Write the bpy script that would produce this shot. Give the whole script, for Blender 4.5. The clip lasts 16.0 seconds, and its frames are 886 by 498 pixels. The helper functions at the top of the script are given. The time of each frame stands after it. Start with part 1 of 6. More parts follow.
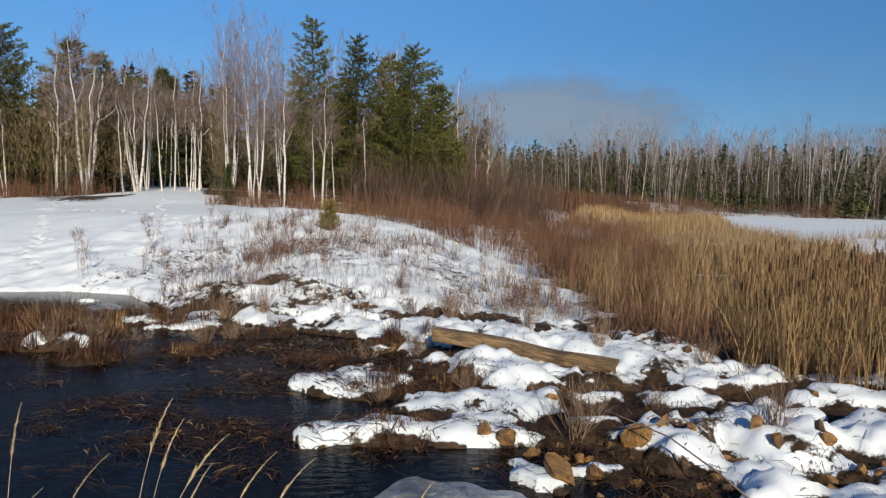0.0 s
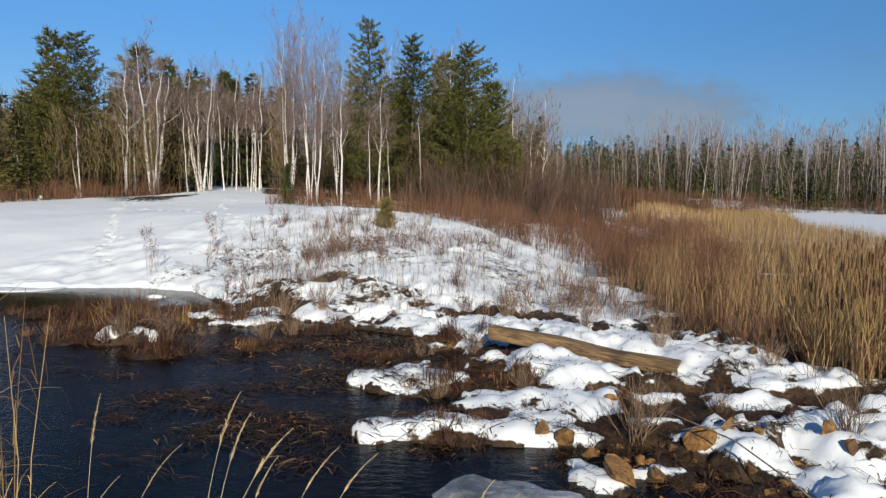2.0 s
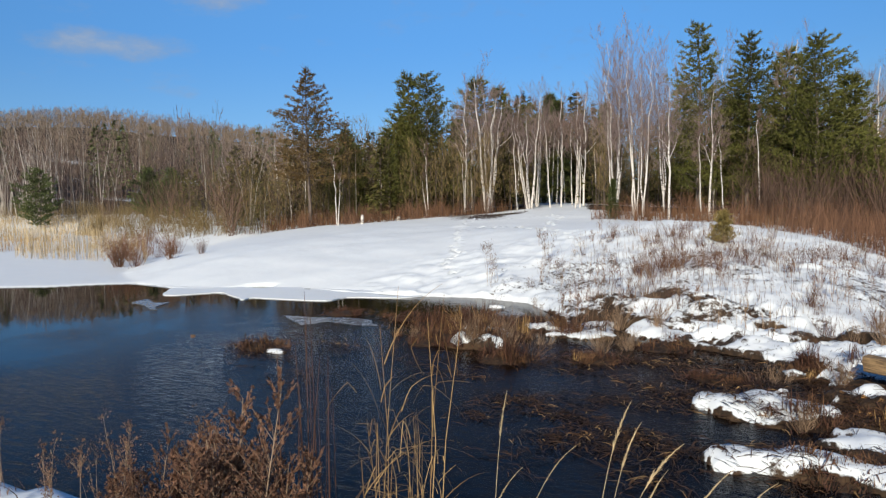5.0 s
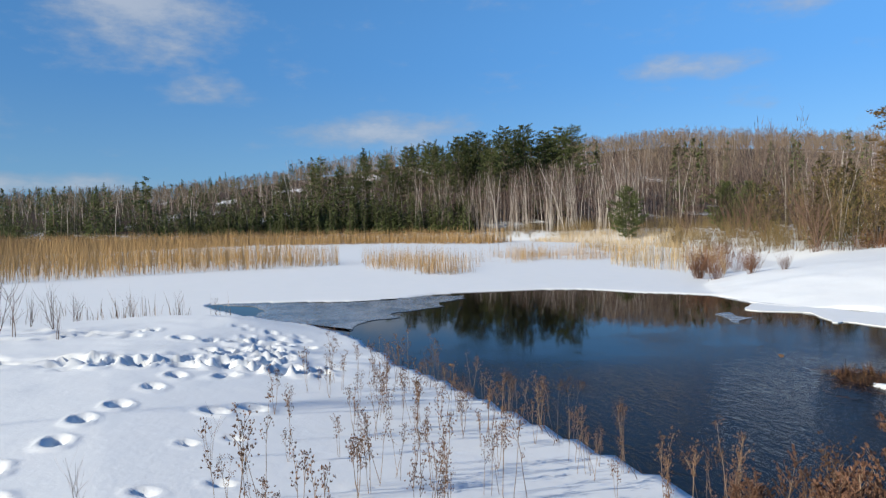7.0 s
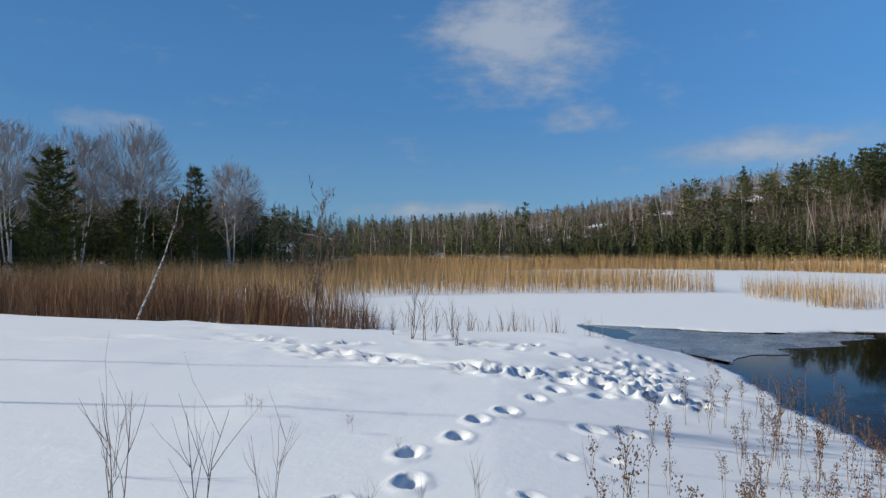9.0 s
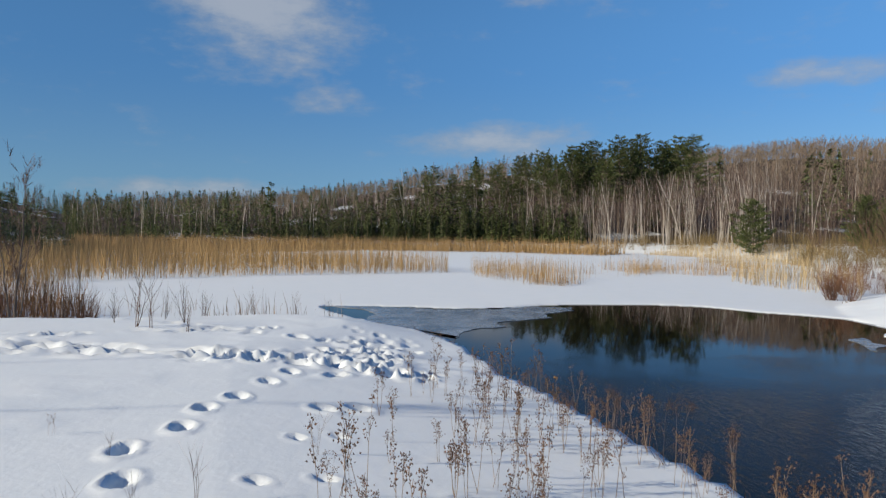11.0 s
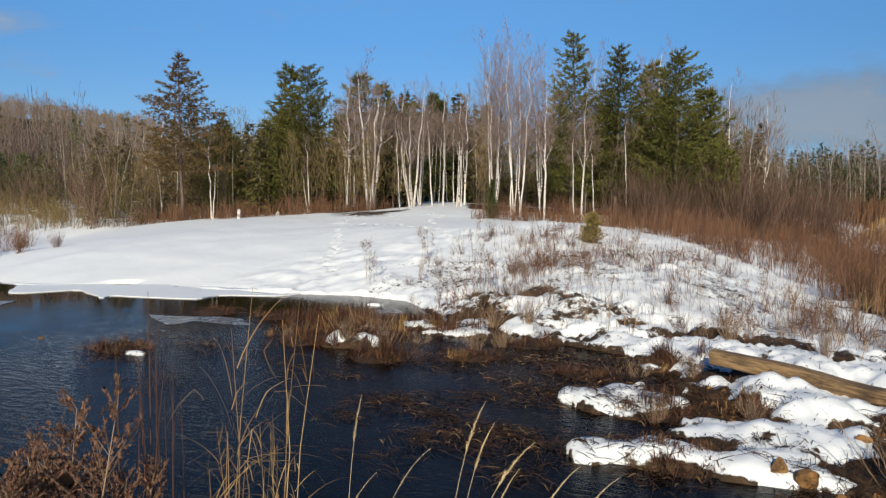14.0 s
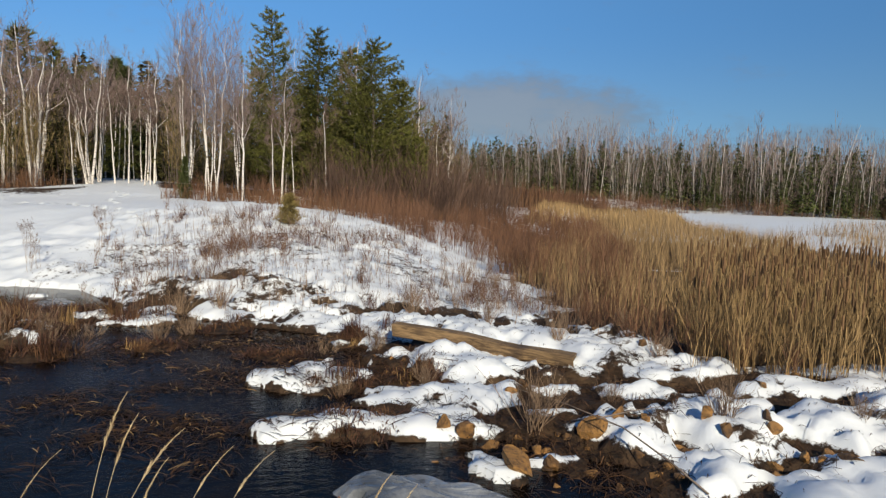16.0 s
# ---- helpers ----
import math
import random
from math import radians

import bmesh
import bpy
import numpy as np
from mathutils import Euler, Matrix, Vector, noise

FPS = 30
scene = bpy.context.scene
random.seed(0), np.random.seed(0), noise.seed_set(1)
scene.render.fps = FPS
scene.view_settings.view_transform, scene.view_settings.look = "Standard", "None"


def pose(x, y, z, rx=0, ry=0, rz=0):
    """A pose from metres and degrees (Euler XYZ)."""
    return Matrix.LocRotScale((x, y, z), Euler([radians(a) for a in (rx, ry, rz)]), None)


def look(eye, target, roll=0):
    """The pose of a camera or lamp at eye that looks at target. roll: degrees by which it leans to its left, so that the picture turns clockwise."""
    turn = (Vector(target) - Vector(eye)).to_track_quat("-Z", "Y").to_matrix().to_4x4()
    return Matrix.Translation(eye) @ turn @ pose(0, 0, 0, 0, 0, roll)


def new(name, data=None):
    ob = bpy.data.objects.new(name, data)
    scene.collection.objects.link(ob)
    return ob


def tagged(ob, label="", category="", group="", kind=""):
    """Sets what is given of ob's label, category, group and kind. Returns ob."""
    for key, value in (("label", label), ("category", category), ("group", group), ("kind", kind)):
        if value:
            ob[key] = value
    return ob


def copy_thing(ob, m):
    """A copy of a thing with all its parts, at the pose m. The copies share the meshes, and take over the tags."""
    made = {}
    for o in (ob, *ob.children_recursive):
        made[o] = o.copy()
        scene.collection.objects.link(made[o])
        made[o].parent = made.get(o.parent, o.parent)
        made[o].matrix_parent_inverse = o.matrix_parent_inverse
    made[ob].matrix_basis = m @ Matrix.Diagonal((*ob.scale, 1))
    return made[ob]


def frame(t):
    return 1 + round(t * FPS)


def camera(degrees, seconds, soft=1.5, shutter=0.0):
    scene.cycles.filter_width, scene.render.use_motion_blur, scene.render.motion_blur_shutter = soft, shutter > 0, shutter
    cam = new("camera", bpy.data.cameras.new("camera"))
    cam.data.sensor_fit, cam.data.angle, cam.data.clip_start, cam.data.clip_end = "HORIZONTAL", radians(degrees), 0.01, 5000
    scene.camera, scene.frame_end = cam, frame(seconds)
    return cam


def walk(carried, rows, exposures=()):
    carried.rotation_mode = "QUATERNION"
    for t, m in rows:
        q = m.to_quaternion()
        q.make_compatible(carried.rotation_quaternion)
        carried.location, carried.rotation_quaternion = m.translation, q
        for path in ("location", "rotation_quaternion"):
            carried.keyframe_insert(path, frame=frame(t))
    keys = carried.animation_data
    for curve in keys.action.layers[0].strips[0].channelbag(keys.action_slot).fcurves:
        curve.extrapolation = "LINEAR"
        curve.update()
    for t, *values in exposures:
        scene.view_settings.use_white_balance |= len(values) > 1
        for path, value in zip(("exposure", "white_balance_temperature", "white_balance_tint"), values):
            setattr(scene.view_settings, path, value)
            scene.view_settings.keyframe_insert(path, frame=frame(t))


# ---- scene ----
cam = camera(66.7, 16.0, 1.35)
PATH = [
    (0, (0.003, -0.001, 2.202), (0.008, 1.991, 2.031), 1.4),
    (0.5, (0.023, 0.002, 2.198), (-0.073, 1.992, 2.023), 1.3),
    (1, (-0.003, -0.006, 2.198), (-0.119, 1.982, 2.016), 1.4),
    (1.5, (0.002, -0.002, 2.201), (-0.117, 1.986, 2.024), 1.2),
    (2, (-0.023, 0.002, 2.199), (-0.179, 1.988, 2.019), 1.0),
    (2.5, (-0.087, 0.022, 2.197), (-0.32, 1.999, 2.006), 1.3),
    (3, (-0.09, -0.005, 2.193), (-0.419, 1.957, 1.995), 2.0),
    (3.2, (-0.106, -0.011, 2.192), (-0.509, 1.937, 1.985), 1.2),
    (5.3, (-0.274, -0.139, 2.197), (-1.511, 1.43, 2.09), -0.7),
    (5.5, (-0.294, -0.148, 2.205), (-1.681, 1.289, 2.102), -0.7),
    (6, (-0.331, -0.219, 2.198), (-1.978, 0.912, 2.108), -0.2),
    (6.5, (-0.373, -0.288, 2.199), (-2.206, 0.509, 2.121), -0.4),
    (7, (-0.408, -0.36, 2.195), (-2.358, 0.081, 2.128), -1.0),
    (7.5, (-0.418, -0.39, 2.2), (-2.417, -0.314, 2.179), -1.5),
    (8, (-0.403, -0.447, 2.2), (-2.391, -0.665, 2.223), 0.2),
    (8.2, (-0.405, -0.461, 2.207), (-2.384, -0.751, 2.23), 0.1),
    (9.3, (-0.39, -0.47, 2.2), (-2.28, -1.13, 2.21), 0.0),
    (10.3, (-0.382, -0.449, 2.196), (-2.313, -0.97, 2.184), 0.0),
    (10.5, (-0.38, -0.406, 2.201), (-2.349, -0.756, 2.184), -0.0),
    (11, (-0.371, -0.327, 2.205), (-2.367, -0.208, 2.165), 0.5),
    (11.5, (-0.388, -0.256, 2.198), (-2.311, 0.289, 2.141), 0.9),
    (12, (-0.326, -0.195, 2.195), (-2.116, 0.693, 2.125), 1.4),
    (12.5, (-0.279, -0.113, 2.201), (-1.872, 1.093, 2.116), 1.0),
    (13, (-0.244, -0.087, 2.197), (-1.543, 1.431, 2.093), 1.4),
    (13.5, (-0.219, -0.034, 2.196), (-1.222, 1.692, 2.076), 0.9),
    (14, (-0.184, -0.029, 2.203), (-0.909, 1.829, 2.058), 0.5),
    (14.5, (-0.118, -0.039, 2.214), (-0.634, 1.886, 2.051), 1.8),
    (15, (-0.058, -0.022, 2.209), (-0.341, 1.951, 2.043), 1.9),
    (15.5, (-0.002, 0.009, 2.203), (-0.032, 2.002, 2.036), 2.4),
    (16, (0.01, -0.026, 2.197), (0.131, 1.962, 2.016), 1.9),
]
walk(cam, [(t, look(eye, target, roll)) for t, eye, target, roll in PATH],
     [(0, -0.18, 6600, 10), (0.5, -0.09, 6600, 10), (1.5, -0.09, 6600, 10), (3, -0.09, 6600, 10), (5.5, 0.02, 6500, 10), (6.5, 0.13, 6500, 10), (7.5, 0.2, 6450, 10), (8, 0.01, 6450, 10), (10.5, -0.05, 6600, 10),
      (11.5, -0.07, 6850, 10), (12.5, 0.03, 6900, 10), (14.5, -0.1, 6850, 10), (16, -0.14, 6850, 10)])
# ---- light and sky ----
SUN_YAW, SUN_UP = 191.0, 26.0
sun = new("sun", bpy.data.lights.new("sun", "SUN"))
sun.data.energy, sun.data.angle, sun.data.color = 5.1, radians(0.55), (0.99, 0.908, 0.775)
sun_from = Vector((-math.sin(radians(SUN_YAW)) * math.cos(radians(SUN_UP)), math.cos(radians(SUN_YAW)) * math.cos(radians(SUN_UP)), math.sin(radians(SUN_UP))))
sun.matrix_world = look(sun_from * 50, (0, 0, 0))


class Nodes:
    """Short forms for building a node tree."""

    def __init__(self, tree):
        self.tree = tree
        tree.nodes.clear()

    def add(self, kind, **values):
        node = self.tree.nodes.new(kind)
        for key, value in values.items():
            if key in node.inputs:
                self.put(value, node.inputs[key])
        return node

    def put(self, value, socket):
        if isinstance(value, bpy.types.NodeSocket):
            self.tree.links.new(value, socket)
        else:
            socket.default_value = value

    def math(self, op, a, b=0.0, c=0.0):
        node = self.tree.nodes.new("ShaderNodeMath")
        node.operation = op
        for value, socket in zip((a, b, c), node.inputs):
            self.put(value, socket)
        return node.outputs[0]

    def ramp(self, value, lo, hi, to_lo=0.0, to_hi=1.0):
        node = self.tree.nodes.new("ShaderNodeMapRange")
        node.interpolation_type = "SMOOTHSTEP"
        for v, socket in zip((value, lo, hi, to_lo, to_hi), node.inputs):
            self.put(v, socket)
        return node.outputs[0]

    def noise(self, vector, scale, detail=4.0, rough=0.55, distort=0.0):
        node = self.tree.nodes.new("ShaderNodeTexNoise")
        self.put(vector, node.inputs["Vector"])
        for key, v in (("Scale", scale), ("Detail", detail), ("Roughness", rough), ("Distortion", distort)):
            self.put(v, node.inputs[key])
        return node.outputs["Fac"]

    def mix(self, fac, a, b, blend="MIX"):
        node = self.tree.nodes.new("ShaderNodeMix")
        node.data_type, node.blend_type = "RGBA", blend
        self.put(fac, node.inputs[0])
        self.put(a if isinstance(a, bpy.types.NodeSocket) else (*a, 1), node.inputs[6])
        self.put(b if isinstance(b, bpy.types.NodeSocket) else (*b, 1), node.inputs[7])
        return node.outputs[2]

    def scaled(self, vector, s):
        node = self.tree.nodes.new("ShaderNodeVectorMath")
        node.operation = "MULTIPLY"
        self.put(vector, node.inputs[0])
        node.inputs[1].default_value = s
        return node.outputs[0]

    def scaled_by(self, vector, amount):
        node = self.tree.nodes.new("ShaderNodeVectorMath")
        node.operation = "SCALE"
        self.put(vector, node.inputs[0])
        self.put(amount, node.inputs["Scale"])
        return node.outputs[0]

    def bump(self, height, strength, distance, normal=None):
        node = self.tree.nodes.new("ShaderNodeBump")
        self.put(height, node.inputs["Height"])
        node.inputs["Strength"].default_value, node.inputs["Distance"].default_value = strength, distance
        if normal is not None:
            self.put(normal, node.inputs["Normal"])
        return node.outputs[0]


world = bpy.data.worlds.new("sky")
scene.world = world
world.use_nodes = True
w = Nodes(world.node_tree)
sky = w.add("ShaderNodeTexSky")
sky.sky_type, sky.sun_disc = "NISHITA", False
sky.sun_elevation, sky.sun_rotation = radians(SUN_UP), radians(360 - SUN_YAW)
sky.altitude, sky.air_density, sky.dust_density, sky.ozone_density = 300.0, 1.0, 0.1, 2.5
way = w.add("ShaderNodeTexCoord").outputs["Generated"]
sep = w.add("ShaderNodeSeparateXYZ")
w.put(way, sep.inputs[0])
azim = w.math("MULTIPLY", w.math("ARCTAN2", w.math("MULTIPLY", sep.outputs[0], -1.0), sep.outputs[1]), 57.2958)
elev = w.math("MULTIPLY", w.math("ARCSINE", sep.outputs[2]), 57.2958)
flat = w.add("ShaderNodeCombineXYZ")
w.put(azim, flat.inputs[0])
w.put(w.math("MULTIPLY", elev, 2.2), flat.inputs[1])
puffs = w.noise(flat.outputs[0], 0.16, 6.0, 0.6)
wisps = w.noise(flat.outputs[0], 0.5, 5.0, 0.6)
cover = 0.0
# clouds: yaw, height above the horizon, half width, half height, density
CLOUDS = [(101.0, 17.6, 9.0, 5.4, 1.15), (81.5, 8.0, 8.5, 1.8, 0.9), (49.0, 17.0, 5.0, 2.4, 0.85), (57.0, 12.2, 6.0, 1.2, 0.95),
          (-8.0, 6.3, 15.0, 3.6, 1.4), (-28.0, 4.0, 16.0, 1.6, 0.45), (17.5, 6.5, 3.5, 2.0, 0.5), (107.0, 3.6, 11.0, 0.9, 0.8), (96.0, 11.0, 4.5, 1.1, 0.45),
          (134.5, 9.8, 3.5, 1.2, 0.55), (70.0, 6.3, 4.0, 1.3, 0.45), (79.0, 20.0, 4.5, 1.8, 0.45), (165.0, 14.0, 9.0, 3.0, 0.8), (170.0, 24.0, 18.0, 5.0, 0.8), (-70.0, 18.0, 16.0, 4.0, 0.8)]
for yaw, up, wide, high, dense in CLOUDS:
    u = w.math("DIVIDE", w.math("SUBTRACT", azim, yaw), wide)
    v = w.math("DIVIDE", w.math("SUBTRACT", elev, up), high)
    r = w.math("ADD", w.math("MULTIPLY", u, u), w.math("MULTIPLY", v, v))
    lump = w.math("MULTIPLY", w.math("SUBTRACT", 1.0, w.math("MINIMUM", r, 1.6)), dense)
    cover = w.math("MAXIMUM", cover, lump) if cover else lump
amount = w.math("ADD", cover, w.math("ADD", w.math("MULTIPLY", w.math("SUBTRACT", puffs, 0.5), 2.4), w.math("MULTIPLY", w.math("SUBTRACT", wisps, 0.5), 1.1)))
cloud = w.ramp(amount, -0.15, 1.2, 0.0, 0.72)
grey = w.mix(w.ramp(w.math("SUBTRACT", amount, w.math("MULTIPLY", wisps, 0.6)), 0.1, 1.1), (3.1, 3.7, 4.6), (4.5, 4.9, 5.5))
grey = w.scaled_by(grey, w.ramp(azim, 8.0, 45.0, 0.66, 1.0))
SKY_TINT = (0.56, 0.86, 1.0)
blue = w.mix(1.0, sky.outputs[0], SKY_TINT, "MULTIPLY")
clear = w.mix(w.ramp(elev, 0.0, 14.0), (1.9, 3.85, 6.3), w.mix(w.ramp(elev, 12.0, 46.0), (0.86, 2.72, 6.2), (0.1, 0.65, 2.3)))
aside = w.math("DIVIDE", w.math("SUBTRACT", azim, 27.0), 57.0)
glow = w.math("ADD", 0.71, w.math("MULTIPLY", w.math("EXPONENT", w.math("MULTIPLY", w.math("MULTIPLY", aside, aside), -1.0)), 0.78))
clear = w.scaled_by(clear, glow)
blue = w.mix(0.8, blue, clear)
back = w.add("ShaderNodeBackground", Color=w.mix(cloud, blue, grey), Strength=0.1)
w.tree.links.new(back.outputs[0], w.add("ShaderNodeOutputWorld").inputs["Surface"])


# ---- materials ----
def material(name, build):
    mat = bpy.data.materials.new(name)
    mat.use_nodes = True
    n = Nodes(mat.node_tree)
    shader = n.add("ShaderNodeBsdfPrincipled")
    n.tree.links.new(shader.outputs[0], n.add("ShaderNodeOutputMaterial").inputs["Surface"])
    where = n.add("ShaderNodeTexCoord").outputs["Object"]
    for key, value in build(n, where).items():
        if isinstance(value, tuple):
            value = (*value, 1)
        n.put(value, shader.inputs[key])
    return mat


def plant_stuff(name, dark, light, rough=0.75, grain=6.0, spread=0.5):
    """Leaf, needle, twig and reed colours that vary from piece to piece and along each one."""

    def build(n, where):
        island = n.add("ShaderNodeNewGeometry").outputs["Random Per Island"]
        own = n.add("ShaderNodeObjectInfo").outputs["Random"]
        patch = n.noise(where, grain, 3.0)
        fac = n.math("ADD", n.math("MULTIPLY", island, spread), n.math("MULTIPLY", n.math("ADD", patch, n.math("MULTIPLY", own, 0.4)), 0.45))
        return {"Base Color": n.mix(n.ramp(fac, 0.1, 0.95), dark, light), "Roughness": rough, "Specular IOR Level": 0.25}

    return material(name, build)


def bark(name, dark, light, scale, stripe=False):
    def build(n, where):
        long = n.noise(n.scaled(where, (1, 1, 0.25) if not stripe else (0.5, 0.5, 3.5)), scale, 5.0, 0.65)
        fine = n.noise(where, scale * 5, 3.0)
        own = n.add("ShaderNodeObjectInfo").outputs["Random"]
        fac = n.math("ADD", long, n.math("MULTIPLY", n.math("SUBTRACT", own, 0.5), 0.15))
        col = n.mix(n.ramp(fac, 0.36, 0.46) if stripe else n.ramp(fac, 0.3, 0.7), dark, light)
        col = n.mix(n.math("MULTIPLY", fine, 0.22 if stripe else 0.35), col, dark)
        return {"Base Color": col, "Roughness": 0.85, "Normal": n.bump(long, 0.6, 0.01)}

    return material(name, build)


def snow_colours(n, where):
    fine = n.noise(where, 28.0, 6.0, 0.7)
    wide = n.noise(where, 1.3, 4.0)
    col = n.mix(wide, (0.755, 0.81, 0.83), (0.83, 0.862, 0.868))
    return col, n.math("ADD", n.math("MULTIPLY", fine, 0.13), n.math("ADD", n.math("MULTIPLY", n.noise(where, 9.0, 4.0, 0.65), 0.22), n.math("MULTIPLY", n.noise(where, 2.5, 3.0), 0.5)))


def ground_build(n, where):
    snow, height = snow_colours(n, where)
    litter = n.noise(n.scaled(where, (1, 1, 1)), 9.0, 6.0, 0.7, 0.6)
    stain = n.noise(where, 1.7, 3.0)
    brown = n.mix(n.ramp(litter, 0.35, 0.7), (0.012, 0.008, 0.005), (0.085, 0.05, 0.026))
    brown = n.mix(n.ramp(stain, 0.45, 0.7, 0.0, 0.5), brown, (0.11, 0.068, 0.034))
    lay = n.add("ShaderNodeAttribute")
    lay.attribute_name = "snow_cover"
    edge = n.math("ADD", lay.outputs["Fac"], n.math("MULTIPLY", n.math("SUBTRACT", n.noise(where, 7.0, 9.0, 0.78), 0.5), 1.15))
    fac = n.ramp(edge, 0.44, 0.56)
    rough = n.ramp(fac, 0.0, 1.0, 0.8, 0.55)
    return {"Base Color": n.mix(fac, brown, snow), "Roughness": rough, "Specular IOR Level": 0.3,
            "Normal": n.bump(n.math("ADD", height, n.math("MULTIPLY", litter, n.math("SUBTRACT", 1.1, fac))), 0.36, 0.04)}


def water_build(n, where):
    long = n.noise(n.scaled(where, (1.0, 2.2, 1.0)), 1.6, 4.0, 0.6, 0.8)
    chop = n.math("ADD", n.noise(n.scaled(where, (1.0, 2.6, 1.0)), 5.0, 5.0, 0.65, 1.2), n.math("MULTIPLY", n.noise(n.scaled(where, (1.0, 2.0, 1.0)), 13.0, 4.0, 0.7, 1.4), 0.32))
    # the stream runs quicker towards the near bank than in the pond behind
    sepa = n.add("ShaderNodeSeparateXYZ")
    n.put(where, sepa.inputs[0])
    quick = n.ramp(n.math("ADD", sepa.outputs[0], n.math("MULTIPLY", n.noise(where, 0.35, 3.0), 7.0)), -9.5, -3.0, 0.015, 1.0)
    quick = n.math("MULTIPLY", quick, n.ramp(sepa.outputs[1], 6.5, 11.5, 1.0, 0.12))
    height = n.math("MULTIPLY", n.math("ADD", n.math("MULTIPLY", long, 0.45), n.math("MULTIPLY", chop, 0.5)), quick)
    silt = n.mix(n.noise(where, 1.1, 4.0), (0.0015, 0.0013, 0.0013), (0.0045, 0.003, 0.0022))
    return {"Base Color": silt, "Roughness": 0.025, "IOR": 1.33, "Specular IOR Level": 0.15, "Normal": n.bump(height, 0.3, 0.05)}


def ice_build(n, where):
    patch = n.noise(where, 1.2, 7.0, 0.7, 0.5)
    crack = n.noise(where, 6.0, 5.0, 0.7, 1.0)
    return {"Base Color": n.mix(n.ramp(patch, 0.3, 0.7), (0.08, 0.09, 0.1), (0.3, 0.32, 0.34)), "Roughness": n.ramp(crack, 0.3, 0.7, 0.08, 0.35),
            "Normal": n.bump(crack, 0.15, 0.01)}


def rock_build(n, where):
    own = n.add("ShaderNodeObjectInfo").outputs["Random"]
    big, fine = n.noise(where, 4.0, 5.0, 0.65, 0.4), n.noise(where, 30.0, 5.0, 0.7)
    col = n.mix(n.ramp(n.math("ADD", big, n.math("MULTIPLY", own, 0.25)), 0.35, 0.8), (0.06, 0.032, 0.015), (0.42, 0.215, 0.06))
    col = n.mix(n.ramp(fine, 0.45, 0.7, 0.0, 0.85), col, (0.045, 0.028, 0.02))
    return {"Base Color": col, "Roughness": 0.7, "Normal": n.bump(n.math("ADD", big, n.math("MULTIPLY", fine, 0.5)), 0.9, 0.05)}


def beam_build(n, where):
    grain = n.noise(n.scaled(where, (1.2, 14, 14)), 3.0, 6.0, 0.7, 0.5)
    rot = n.noise(where, 3.0, 4.0)
    col = n.mix(n.ramp(grain, 0.3, 0.7), (0.05, 0.03, 0.016), (0.34, 0.22, 0.105))
    col = n.mix(n.ramp(rot, 0.5, 0.75, 0.0, 0.75), col, (0.05, 0.03, 0.018))
    return {"Base Color": col, "Roughness": 0.85, "Normal": n.bump(grain, 0.8, 0.02)}


def snow_build(n, where):
    col, height = snow_colours(n, where)
    return {"Base Color": col, "Roughness": 0.55, "Specular IOR Level": 0.3, "Normal": n.bump(height, 0.4, 0.03)}


GROUND, WATER, ICE, ROCK, BEAM, SNOW = (material(a, b) for a, b in (
    ("snowy_ground", ground_build), ("dark_water", water_build), ("thin_ice", ice_build), ("ochre_rock", rock_build), ("old_timber", beam_build), ("snow", snow_build)))
PINE = plant_stuff("pine_needles", (0.022, 0.028, 0.008), (0.2, 0.198, 0.045))
OLIVE = plant_stuff("olive_needles", (0.03, 0.032, 0.01), (0.18, 0.155, 0.05))
YELLOWING = plant_stuff("yellowing_needles", (0.09, 0.072, 0.024), (0.36, 0.28, 0.1))
SPRUCE = plant_stuff("spruce_needles", (0.022, 0.032, 0.01), (0.13, 0.15, 0.045))
FADED = plant_stuff("faded_needles", (0.045, 0.032, 0.012), (0.25, 0.16, 0.06))
FARPINE = plant_stuff("far_needles", (0.026, 0.038, 0.013), (0.17, 0.2, 0.07), grain=0.15)
TWIG = plant_stuff("birch_twigs", (0.07, 0.045, 0.035), (0.24, 0.17, 0.14))
DARKTWIG = plant_stuff("dark_twigs", (0.045, 0.028, 0.022), (0.19, 0.12, 0.085))
FARTWIG = plant_stuff("far_twigs", (0.14, 0.105, 0.075), (0.29, 0.222, 0.162), grain=0.1)
NORTHTWIG = plant_stuff("brown_twigs", (0.085, 0.06, 0.025), (0.3, 0.215, 0.095), grain=0.3)
FARTRUNK = plant_stuff("far_grey_bark", (0.05, 0.038, 0.028), (0.19, 0.145, 0.105), grain=0.3)
PLUMTWIG = plant_stuff("plum_twigs", (0.11, 0.08, 0.07), (0.32, 0.24, 0.215))
GREYTWIG = plant_stuff("grey_twigs", (0.2, 0.16, 0.14), (0.5, 0.43, 0.38))
REDTWIG = plant_stuff("red_shoots", (0.05, 0.026, 0.018), (0.24, 0.125, 0.07), grain=0.7)
REED = plant_stuff("dry_reed", (0.1, 0.056, 0.023), (0.54, 0.35, 0.15), grain=0.8, spread=0.65)
CATTAIL = plant_stuff("cattail_leaves", (0.026, 0.016, 0.008), (0.43, 0.285, 0.13), grain=1.5, spread=0.85)
BROWNREED = plant_stuff("brown_reed", (0.055, 0.03, 0.016), (0.42, 0.235, 0.105), grain=0.6, spread=0.65)
MARSHGRASS = plant_stuff("marsh_grass", (0.06, 0.036, 0.018), (0.45, 0.305, 0.15), grain=0.5, spread=0.65)
PALEREED = plant_stuff("pale_reed", (0.26, 0.18, 0.09), (0.64, 0.5, 0.29), grain=0.8)
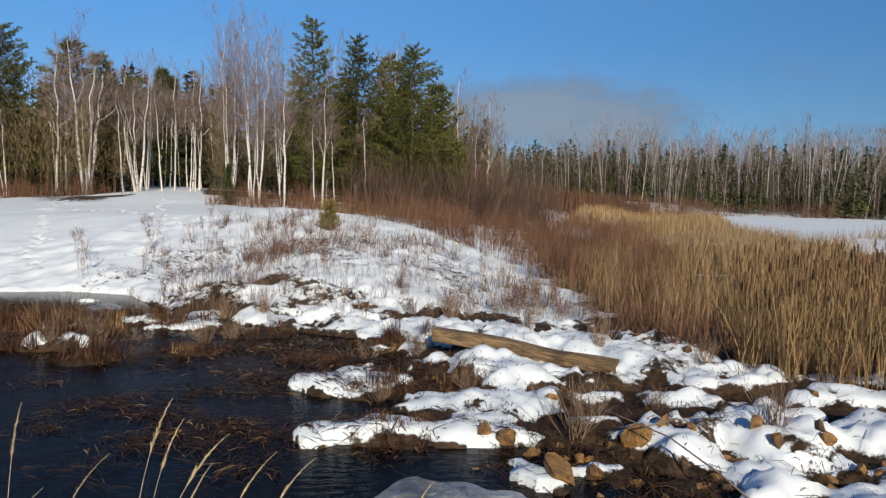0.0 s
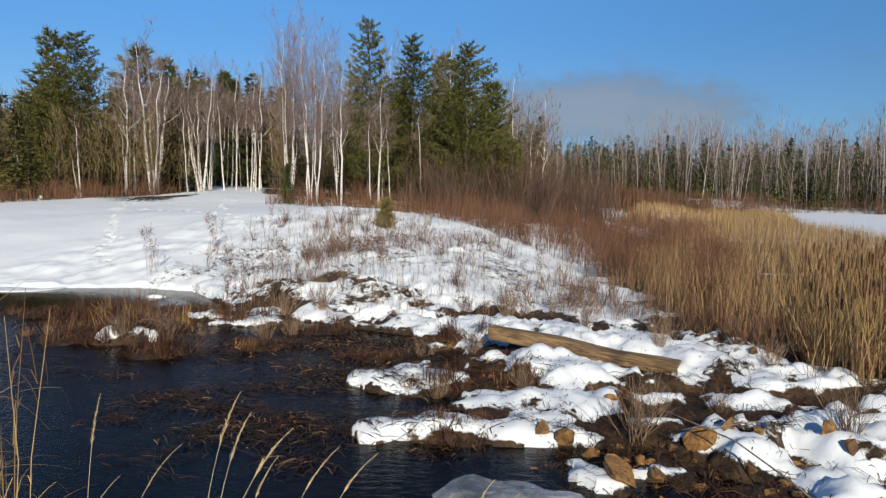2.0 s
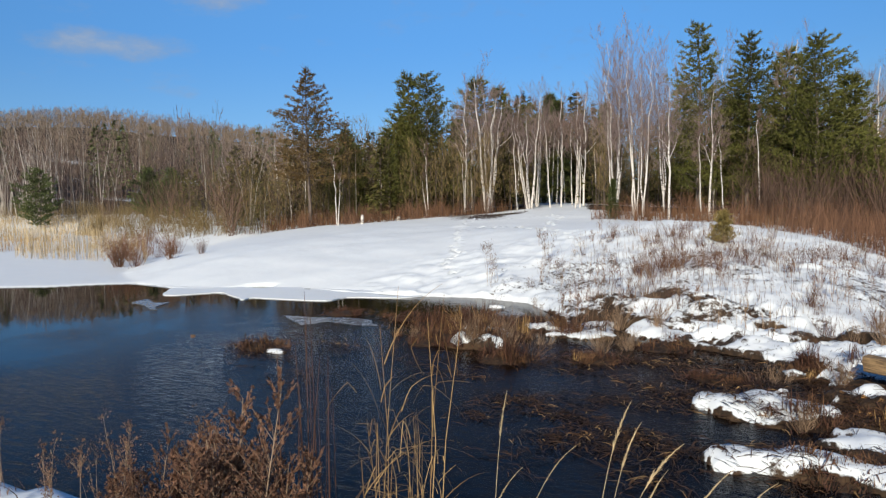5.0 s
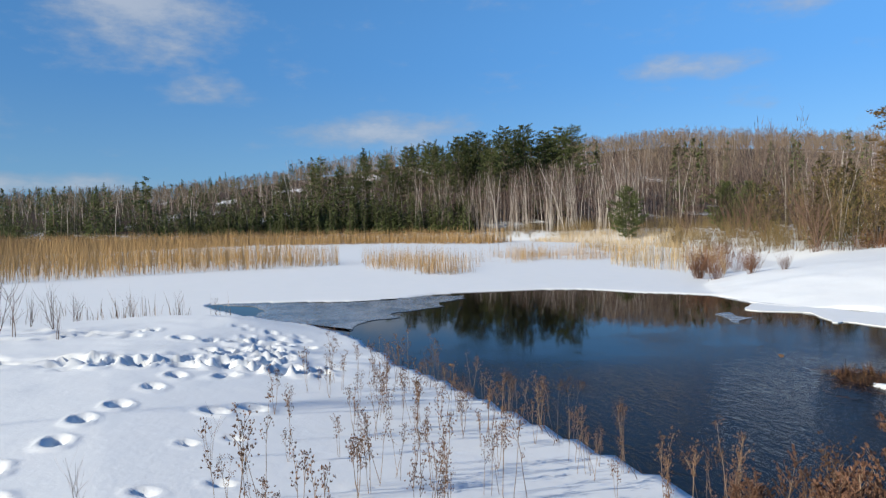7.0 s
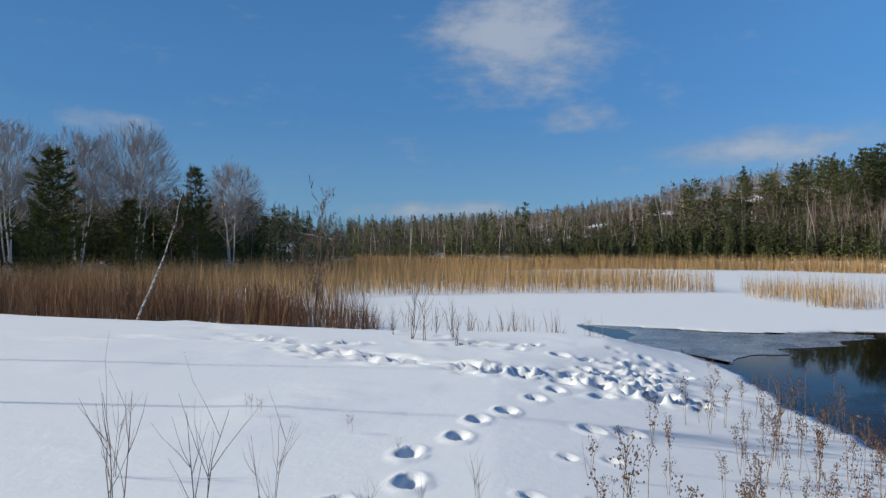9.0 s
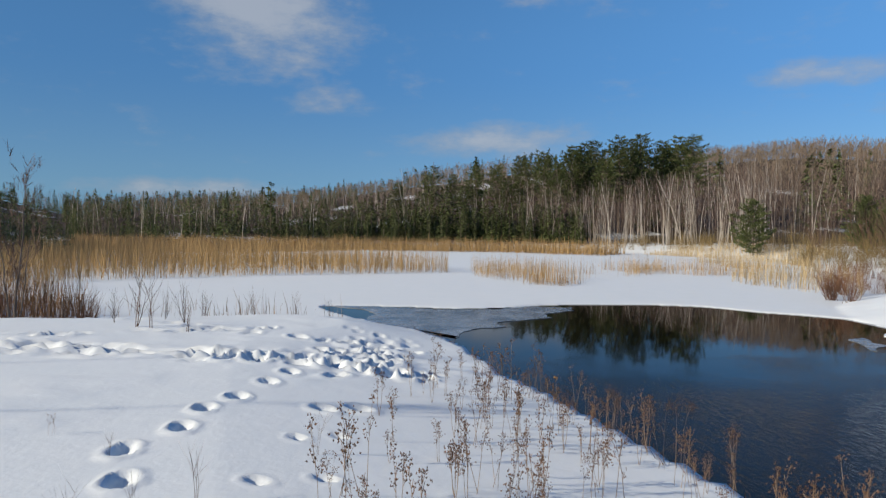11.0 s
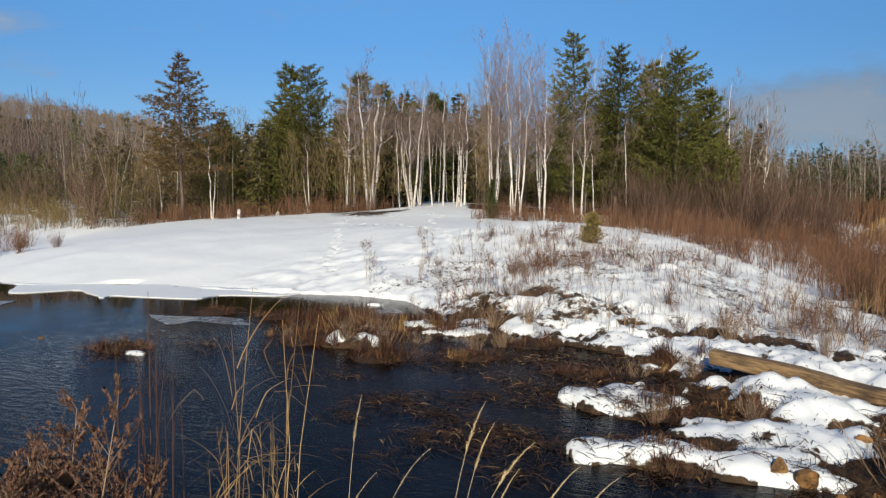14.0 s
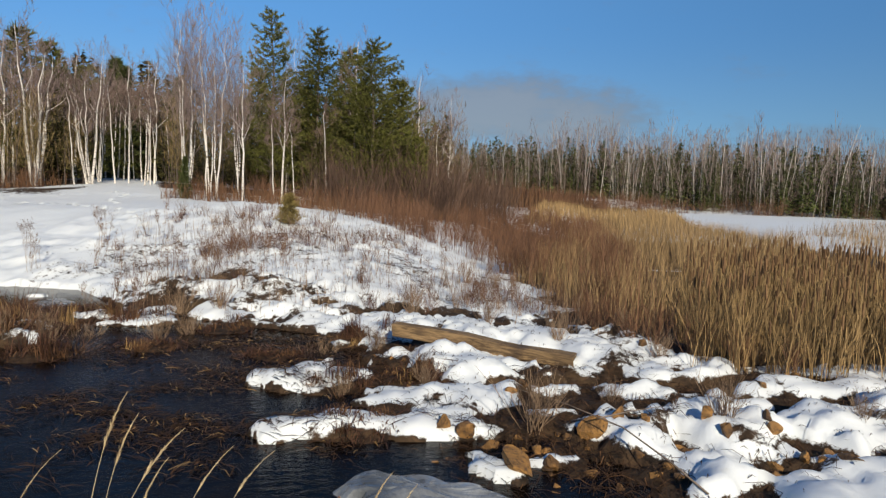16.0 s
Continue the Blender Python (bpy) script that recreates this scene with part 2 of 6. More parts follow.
MUDLITTER = plant_stuff("wet_litter", (0.008, 0.005, 0.003), (0.13, 0.066, 0.03), grain=2.2, spread=0.6)
DARKLITTER = plant_stuff("soaked_litter", (0.006, 0.004, 0.003), (0.055, 0.028, 0.014), grain=2.2, spread=0.6)
BRUSH = plant_stuff("dead_brush", (0.01, 0.006, 0.004), (0.1, 0.047, 0.029), grain=2.0, spread=0.8)
HEAD = plant_stuff("cattail_heads", (0.07, 0.038, 0.018), (0.22, 0.125, 0.06))
STRAW = plant_stuff("dry_straw", (0.12, 0.065, 0.024), (0.48, 0.31, 0.13), grain=3.0)
RUSTY = plant_stuff("rusty_litter", (0.018, 0.009, 0.006), (0.17, 0.088, 0.043), grain=2.5, spread=0.75)
STALK = plant_stuff("weed_stalks", (0.1, 0.062, 0.04), (0.36, 0.25, 0.16), grain=3.0)
RUSTFLUFF = plant_stuff("rusty_plumes", (0.07, 0.034, 0.022), (0.23, 0.122, 0.074), grain=5.0)
SEED = plant_stuff("seed_heads", (0.08, 0.045, 0.03), (0.3, 0.17, 0.1), grain=5.0)
BIRCH = bark("birch_bark", (0.1, 0.08, 0.07), (0.8, 0.75, 0.68), 6.0, True)
FARBIRCH = plant_stuff("far_birch_bark", (0.17, 0.14, 0.11), (0.68, 0.62, 0.54), grain=0.4)
GREYBARK = bark("grey_bark", (0.07, 0.05, 0.04), (0.28, 0.22, 0.17), 9.0)


# ---- mesh tools ----
class Geo:
    """Points and faces that become one mesh."""

    def __init__(self):
        self.v, self.f, self.m = [], [], []

    def face(self, points, mat=0):
        k = len(self.v)
        self.v.extend(points)
        self.f.append(tuple(range(k, k + len(points))))
        self.m.append(mat)

    def tube(self, points, radii, sides=5, mat=0):
        """A tapered tube along points."""
        k, rings = len(self.v), len(points)
        for i, (p, r) in enumerate(zip(points, radii)):
            a, b = points[max(i - 1, 0)], points[min(i + 1, rings - 1)]
            d = Vector((b[0] - a[0], b[1] - a[1], b[2] - a[2])).normalized()
            side = d.cross(Vector((0.3, 1, 0.1)) if abs(d.y) < 0.9 else Vector((1, 0, 0))).normalized()
            up = side.cross(d)
            for s in range(sides):
                c, q = math.cos(2 * math.pi * s / sides) * r, math.sin(2 * math.pi * s / sides) * r
                self.v.append((p[0] + side.x * c + up.x * q, p[1] + side.y * c + up.y * q, p[2] + side.z * c + up.z * q))
        for i in range(rings - 1):
            for s in range(sides):
                t = (s + 1) % sides
                self.f.append((k + i * sides + s, k + i * sides + t, k + (i + 1) * sides + t, k + (i + 1) * sides + s))
                self.m.append(mat)
        self.f.append(tuple(k + (rings - 1) * sides + s for s in range(sides)))
        self.m.append(mat)

    def strip(self, points, widths, way, mat=0):
        """A thin blade along points, as wide as widths across the given way."""
        k = len(self.v)
        for p, wd in zip(points, widths):
            self.v.append((p[0] - way[0] * wd, p[1] - way[1] * wd, p[2] - way[2] * wd))
            self.v.append((p[0] + way[0] * wd, p[1] + way[1] * wd, p[2] + way[2] * wd))
        for i in range(len(points) - 1):
            self.f.append((k + 2 * i, k + 2 * i + 1, k + 2 * i + 3, k + 2 * i + 2))
            self.m.append(mat)

    def mesh(self, name, mats, smooth=False):
        data = bpy.data.meshes.new(name)
        data.from_pydata(self.v, [], self.f)
        for mat in mats:
            data.materials.append(mat)
        if len(mats) > 1:
            data.polygons.foreach_set("material_index", self.m)
        if smooth:
            data.polygons.foreach_set("use_smooth", [True] * len(data.polygons))
        data.update()
        return data


def part(name, geo, mats, parent=None, label="", smooth=False):
    ob = new(name, geo.mesh(name, mats if isinstance(mats, (list, tuple)) else [mats], smooth))
    if parent:
        ob.parent = parent
    return tagged(ob, label)


rnd = random.Random(7)


def lattice(ix, iy, seed):
    h = (ix.astype(np.int64) * 374761393 + iy.astype(np.int64) * 668265263 + seed * 974634777) & 0xFFFFFFFF
    h = ((h ^ (h >> 13)) * 1274126177) & 0xFFFFFFFF
    return ((h ^ (h >> 16)) & 0xFFFF) / 65535.0


def grain(x, y, size, seed=0, octaves=4):
    """Smooth noise from 0 to 1 with features of about that size in metres."""
    out, amp, total = 0.0, 1.0, 0.0
    for o in range(octaves):
        u, v = x / size * 2**o + 17.3 * o, y / size * 2**o - 9.1 * o
        iu, iv = np.floor(u), np.floor(v)
        fu, fv = u - iu, v - iv
        fu, fv = fu * fu * (3 - 2 * fu), fv * fv * (3 - 2 * fv)
        a, b = lattice(iu, iv, seed + o), lattice(iu + 1, iv, seed + o)
        c, d = lattice(iu, iv + 1, seed + o), lattice(iu + 1, iv + 1, seed + o)
        out = out + amp * ((a * (1 - fu) + b * fu) * (1 - fv) + (c * (1 - fu) + d * fu) * fv)
        total, amp = total + amp, amp * 0.5
    return out / total


def smooth(v, lo, hi):
    t = np.clip((v - lo) / (hi - lo), 0, 1)
    return t * t * (3 - 2 * t)


def inside_by(x, y, poly):
    """How far points lie inside a closed outline (negative: outside)."""
    best, odd = np.full(np.shape(x), 1e9), np.zeros(np.shape(x), bool)
    for (ax, ay), (bx, by) in zip(poly, poly[1:] + poly[:1]):
        dx, dy = bx - ax, by - ay
        t = np.clip(((x - ax) * dx + (y - ay) * dy) / (dx * dx + dy * dy), 0, 1)
        best = np.minimum(best, (x - ax - t * dx) ** 2 + (y - ay - t * dy) ** 2)
        odd ^= ((ay > y) != (by > y)) & (x < (bx - ax) * (y - ay) / ((by - ay) if by != ay else 1e-9) + ax)
    return np.where(odd, 1, -1) * np.sqrt(best)


# ---- the lie of the land: water level is 0 ----
SHORE = [(-21, -2.5), (-17.1, -1.3), (-15.5, -0.8), (-14.2, 0.0), (-12.3, 0.8), (-10.6, 1.05), (-9.5, 1.25), (-8.6, 1.5), (-7.6, 1.75), (-6.6, 1.95), (-5.7, 2.1), (-5.0, 2.35),
         (-3.9, 2.5), (-2.8, 2.7), (-1.5, 2.8), (0, 2.9), (1.2, 3.0), (2.0, 3.3), (1.9, 4.2), (1.6, 4.8), (1.3, 5.15), (0.85, 5.7), (0.25, 5.95), (-0.1, 6.4), (-0.3, 7.2), (-0.3, 8.2),
         (-0.7, 9.3), (-1.3, 9.9), (-2.3, 10.2), (-3.4, 10.9), (-4.2, 10.9), (-5.0, 11.8), (-6.2, 13.2), (-7.5, 13.5), (-9.0, 13.3), (-10.8, 13.0), (-12.2, 13.0), (-14, 12.6), (-15.6, 11.6),
         (-17.9, 11.4), (-20.2, 9.8), (-22.2, 7.9), (-21.6, 5), (-20.6, 2), (-21.2, 0)]
BANK = [(-15.6, -1.2), (-14.2, 0.0), (-12.3, 0.8), (-10.6, 1.05), (-8.6, 1.5), (-6.6, 1.95), (-5.0, 2.35), (-3.9, 2.5), (-1.5, 2.8), (1.2, 3.0), (2.2, 3.3), (4.5, 4.0), (9, 4.5), (30, 5),
        (30, -26), (-3, -34), (-14, -34), (-15.6, -17), (-15.4, -10), (-15.3, -6.3), (-16.0, -3)]
BASIN = [(0.5, 11.5), (-2.2, 11.0), (-4.5, 11.6), (-6.2, 13.3), (-9, 13.4), (-12.2, 13.1), (-15.6, 11.8), (-18, 11.8), (-21, 13.6), (-24, 16.2), (-30, 24), (-45, 31), (-62, 34), (-85, 33), (-104, 28),
         (-114, 15), (-118, -10), (-122, -40), (-128, -61), (-58, -31), (-48, -39), (-40, -47), (-25, -60), (0, -66), (60, -60), (95, -30), (110, 20), (96, 62), (62, 84), (38, 90), (22, 76), (12, 46), (6, 29), (3, 21), (1.6, 15)]
RISE = [(-180, 1.5), (-40, 1.2), (-20, 1.2), (0, 1.5), (30, 2.2), (42, 4.7), (50, 5.8), (58, 6.5), (66, 6.2), (75, 5.7), (85, 4.9), (92, 3.9), (100, 2.5), (108, 2.1), (113, 1.7), (116, 1.4), (119, 2.0), (122, 3.0), (126, 3.4), (135, 3.2), (180, 1.5)]
# the ragged lower slope of the far bank
BELT = [(-5.7, 13.2), (-4.6, 11.3), (-2.5, 10.3), (-0.6, 9.5), (1.0, 8.9), (3.2, 8.2), (4.2, 9.0), (3.4, 10.4), (1.0, 11.9), (-1.8, 12.9), (-4.6, 13.7)]
# heaps of snow in and beside the stream: x, y, half length, half width, turn, height
HEAPS = ([(-6.5, 12.4, 0.2, 0.1, 0.3, 0.09), (-4.7, 10.5, 0.2, 0.1, 0.4, 0.1), (-4.35, 10.4, 0.16, 0.09, 0.2, 0.1), (-3.8, 11.0, 0.25, 0.12, 0.1, 0.1), (-6.4, 10.8, 0.16, 0.1, 0.0, 0.1), (-7.6, 7.1, 0.17, 0.08, 0.1, 0.08), (-5.8, 9.9, 0.18, 0.1, 0.0, 0.14), (-5.02, 8.8, 0.36, 0.2, 0.1, 0.34), (-5.35, 9.7, 0.3, 0.14, 0.2, 0.3), (-4.7, 10.55, 0.3, 0.2, 0.2, 0.3), (-3.75, 10.45, 0.26, 0.14, 0.0, 0.24), (0.9, 6.9, 0.3, 0.14, -0.2, 0.13), (1.55, 6.25, 0.35, 0.14, 0.1, 0.14), (-0.1, 9.6, 0.5, 0.3, 0.0, 0.15)]
         + [(-0.9, 9.9, 0.35, 0.16, 0.3, 0.1), (3.6, 6.55, 0.4, 0.16, 0.2, 0.14), (2.5, 5.05, 0.35, 0.16, 0.5, 0.16), (-0.15, 6.65, 0.25, 0.12, 0.2, 0.1), (-0.95, 5.85, 0.7, 0.27, 0.3, 0.17), (-0.35, 6.0, 0.35, 0.2, -0.2, 0.12), (-0.95, 7.45, 0.62, 0.36, 0.1, 0.15), (0.55, 8.1, 1.0, 0.75, -0.6, 0.36), (1.5, 7.25, 1.1, 0.42, -0.3, 0.27), (2.6, 7.05, 0.9, 0.4, -0.1, 0.27), (3.6, 7.3, 0.9, 0.42, 0.1, 0.22), (1.2, 9.3, 1.7, 1.0, -0.4, 0.32), (2.6, 8.5, 1.3, 0.8, -0.4, 0.26), (5.2, 7.4, 1.2, 0.45, 0.1, 0.2), (0.35, 6.6, 0.68, 0.42, -0.35, 0.22)]
         + [(0.45, 5.85, 0.5, 0.2, 0.0, 0.15), (2.9, 5.75, 1.15, 0.6, 0.15, 0.4), (1.95, 5.75, 0.55, 0.3, -0.3, 0.22), (4.4, 5.9, 1.1, 0.6, 0.05, 0.38), (2.35, 4.55, 0.42, 0.26, 0.75, 0.32), (1.3, 5.2, 0.26, 0.1, 0.1, 0.1), (0.75, 5.1, 0.3, 0.16, -0.9, 0.12), (-4.95, 2.45, 0.32, 0.14, 0.4, 0.18), (-3.75, 10.25, 0.5, 0.24, 0.2, 0.1), (-2.6, 10.7, 0.7, 0.35, -0.2, 0.14), (-1.4, 10.7, 0.7, 0.4, 0.1, 0.16), (-5.6, 9.9, 0.2, 0.12, 0, 0.1), (-5.1, 9.6, 0.22, 0.1, 0.5, 0.1)]
         + [(-6.4, 10.6, 0.25, 0.12, 0.5, 0.09), (3.2, 4.3, 0.8, 0.4, 0.2, 0.3), (4.4, 4.7, 0.9, 0.5, 0, 0.3)])
SEEP = [(1.1, 7.2), (1.9, 7.25), (2.8, 7.25), (3.5, 7.05), (4.1, 7.6), (5.0, 7.5)]
# tussocks of sedge: x, y, radius, height
TUSSOCKS = [(-5.9, 9.2, 0.95, 0.14), (-5.2, 9.9, 0.7, 0.12), (-4.15, 10.5, 0.6, 0.12), (-8.1, 7.3, 0.5, 0.07), (-6.7, 10.1, 0.6, 0.1), (-3.2, 8.8, 0.4, 0.06), (-5.3, 9.0, 0.6, 0.11), (-6.2, 10.5, 0.7, 0.1), (-9.0, 10.4, 0.5, 0.06), (-7.5, 10.5, 0.5, 0.07), (-1.6, 8.5, 0.4, 0.06), (-0.6, 7.2, 0.4, 0.06), (-0.3, 5.8, 0.35, 0.06), (-5.7, 10.6, 0.7, 0.09),
            (-4.4, 8.3, 0.5, 0.1), (0.0, 7.4, 0.5, 0.08), (-2.6, 10.0, 0.5, 0.08), (-5.4, 11.2, 0.4, 0.08), (-0.5, 9.3, 0.45, 0.1), (0.35, 7.4, 0.3, 0.1)]
# prints in the snow of the near bank: x, y, turn
PRINTS = [(-4.35, -2.5, 0.1), (-4.95, -2.2, 0.2), (-5.6, -2.45, 0.1), (-6.2, -2.2, 0.25), (-6.85, -2.2, 0.2), (-7.3, -2.0, 0.3), (-8.1, -1.85, 0.4), (-8.7, -1.7, 0.4), (-5.05, -0.85, 0.8), (-4.95, -1.3, 0.9), (-6.0, -1.2, 0.7),
          (-6.1, -0.85, 0.7), (-7.0, -1.1, 0.7), (-7.1, -0.75, 0.8)]
more = random.Random(5)
LINES = [((-10.3, -11.7), (-11.2, -10.1)), ((-11.2, -10.1), (-11.5, -8.9)), ((-11.5, -8.9), (-11.4, -6.4)), ((-11.4, -6.4), (-12.4, -2.5)), ((-10.5, -6.8), (-9.5, -4.3))]
TRAMPLED = [(-15.0, -13.0), (-12.2, -8.6), (-10.6, -6.2), (-10.1, -4.6), (-9.7, -3.2), (-9.5, -2.2), (-9.4, -1.2), (-9.0, -0.4), (-8.9, 0.1)]
TRACKS = [(a[0] + (b[0] - a[0]) * k / n + more.gauss(0, s), a[1] + (b[1] - a[1]) * k / n + more.gauss(0, s), more.random() * 3, more.uniform(0.5, 1.1))
          for a, b in zip(TRAMPLED, TRAMPLED[1:]) for n, s in ((14, 0.15),) for k in range(n)]
TRACKS += [(more.gauss(-10.3, 0.8), more.gauss(-0.9, 0.4), more.random() * 3, more.uniform(0.4, 0.9)) for _ in range(80)]
TRACKS += [(-11.4 - 0.35 * k + more.gauss(0, 0.1), -2.2 - 0.5 * k + more.gauss(0, 0.12), 0.9, 0.9) for k in range(10)]
for a, b in LINES:
    n = int(math.dist(a, b) / 0.28)
    TRACKS += [(a[0] + (b[0] - a[0]) * k / n + more.gauss(0, 0.14), a[1] + (b[1] - a[1]) * k / n + more.gauss(0, 0.14), more.random() * 3, more.uniform(0.6, 1.1)) for k in range(n)]
for a, b in (((-8.9, 14.6), (-10.2, 17.0)), ((-10.2, 17.0), (-13.2, 22.6)), ((-13.2, 22.6), (-16.5, 30.0)), ((-13.2, 22.6), (-8.3, 20.2)), ((-8.3, 20.2), (-6.2, 17.2)), ((-14.3, 25.0), (-11.0, 27.0)), ((-11.0, 27.0), (-9.0, 21.5))):
    n = int(math.dist(a, b) / 0.4)
    TRACKS += [(a[0] + (b[0] - a[0]) * k / n + more.gauss(0, 0.12), a[1] + (b[1] - a[1]) * k / n + more.gauss(0, 0.12), more.random() * 3, more.uniform(0.5, 0.9)) for k in range(n)]


def land(x, y):
    """Height and snow cover (0 to 1) of the ground."""
    x, y = np.asarray(x, float), np.asarray(y, float)
    reach = np.hypot(x, y)
    wet = inside_by(x, y, SHORE)
    wet = wet + np.where(reach < 40, np.where(x < -13.5, (grain(x, y, 2.6, 5, 2) - 0.5) * 1.4, np.where((x < -5.5) & (y > 11), (grain(x, y, 1.8, 3, 2) - 0.5) * 0.35, (grain(x, y, 0.8, 3, 5) - 0.5) * 0.6)), 0)
    z = 0.03 + 0.03 * (grain(x, y, 6.0, 11) - 0.5)
    up = -inside_by(x, y, BASIN)
    z = z + np.where(up > 0, 1.65 * (1 - np.exp(-np.maximum(up, 0) / 6.5)), 0)
    z = z + 0.45 * np.exp(-(((x + 4.2) / 4.5) ** 2 + ((y - 20.5) / 3.2) ** 2)) + np.where(up > 0, 0.25 * (grain(x, y, 5.0, 21) - 0.5), 0) + np.where((up > 0) & (reach < 36), 0.05 * (grain(x, y, 0.9, 23, 3) - 0.5), 0)
    yaw = np.degrees(np.arctan2(-x, y))
    crest = np.interp(yaw, [a for a, _ in RISE], [b for _, b in RISE])
    z = z + np.where(up > 0, np.tan(np.radians(crest)) * 270 * smooth(reach, 100, 290), 0) * smooth(up, 0, 25) * (1 + 0.25 * (grain(x, y, 60.0, 31) - 0.5))
    # a trodden way climbs between the trees
    trail = np.exp(-(((yaw - 22.2) / 7.0) ** 2)) * smooth(reach, 20, 44) * (1 - smooth(reach, 60, 80))
    z = z + np.where(up > 0, 0.42 * trail, 0)
    bank = inside_by(x, y, BANK)
    wide = 3.8 - 2.2 * smooth(-x, 10.5, 13.5)
    z = np.where(bank > 0, np.maximum(z, 0.27 + 0.28 * (0.4 * smooth(bank / wide, 0.0, 1.0) + 0.6 * np.clip(bank / wide, 0, 1)) + 0.1 * (grain(x, y, 2.2, 41) - 0.5) + 0.015 * (grain(x, y, 0.35, 43, 2) - 0.5) + 0.12 * (grain(x, y, 0.5, 45, 4) - 0.5) * smooth(2.2 - bank, 0, 1.6) * (reach < 20)), z)
    # low flat of wet litter beside the stream
    flat = smooth(3.2 - np.maximum(np.maximum(-6 - x, x - 5.5), np.maximum(4 - y, y - 10.8)), 1.8, 3.2)
    z = z * (1 - flat) + flat * (0.005 + 0.16 * (grain(x, y, 0.8, 51) - 0.48))
    z = np.where((bank > 0) & (y < 3.2), np.maximum(z, 0.27 + 0.28 * (0.4 * smooth(bank / wide, 0.0, 1.0) + 0.6 * np.clip(bank / wide, 0, 1))), z)
    z = np.where((x > 3.3) & (y > 7.4), np.maximum(z, 0.02), z)
    snow = 1.0 - flat * (0.5 + 0.4 * smooth(grain(x, y, 0.7, 55), 0.35, 0.6) + 0.3 * (1 - smooth(y, 5.0, 9.5))) * (1 - 0.7 * smooth(y + 0.3 * x, 8.3, 9.8))
    rough_hill = smooth(grain(x, y, 1.0, 61), 0.3, 0.66) * smooth(10 - np.hypot((x + 1.6) / 1.0, (y - 14.0) / 0.8), 0, 6)
    snow = snow - 0.33 * rough_hill - 0.14 * (rough_hill > 0.02)
    z = z + np.where(reach < 32, (0.17 * np.maximum(grain(x, y, 0.45, 63, 3) - 0.42, -0.06) + 0.15 * np.maximum(grain(x, y, 0.3, 65, 3) - 0.5, -0.03)) * smooth(11 - np.hypot((x + 1.6) / 1.0, (y - 13.0) / 0.9), 0, 3), 0)
    snow = snow - 1.0 * smooth(grain(x, y, 1.1, 71), 0.08, 0.32) * smooth(x, 2.5, 4.0) * smooth(y, 7.9, 9.0) * (1 - smooth(reach, 26, 40))
    snow = np.where(up > 9, snow - 0.75 * smooth(up, 9, 16) * smooth(grain(x, y, 4.0, 81), 0.25, 0.6), snow)
    snow = np.where((reach > 100) & (up > 0), np.minimum(snow, 0.3 + 0.3 * smooth(grain(x, y, 9.0, 82), 0.5, 0.75) + 0.5 * (1 - smooth(up, 3, 8))), snow)
    snow = np.where((reach > 18) & (reach < 46) & (np.abs(yaw - 22.0) < 2.4), 0.95, snow)
    belt = smooth(inside_by(x, y, BELT), -0.3, 0.9)
    lumps = smooth(grain(x, y, 0.5, 141, 5), 0.33, 0.52)
    z = z + np.where(belt > 0, belt * (0.2 * lumps * (0.5 + grain(x, y, 0.25, 143, 3)) - 0.06), 0)
    snow = snow - belt * (0.36 * (1 - lumps) + 0.02)
    down = np.where(wet > -0.1, -np.minimum(0.35, np.maximum(wet + 0.1, 0) * 0.35), 0)
    z = np.where(wet > 0, np.minimum(z, 0.02) - 0.02 + down, z + down * 0)
    lap = wet - 0.25 * smooth(-x, 12.5, 14.5)
    snow = np.where((lap > -0.06) & ((x > -5.5) | (y < 11)), np.minimum(snow, 0.62 - 0.7 * smooth(lap, -0.06, 0.06)), snow)
    for cx, cy, r, h in TUSSOCKS:
        d = np.hypot(x - cx, y - cy) / r * (0.75 + 0.5 * grain(x, y, 0.5, 91))
        z = np.where(d < 1.4, np.maximum(z, h * (1.25 * np.exp(-d * d * 1.8) - 0.5) * (0.7 + 0.6 * grain(x, y, 0.3, 95))), z)
    for cx, cy, a, b, turn, h in HEAPS:
        c, s = math.cos(turn), math.sin(turn)
        u, v = ((x - cx) * c + (y - cy) * s) / a, (-(x - cx) * s + (y - cy) * c) / b
        d = np.sqrt(u * u + v * v)
        d = np.where(d < 2.6, d + (grain(x, y, 0.5 if a > 0.3 else 0.2, 101, 5) - 0.5) * (2.1 if a > 0.3 else 1.9), d)
        rise = np.clip(1 - d * d * 0.85, 0, 1) ** 0.7
        z = np.where(d < 1.12, np.maximum(z, 0.02 + (0.8 if a > 0.3 else 0.45) * h * rise * (0.4 + 0.95 * grain(x, y, 0.3, 105, 4))), z)
        snow = np.where(d < 1.4, np.maximum(snow, smooth(1.32 - d, 0.0, 0.55) * (1 - 0.52 * smooth(grain(x, y, 0.33, 131, 4), 0.52, 0.66) * smooth(d, 0.0, 0.6))), snow)
    crumbs = smooth(11.8 - y, 0, 2.0) * smooth(y, 3.4, 4.4) * smooth(x, -5.2, -3.6) * (x < 5.6)
    z = z + np.where(crumbs > 0, crumbs * snow * (0.1 * (grain(x, y, 0.24, 151, 4) - 0.5) + 0.05 * np.abs(grain(x, y, 0.4, 153, 3) - 0.5)), 0)
    # a seep of dark water between the two bands of snow
    seep = np.full(x.shape, 9.0)
    for (ax, ay), (bx, by) in zip(SEEP, SEEP[1:]):
        t = np.clip(((x - ax) * (bx - ax) + (y - ay) * (by - ay)) / ((bx - ax) ** 2 + (by - ay) ** 2), 0, 1)
        seep = np.minimum(seep, np.hypot(x - ax - t * (bx - ax), y - ay - t * (by - ay)))
